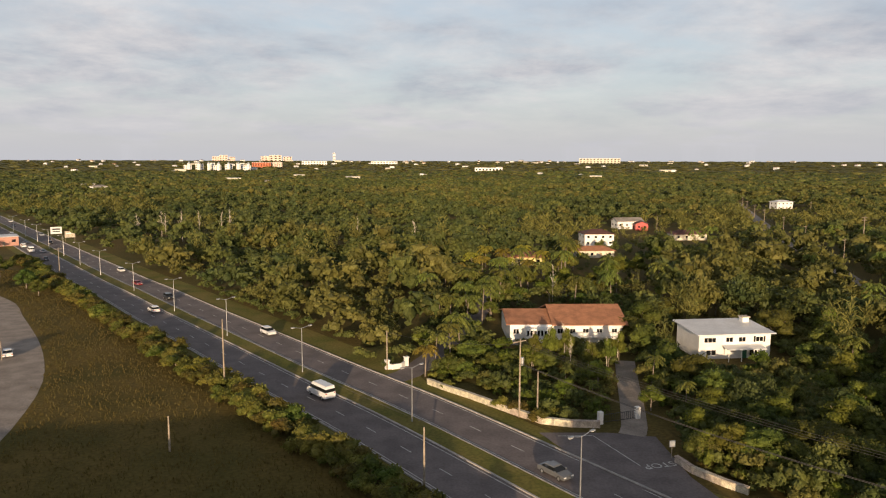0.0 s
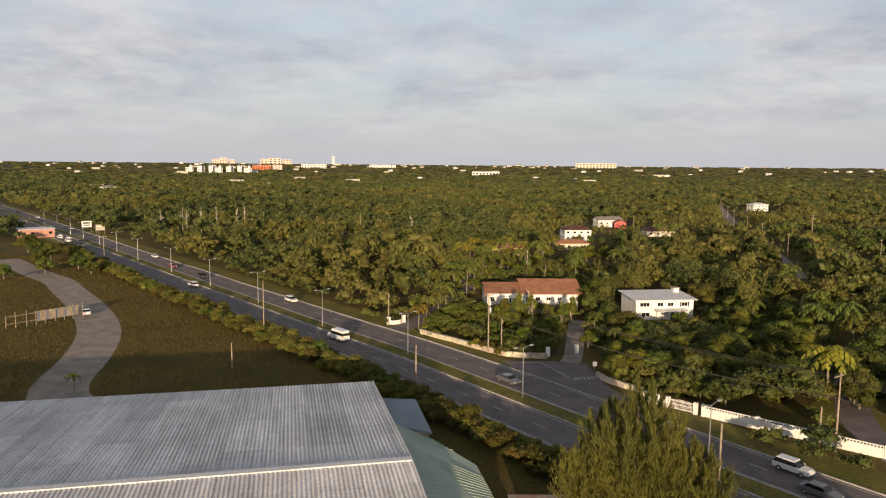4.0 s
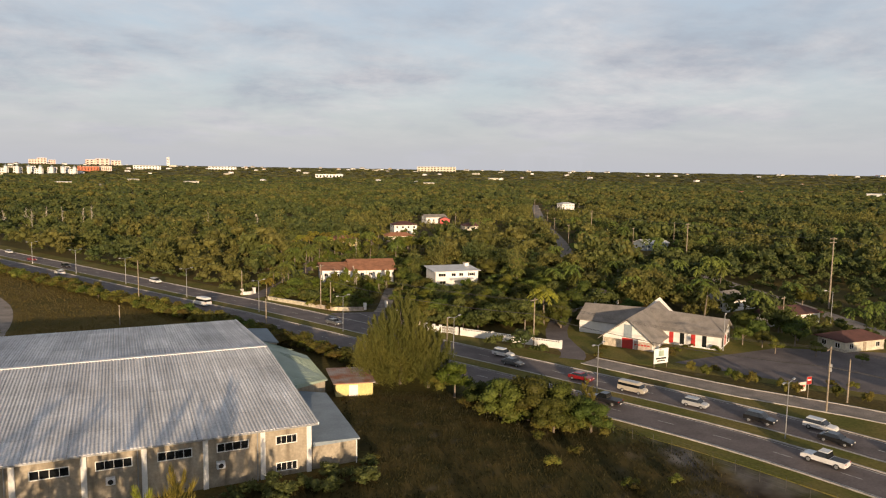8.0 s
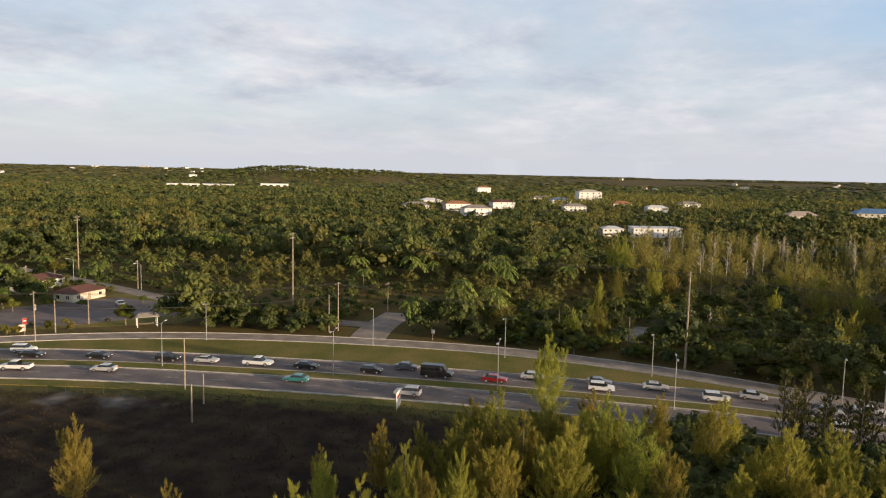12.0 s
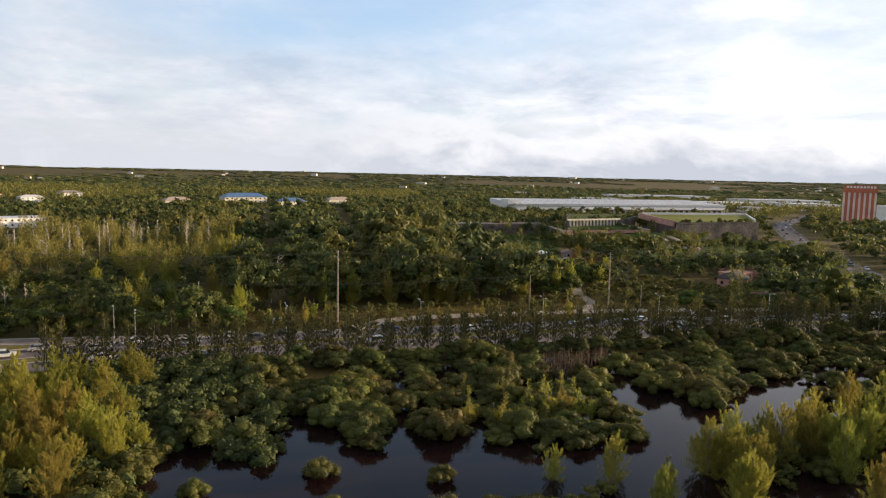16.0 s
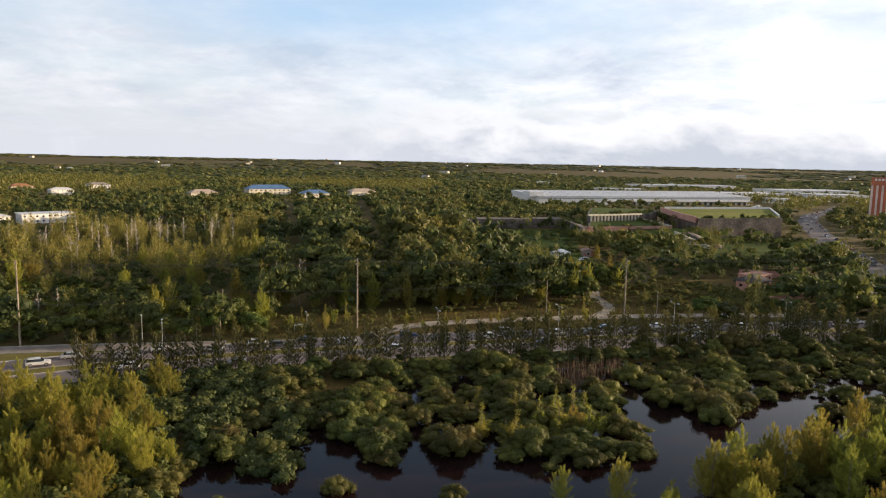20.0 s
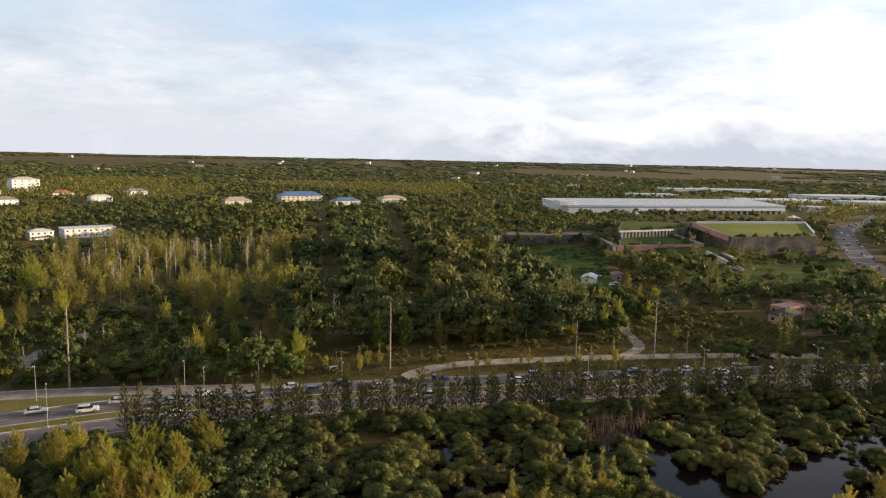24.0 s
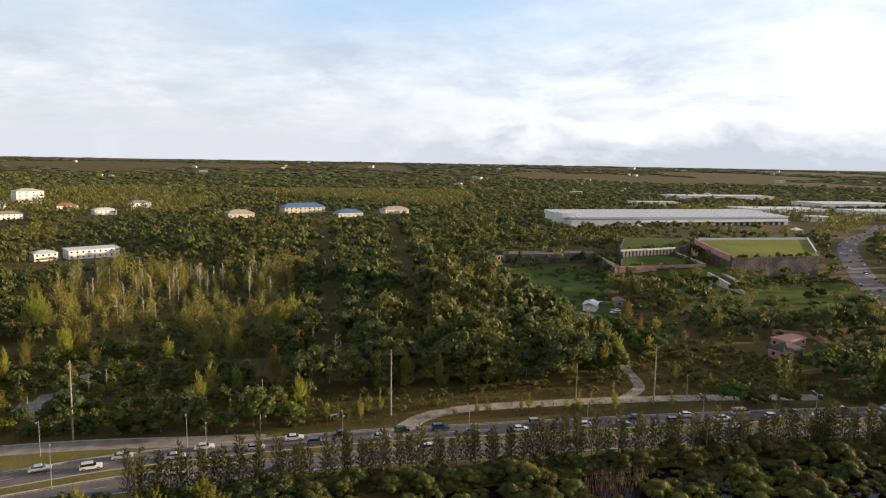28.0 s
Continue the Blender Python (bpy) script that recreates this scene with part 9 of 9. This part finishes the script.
# low bushes at the foot of the warehouse and on the low ground
wq_ = np.array([ware(r_.uniform(-8, 60), -r_.uniform(1.6, 7.0)) for i in range(90)])
q_ = r_.uniform(0.35, 0.9, 90)
stuff("scrub", SCRUB_PROTO, wq_[:, 0], wq_[:, 1], q_, q_ * 0.8, M["leaf_deep"], "dark green bushes at the foot of the warehouse", "scrub")
for i in range(14):
    x, y = r_.uniform(13, 50), r_.uniform(-24, 24)
    if inside(BROWN, np.array([x]), np.array([y]))[0] and off_line(C, x, y) > 15:
        hedge_bush.at(x, y, r_.uniform(0.3, 0.7), label="weedy bush in rough grass")
# undergrowth along the edge of the woods
ux, uy, ur = scatter(0, 330, 3.3, 37)
k = ~free(ux, uy, 3.2) & ~inside(SCRUB, ux, uy) & (off_line(SLIP, ux, uy) > 8.5) & (off_line(SIDE, ux, uy) > 9)
q_ = ur.uniform(0.5, 1.0, len(ux))
stuff("scrub", [crown(s, 2.0, 3.4, -0.3, 4, 90, 0.42, spread=0.66, blob=0.5, core_scale=0.84, flat=1.4) for s in (181, 182, 183)], ux[k], uy[k], q_[k], q_[k], M["leaf"], "green undergrowth along the edge of the woods", "scrub")
# low growth between the roadside casuarinas and the swamp
vx, vy = [], []
for p, nn in zip(C, nrmC):
    if -345 < p[1] < -150:
        for k in range(9):
            q = p - nn * r_.uniform(15.5, 27)
            vx.append(q[0] + r_.uniform(-2, 2)), vy.append(q[1] + r_.uniform(-3, 3))
q_ = r_.uniform(0.45, 0.95, len(vx))
stuff("scrub", SCRUB_PROTO, np.array(vx), np.array(vy), q_, q_, M["leaf_deep"], "dark low growth between road and swamp", "scrub")
# dense bushes on the far side of the slip road
bx, by = [], []
for p, nn in zip(SLIP, normals(SLIP)[0]):
    for off in (6.5, 8.5, 10.5):
        q = p + nn * (off + r_.uniform(-0.8, 0.8))
        if (-48 < q[1] < -14 or -140 < q[1] < -68) and off_line(SIDE, q[0], q[1]) > 7:
            bx.append(q[0]), by.append(q[1])
q_ = np.where(np.array(by) > -50, r_.uniform(1.1, 1.8, len(bx)), r_.uniform(0.7, 1.1, len(bx)))
stuff("scrub", SCRUB_PROTO, np.array(bx), np.array(by), q_, q_, M["leaf_deep"], "dark dense bushes beside the slip road", "scrub")
bright.at(116.5, -5.5, 1.05, label="bright round-crowned tree by the bus shelter")
GARDEN_PROTO = [crown(s, 2.2, 3.6, -0.3, 8, 230, 0.25, spread=0.78, blob=0.40, core_scale=0.80) for s in (175, 176, 177)]
for mt, lab, n, sd in (("leaf", "dense green garden shrubs between trees", 420, 3), ("leaf_olive", "olive garden shrubs between trees", 190, 4), ("leaf_bright", "bright green garden shrubs", 190, 5)):
    rg = np.random.default_rng(sd)
    sx, sy = rg.uniform(-4, 82, 4 * n), rg.uniform(74, 152, 4 * n)
    k = (off_line(C, sx, sy) > 17.5) & (off_line(DRIVE, sx, sy) > 4.0) & (off_line(LANE, sx, sy) > 4.4) & (off_line(CHURCH_DRIVE, sx, sy) > 4.5) & (off_line(WALL_LINES, sx, sy) > 2.2) & ~inside(JUNCTION, sx, sy)
    k &= ~((sx > 10) & (sx < 42) & (sy > 142)) & ~((sx > 46) & (sx < 70) & (sy > 129) & (sy < 152)) & ~((sx > 22) & (sx < 34) & (sy < 102)) & (np.hypot(sx - 89, sy - 98) > 12)
    k &= ((sx < 20) | (sx > 32) | (sy > 100)) & ~inside([(14, 98.5), (24, 98.5), (30.5, 97), (31, 84), (34, 72), (20, 84)], sx, sy)
    sx, sy = sx[k][:n], sy[k][:n]
    q_ = rg.uniform(0.45, 1.25, len(sx)) * np.where((sx < 42) & (sy < 135) & (sy > 100), 0.75, 1.0)
    stuff("garden_shrubs", GARDEN_PROTO, sx, sy, q_, q_ * rg.uniform(0.8, 1.3, len(sx)), M[mt], lab, "shrubs")
# low green bushes in the open scrub and along the road strip
sx, sy = r_.uniform(138, 232, 900), r_.uniform(-182, -60, 900)
k = inside([(140, -78), (141, -130), (143, -180), (166, -180), (200, -152), (232, -112), (182, -58)], sx, sy) & (off_line(SLIP, sx, sy) > 8) & (np.min([((sx - a) / (u + 2)) ** 2 + ((sy - b) / (v + 2)) ** 2 for a, b, u, v in ((166, -107, 9, 4), (178, -113, 6, 3), (192, -116, 5, 2.5))], axis=0) > 1)
sx, sy = sx[k], sy[k]
q_ = r_.uniform(0.5, 1.35, len(sx))
stuff("scrub", SCRUB_PROTO, sx, sy, q_, q_ * r_.uniform(0.8, 1.2, len(sx)), M["leaf_bright"], "low green bushes in open scrub", "scrub")
sx, sy = r_.uniform(126, 192, 1500), r_.uniform(-345, -178, 1500)
k = inside(ROAD_STRIP, sx, sy) & (off_line(C, sx, sy) > 16) & (off_line(GRAVEL_PLAN, sx, sy) > 4.5) & (off_line(GRAVEL_UP, sx, sy) > 3.6) & ((r_.uniform(size=1500) < 0.22) | (sy < -300) | (sx > 151))
sx, sy = sx[k], sy[k]
q_ = r_.uniform(0.3, 0.85, len(sx))
stuff("scrub", SCRUB_PROTO, sx, sy, q_, q_ * r_.uniform(0.7, 1.3, len(sx)), M["leaf_olive"], "olive bushes on the rough strip beside the road", "scrub")
for i in range(30):
    x, y = r_.uniform(128, 156), r_.uniform(-335, -182)
    if off_line(GRAVEL_PLAN, x, y) > 3.6 and off_line(C, x, y) > 13.5 and off_line(GRAVEL_UP, x, y) > 3:
        casu_thin.at(x, y, r_.uniform(0.5, 0.8), sz=r_.uniform(0.4, 0.75), label="small casuarina seedling on rough grass by the road")
sx, sy = r_.uniform(236, 412, 900), r_.uniform(-396, -296, 900)
k = inside(CLEARING, sx, sy) & (np.array([noise.noise(Vector((a * 0.05, b * 0.05, 6.6))) for a, b in zip(sx, sy)]) > 0.02) & (off_line(GRAVEL_UP, sx, sy) > 4) & (np.hypot(sx - 256, sy + 322) > 12)
q_ = r_.uniform(0.35, 0.9, 900)
stuff("scrub", SCRUB_PROTO, sx[k], sy[k], q_[k], q_[k] * 0.8, M["leaf"], "rough bushes in a grassy clearing", "scrub")
sx, sy = r_.uniform(330, 470, 700), r_.uniform(-412, -296, 700)
k = (off_line(spline([(396, -306), (408, -330), (404, -398), (336, -378)], 2), sx, sy) < 9)
q_ = r_.uniform(0.7, 1.5, 700)
stuff("scrub", SCRUB_PROTO, sx[k], sy[k], q_[k], q_[k] * r_.uniform(1.0, 2.4, k.sum()), M["leaf_deep"], "dark growth climbing a rock face", "scrub")
sx, sy = r_.uniform(322, 350, 150), r_.uniform(-440, -378, 150)
sx, sy = np.r_[sx, r_.uniform(296, 324, 260)], np.r_[sy, r_.uniform(-512, -440, 260)]
q_ = r_.uniform(0.4, 1.1, len(sx))
k = (sx < 318) | (sy > -436)
stuff("scrub", SCRUB_PROTO, sx[k], sy[k], q_[k], q_[k], M["leaf_deep"], "shrubs at the foot of rock terraces", "scrub")
def ledge_bushes(line, z, n, wide, label):
    """Shrubs along the edge of a raised terrace."""
    L = spline(line, 1.5)
    i_ = r_.integers(0, len(L), n)
    q = r_.uniform(0.3, 0.9, n)
    ob = stuff("scrub", SCRUB_PROTO, L[i_, 0] + r_.uniform(-wide, wide, n), L[i_, 1] + r_.uniform(-wide, wide, n), q, q * r_.uniform(0.7, 1.6, n), M["leaf"], label, "scrub")
    ob.location.z = z


ledge_bushes([(328, -508), (327, -456)], 12.0, 46, 1.6, "small trees on the edge of a playing field")
ledge_bushes([(388, -414), (395, -452), (420, -480)], 10.4, 60, 2.0, "shrubs on the middle terrace")
ledge_bushes([(342, -386), (345, -434), (384, -448)], 6.0, 60, 2.5, "shrubs on the lower terrace")
# rough grass
gsx, gsy = r_.uniform(126, 192, 16000), r_.uniform(-345, -178, 16000)
ks = inside(ROAD_STRIP, gsx, gsy) & (off_line(C, gsx, gsy) > 13.5) & (off_line(GRAVEL_PLAN, gsx, gsy) > 2.8) & (off_line(GRAVEL_UP, gsx, gsy) > 2.1)
gxx, gyy = r_.uniform(-200, 20, 60000), r_.uniform(50, 265, 60000)
k = inside(GRASS_WEST, gxx, gyy) & (off_line(LOOP, gxx, gyy) > 5.6)
g2x, g2y = r_.uniform(-60, 100, 26000), r_.uniform(-150, 34, 26000)
g3x, g3y = r_.uniform(-70, 58, 26000), r_.uniform(-40, 30, 26000)
k3 = inside(WEEDS, g3x, g3y) & ~inside(WARE_PLAN, g3x, g3y) & (off_line(C, g3x, g3y) > 13.5)
k2 = inside(BROWN, g2x, g2y) & (np.min([((g2x - a) / u) ** 2 + ((g2y - b) / v) ** 2 for a, b, u, v in RUBBLE], axis=0) > 0.8) & ~inside(WEEDS, g2x, g2y) & ~inside(WARE_PLAN, g2x, g2y) & (off_line(C, g2x, g2y) > 13)
for nm, xx, yy, mt, lab, hh in (("rough_grass", gsx[ks], gsy[ks], M["grass_tall"], "rough tawny grass on the strip beside the road", 0.6), ("rough_grass", g3x[k3], g3y[k3], M["weeds"], "rough olive weeds beside the shed", 0.4), ("rough_grass", gxx[k], gyy[k], M["grass_tall"], "long dry golden grass in an open field", 0.5), ("rough_grass", g2x[k2], g2y[k2], M["brown_grass"], "dark brown burnt-looking scrub grass", 0.35)):
    n = len(xx)
    P = np.repeat(np.c_[xx, yy, height(xx, yy) - 0.02], 3, 0) + np.c_[r_.normal(size=(3 * n, 2)) * 0.35, np.zeros(3 * n)]
    D = np.c_[r_.normal(size=(3 * n, 2)) * 0.35, np.ones(3 * n)]
    D /= np.linalg.norm(D, axis=1)[:, None]
    tagged(part(nm, raw(nm, *blades(P, D, hh, 0.06, r_)), mt), lab, "grass", kind="stuff")
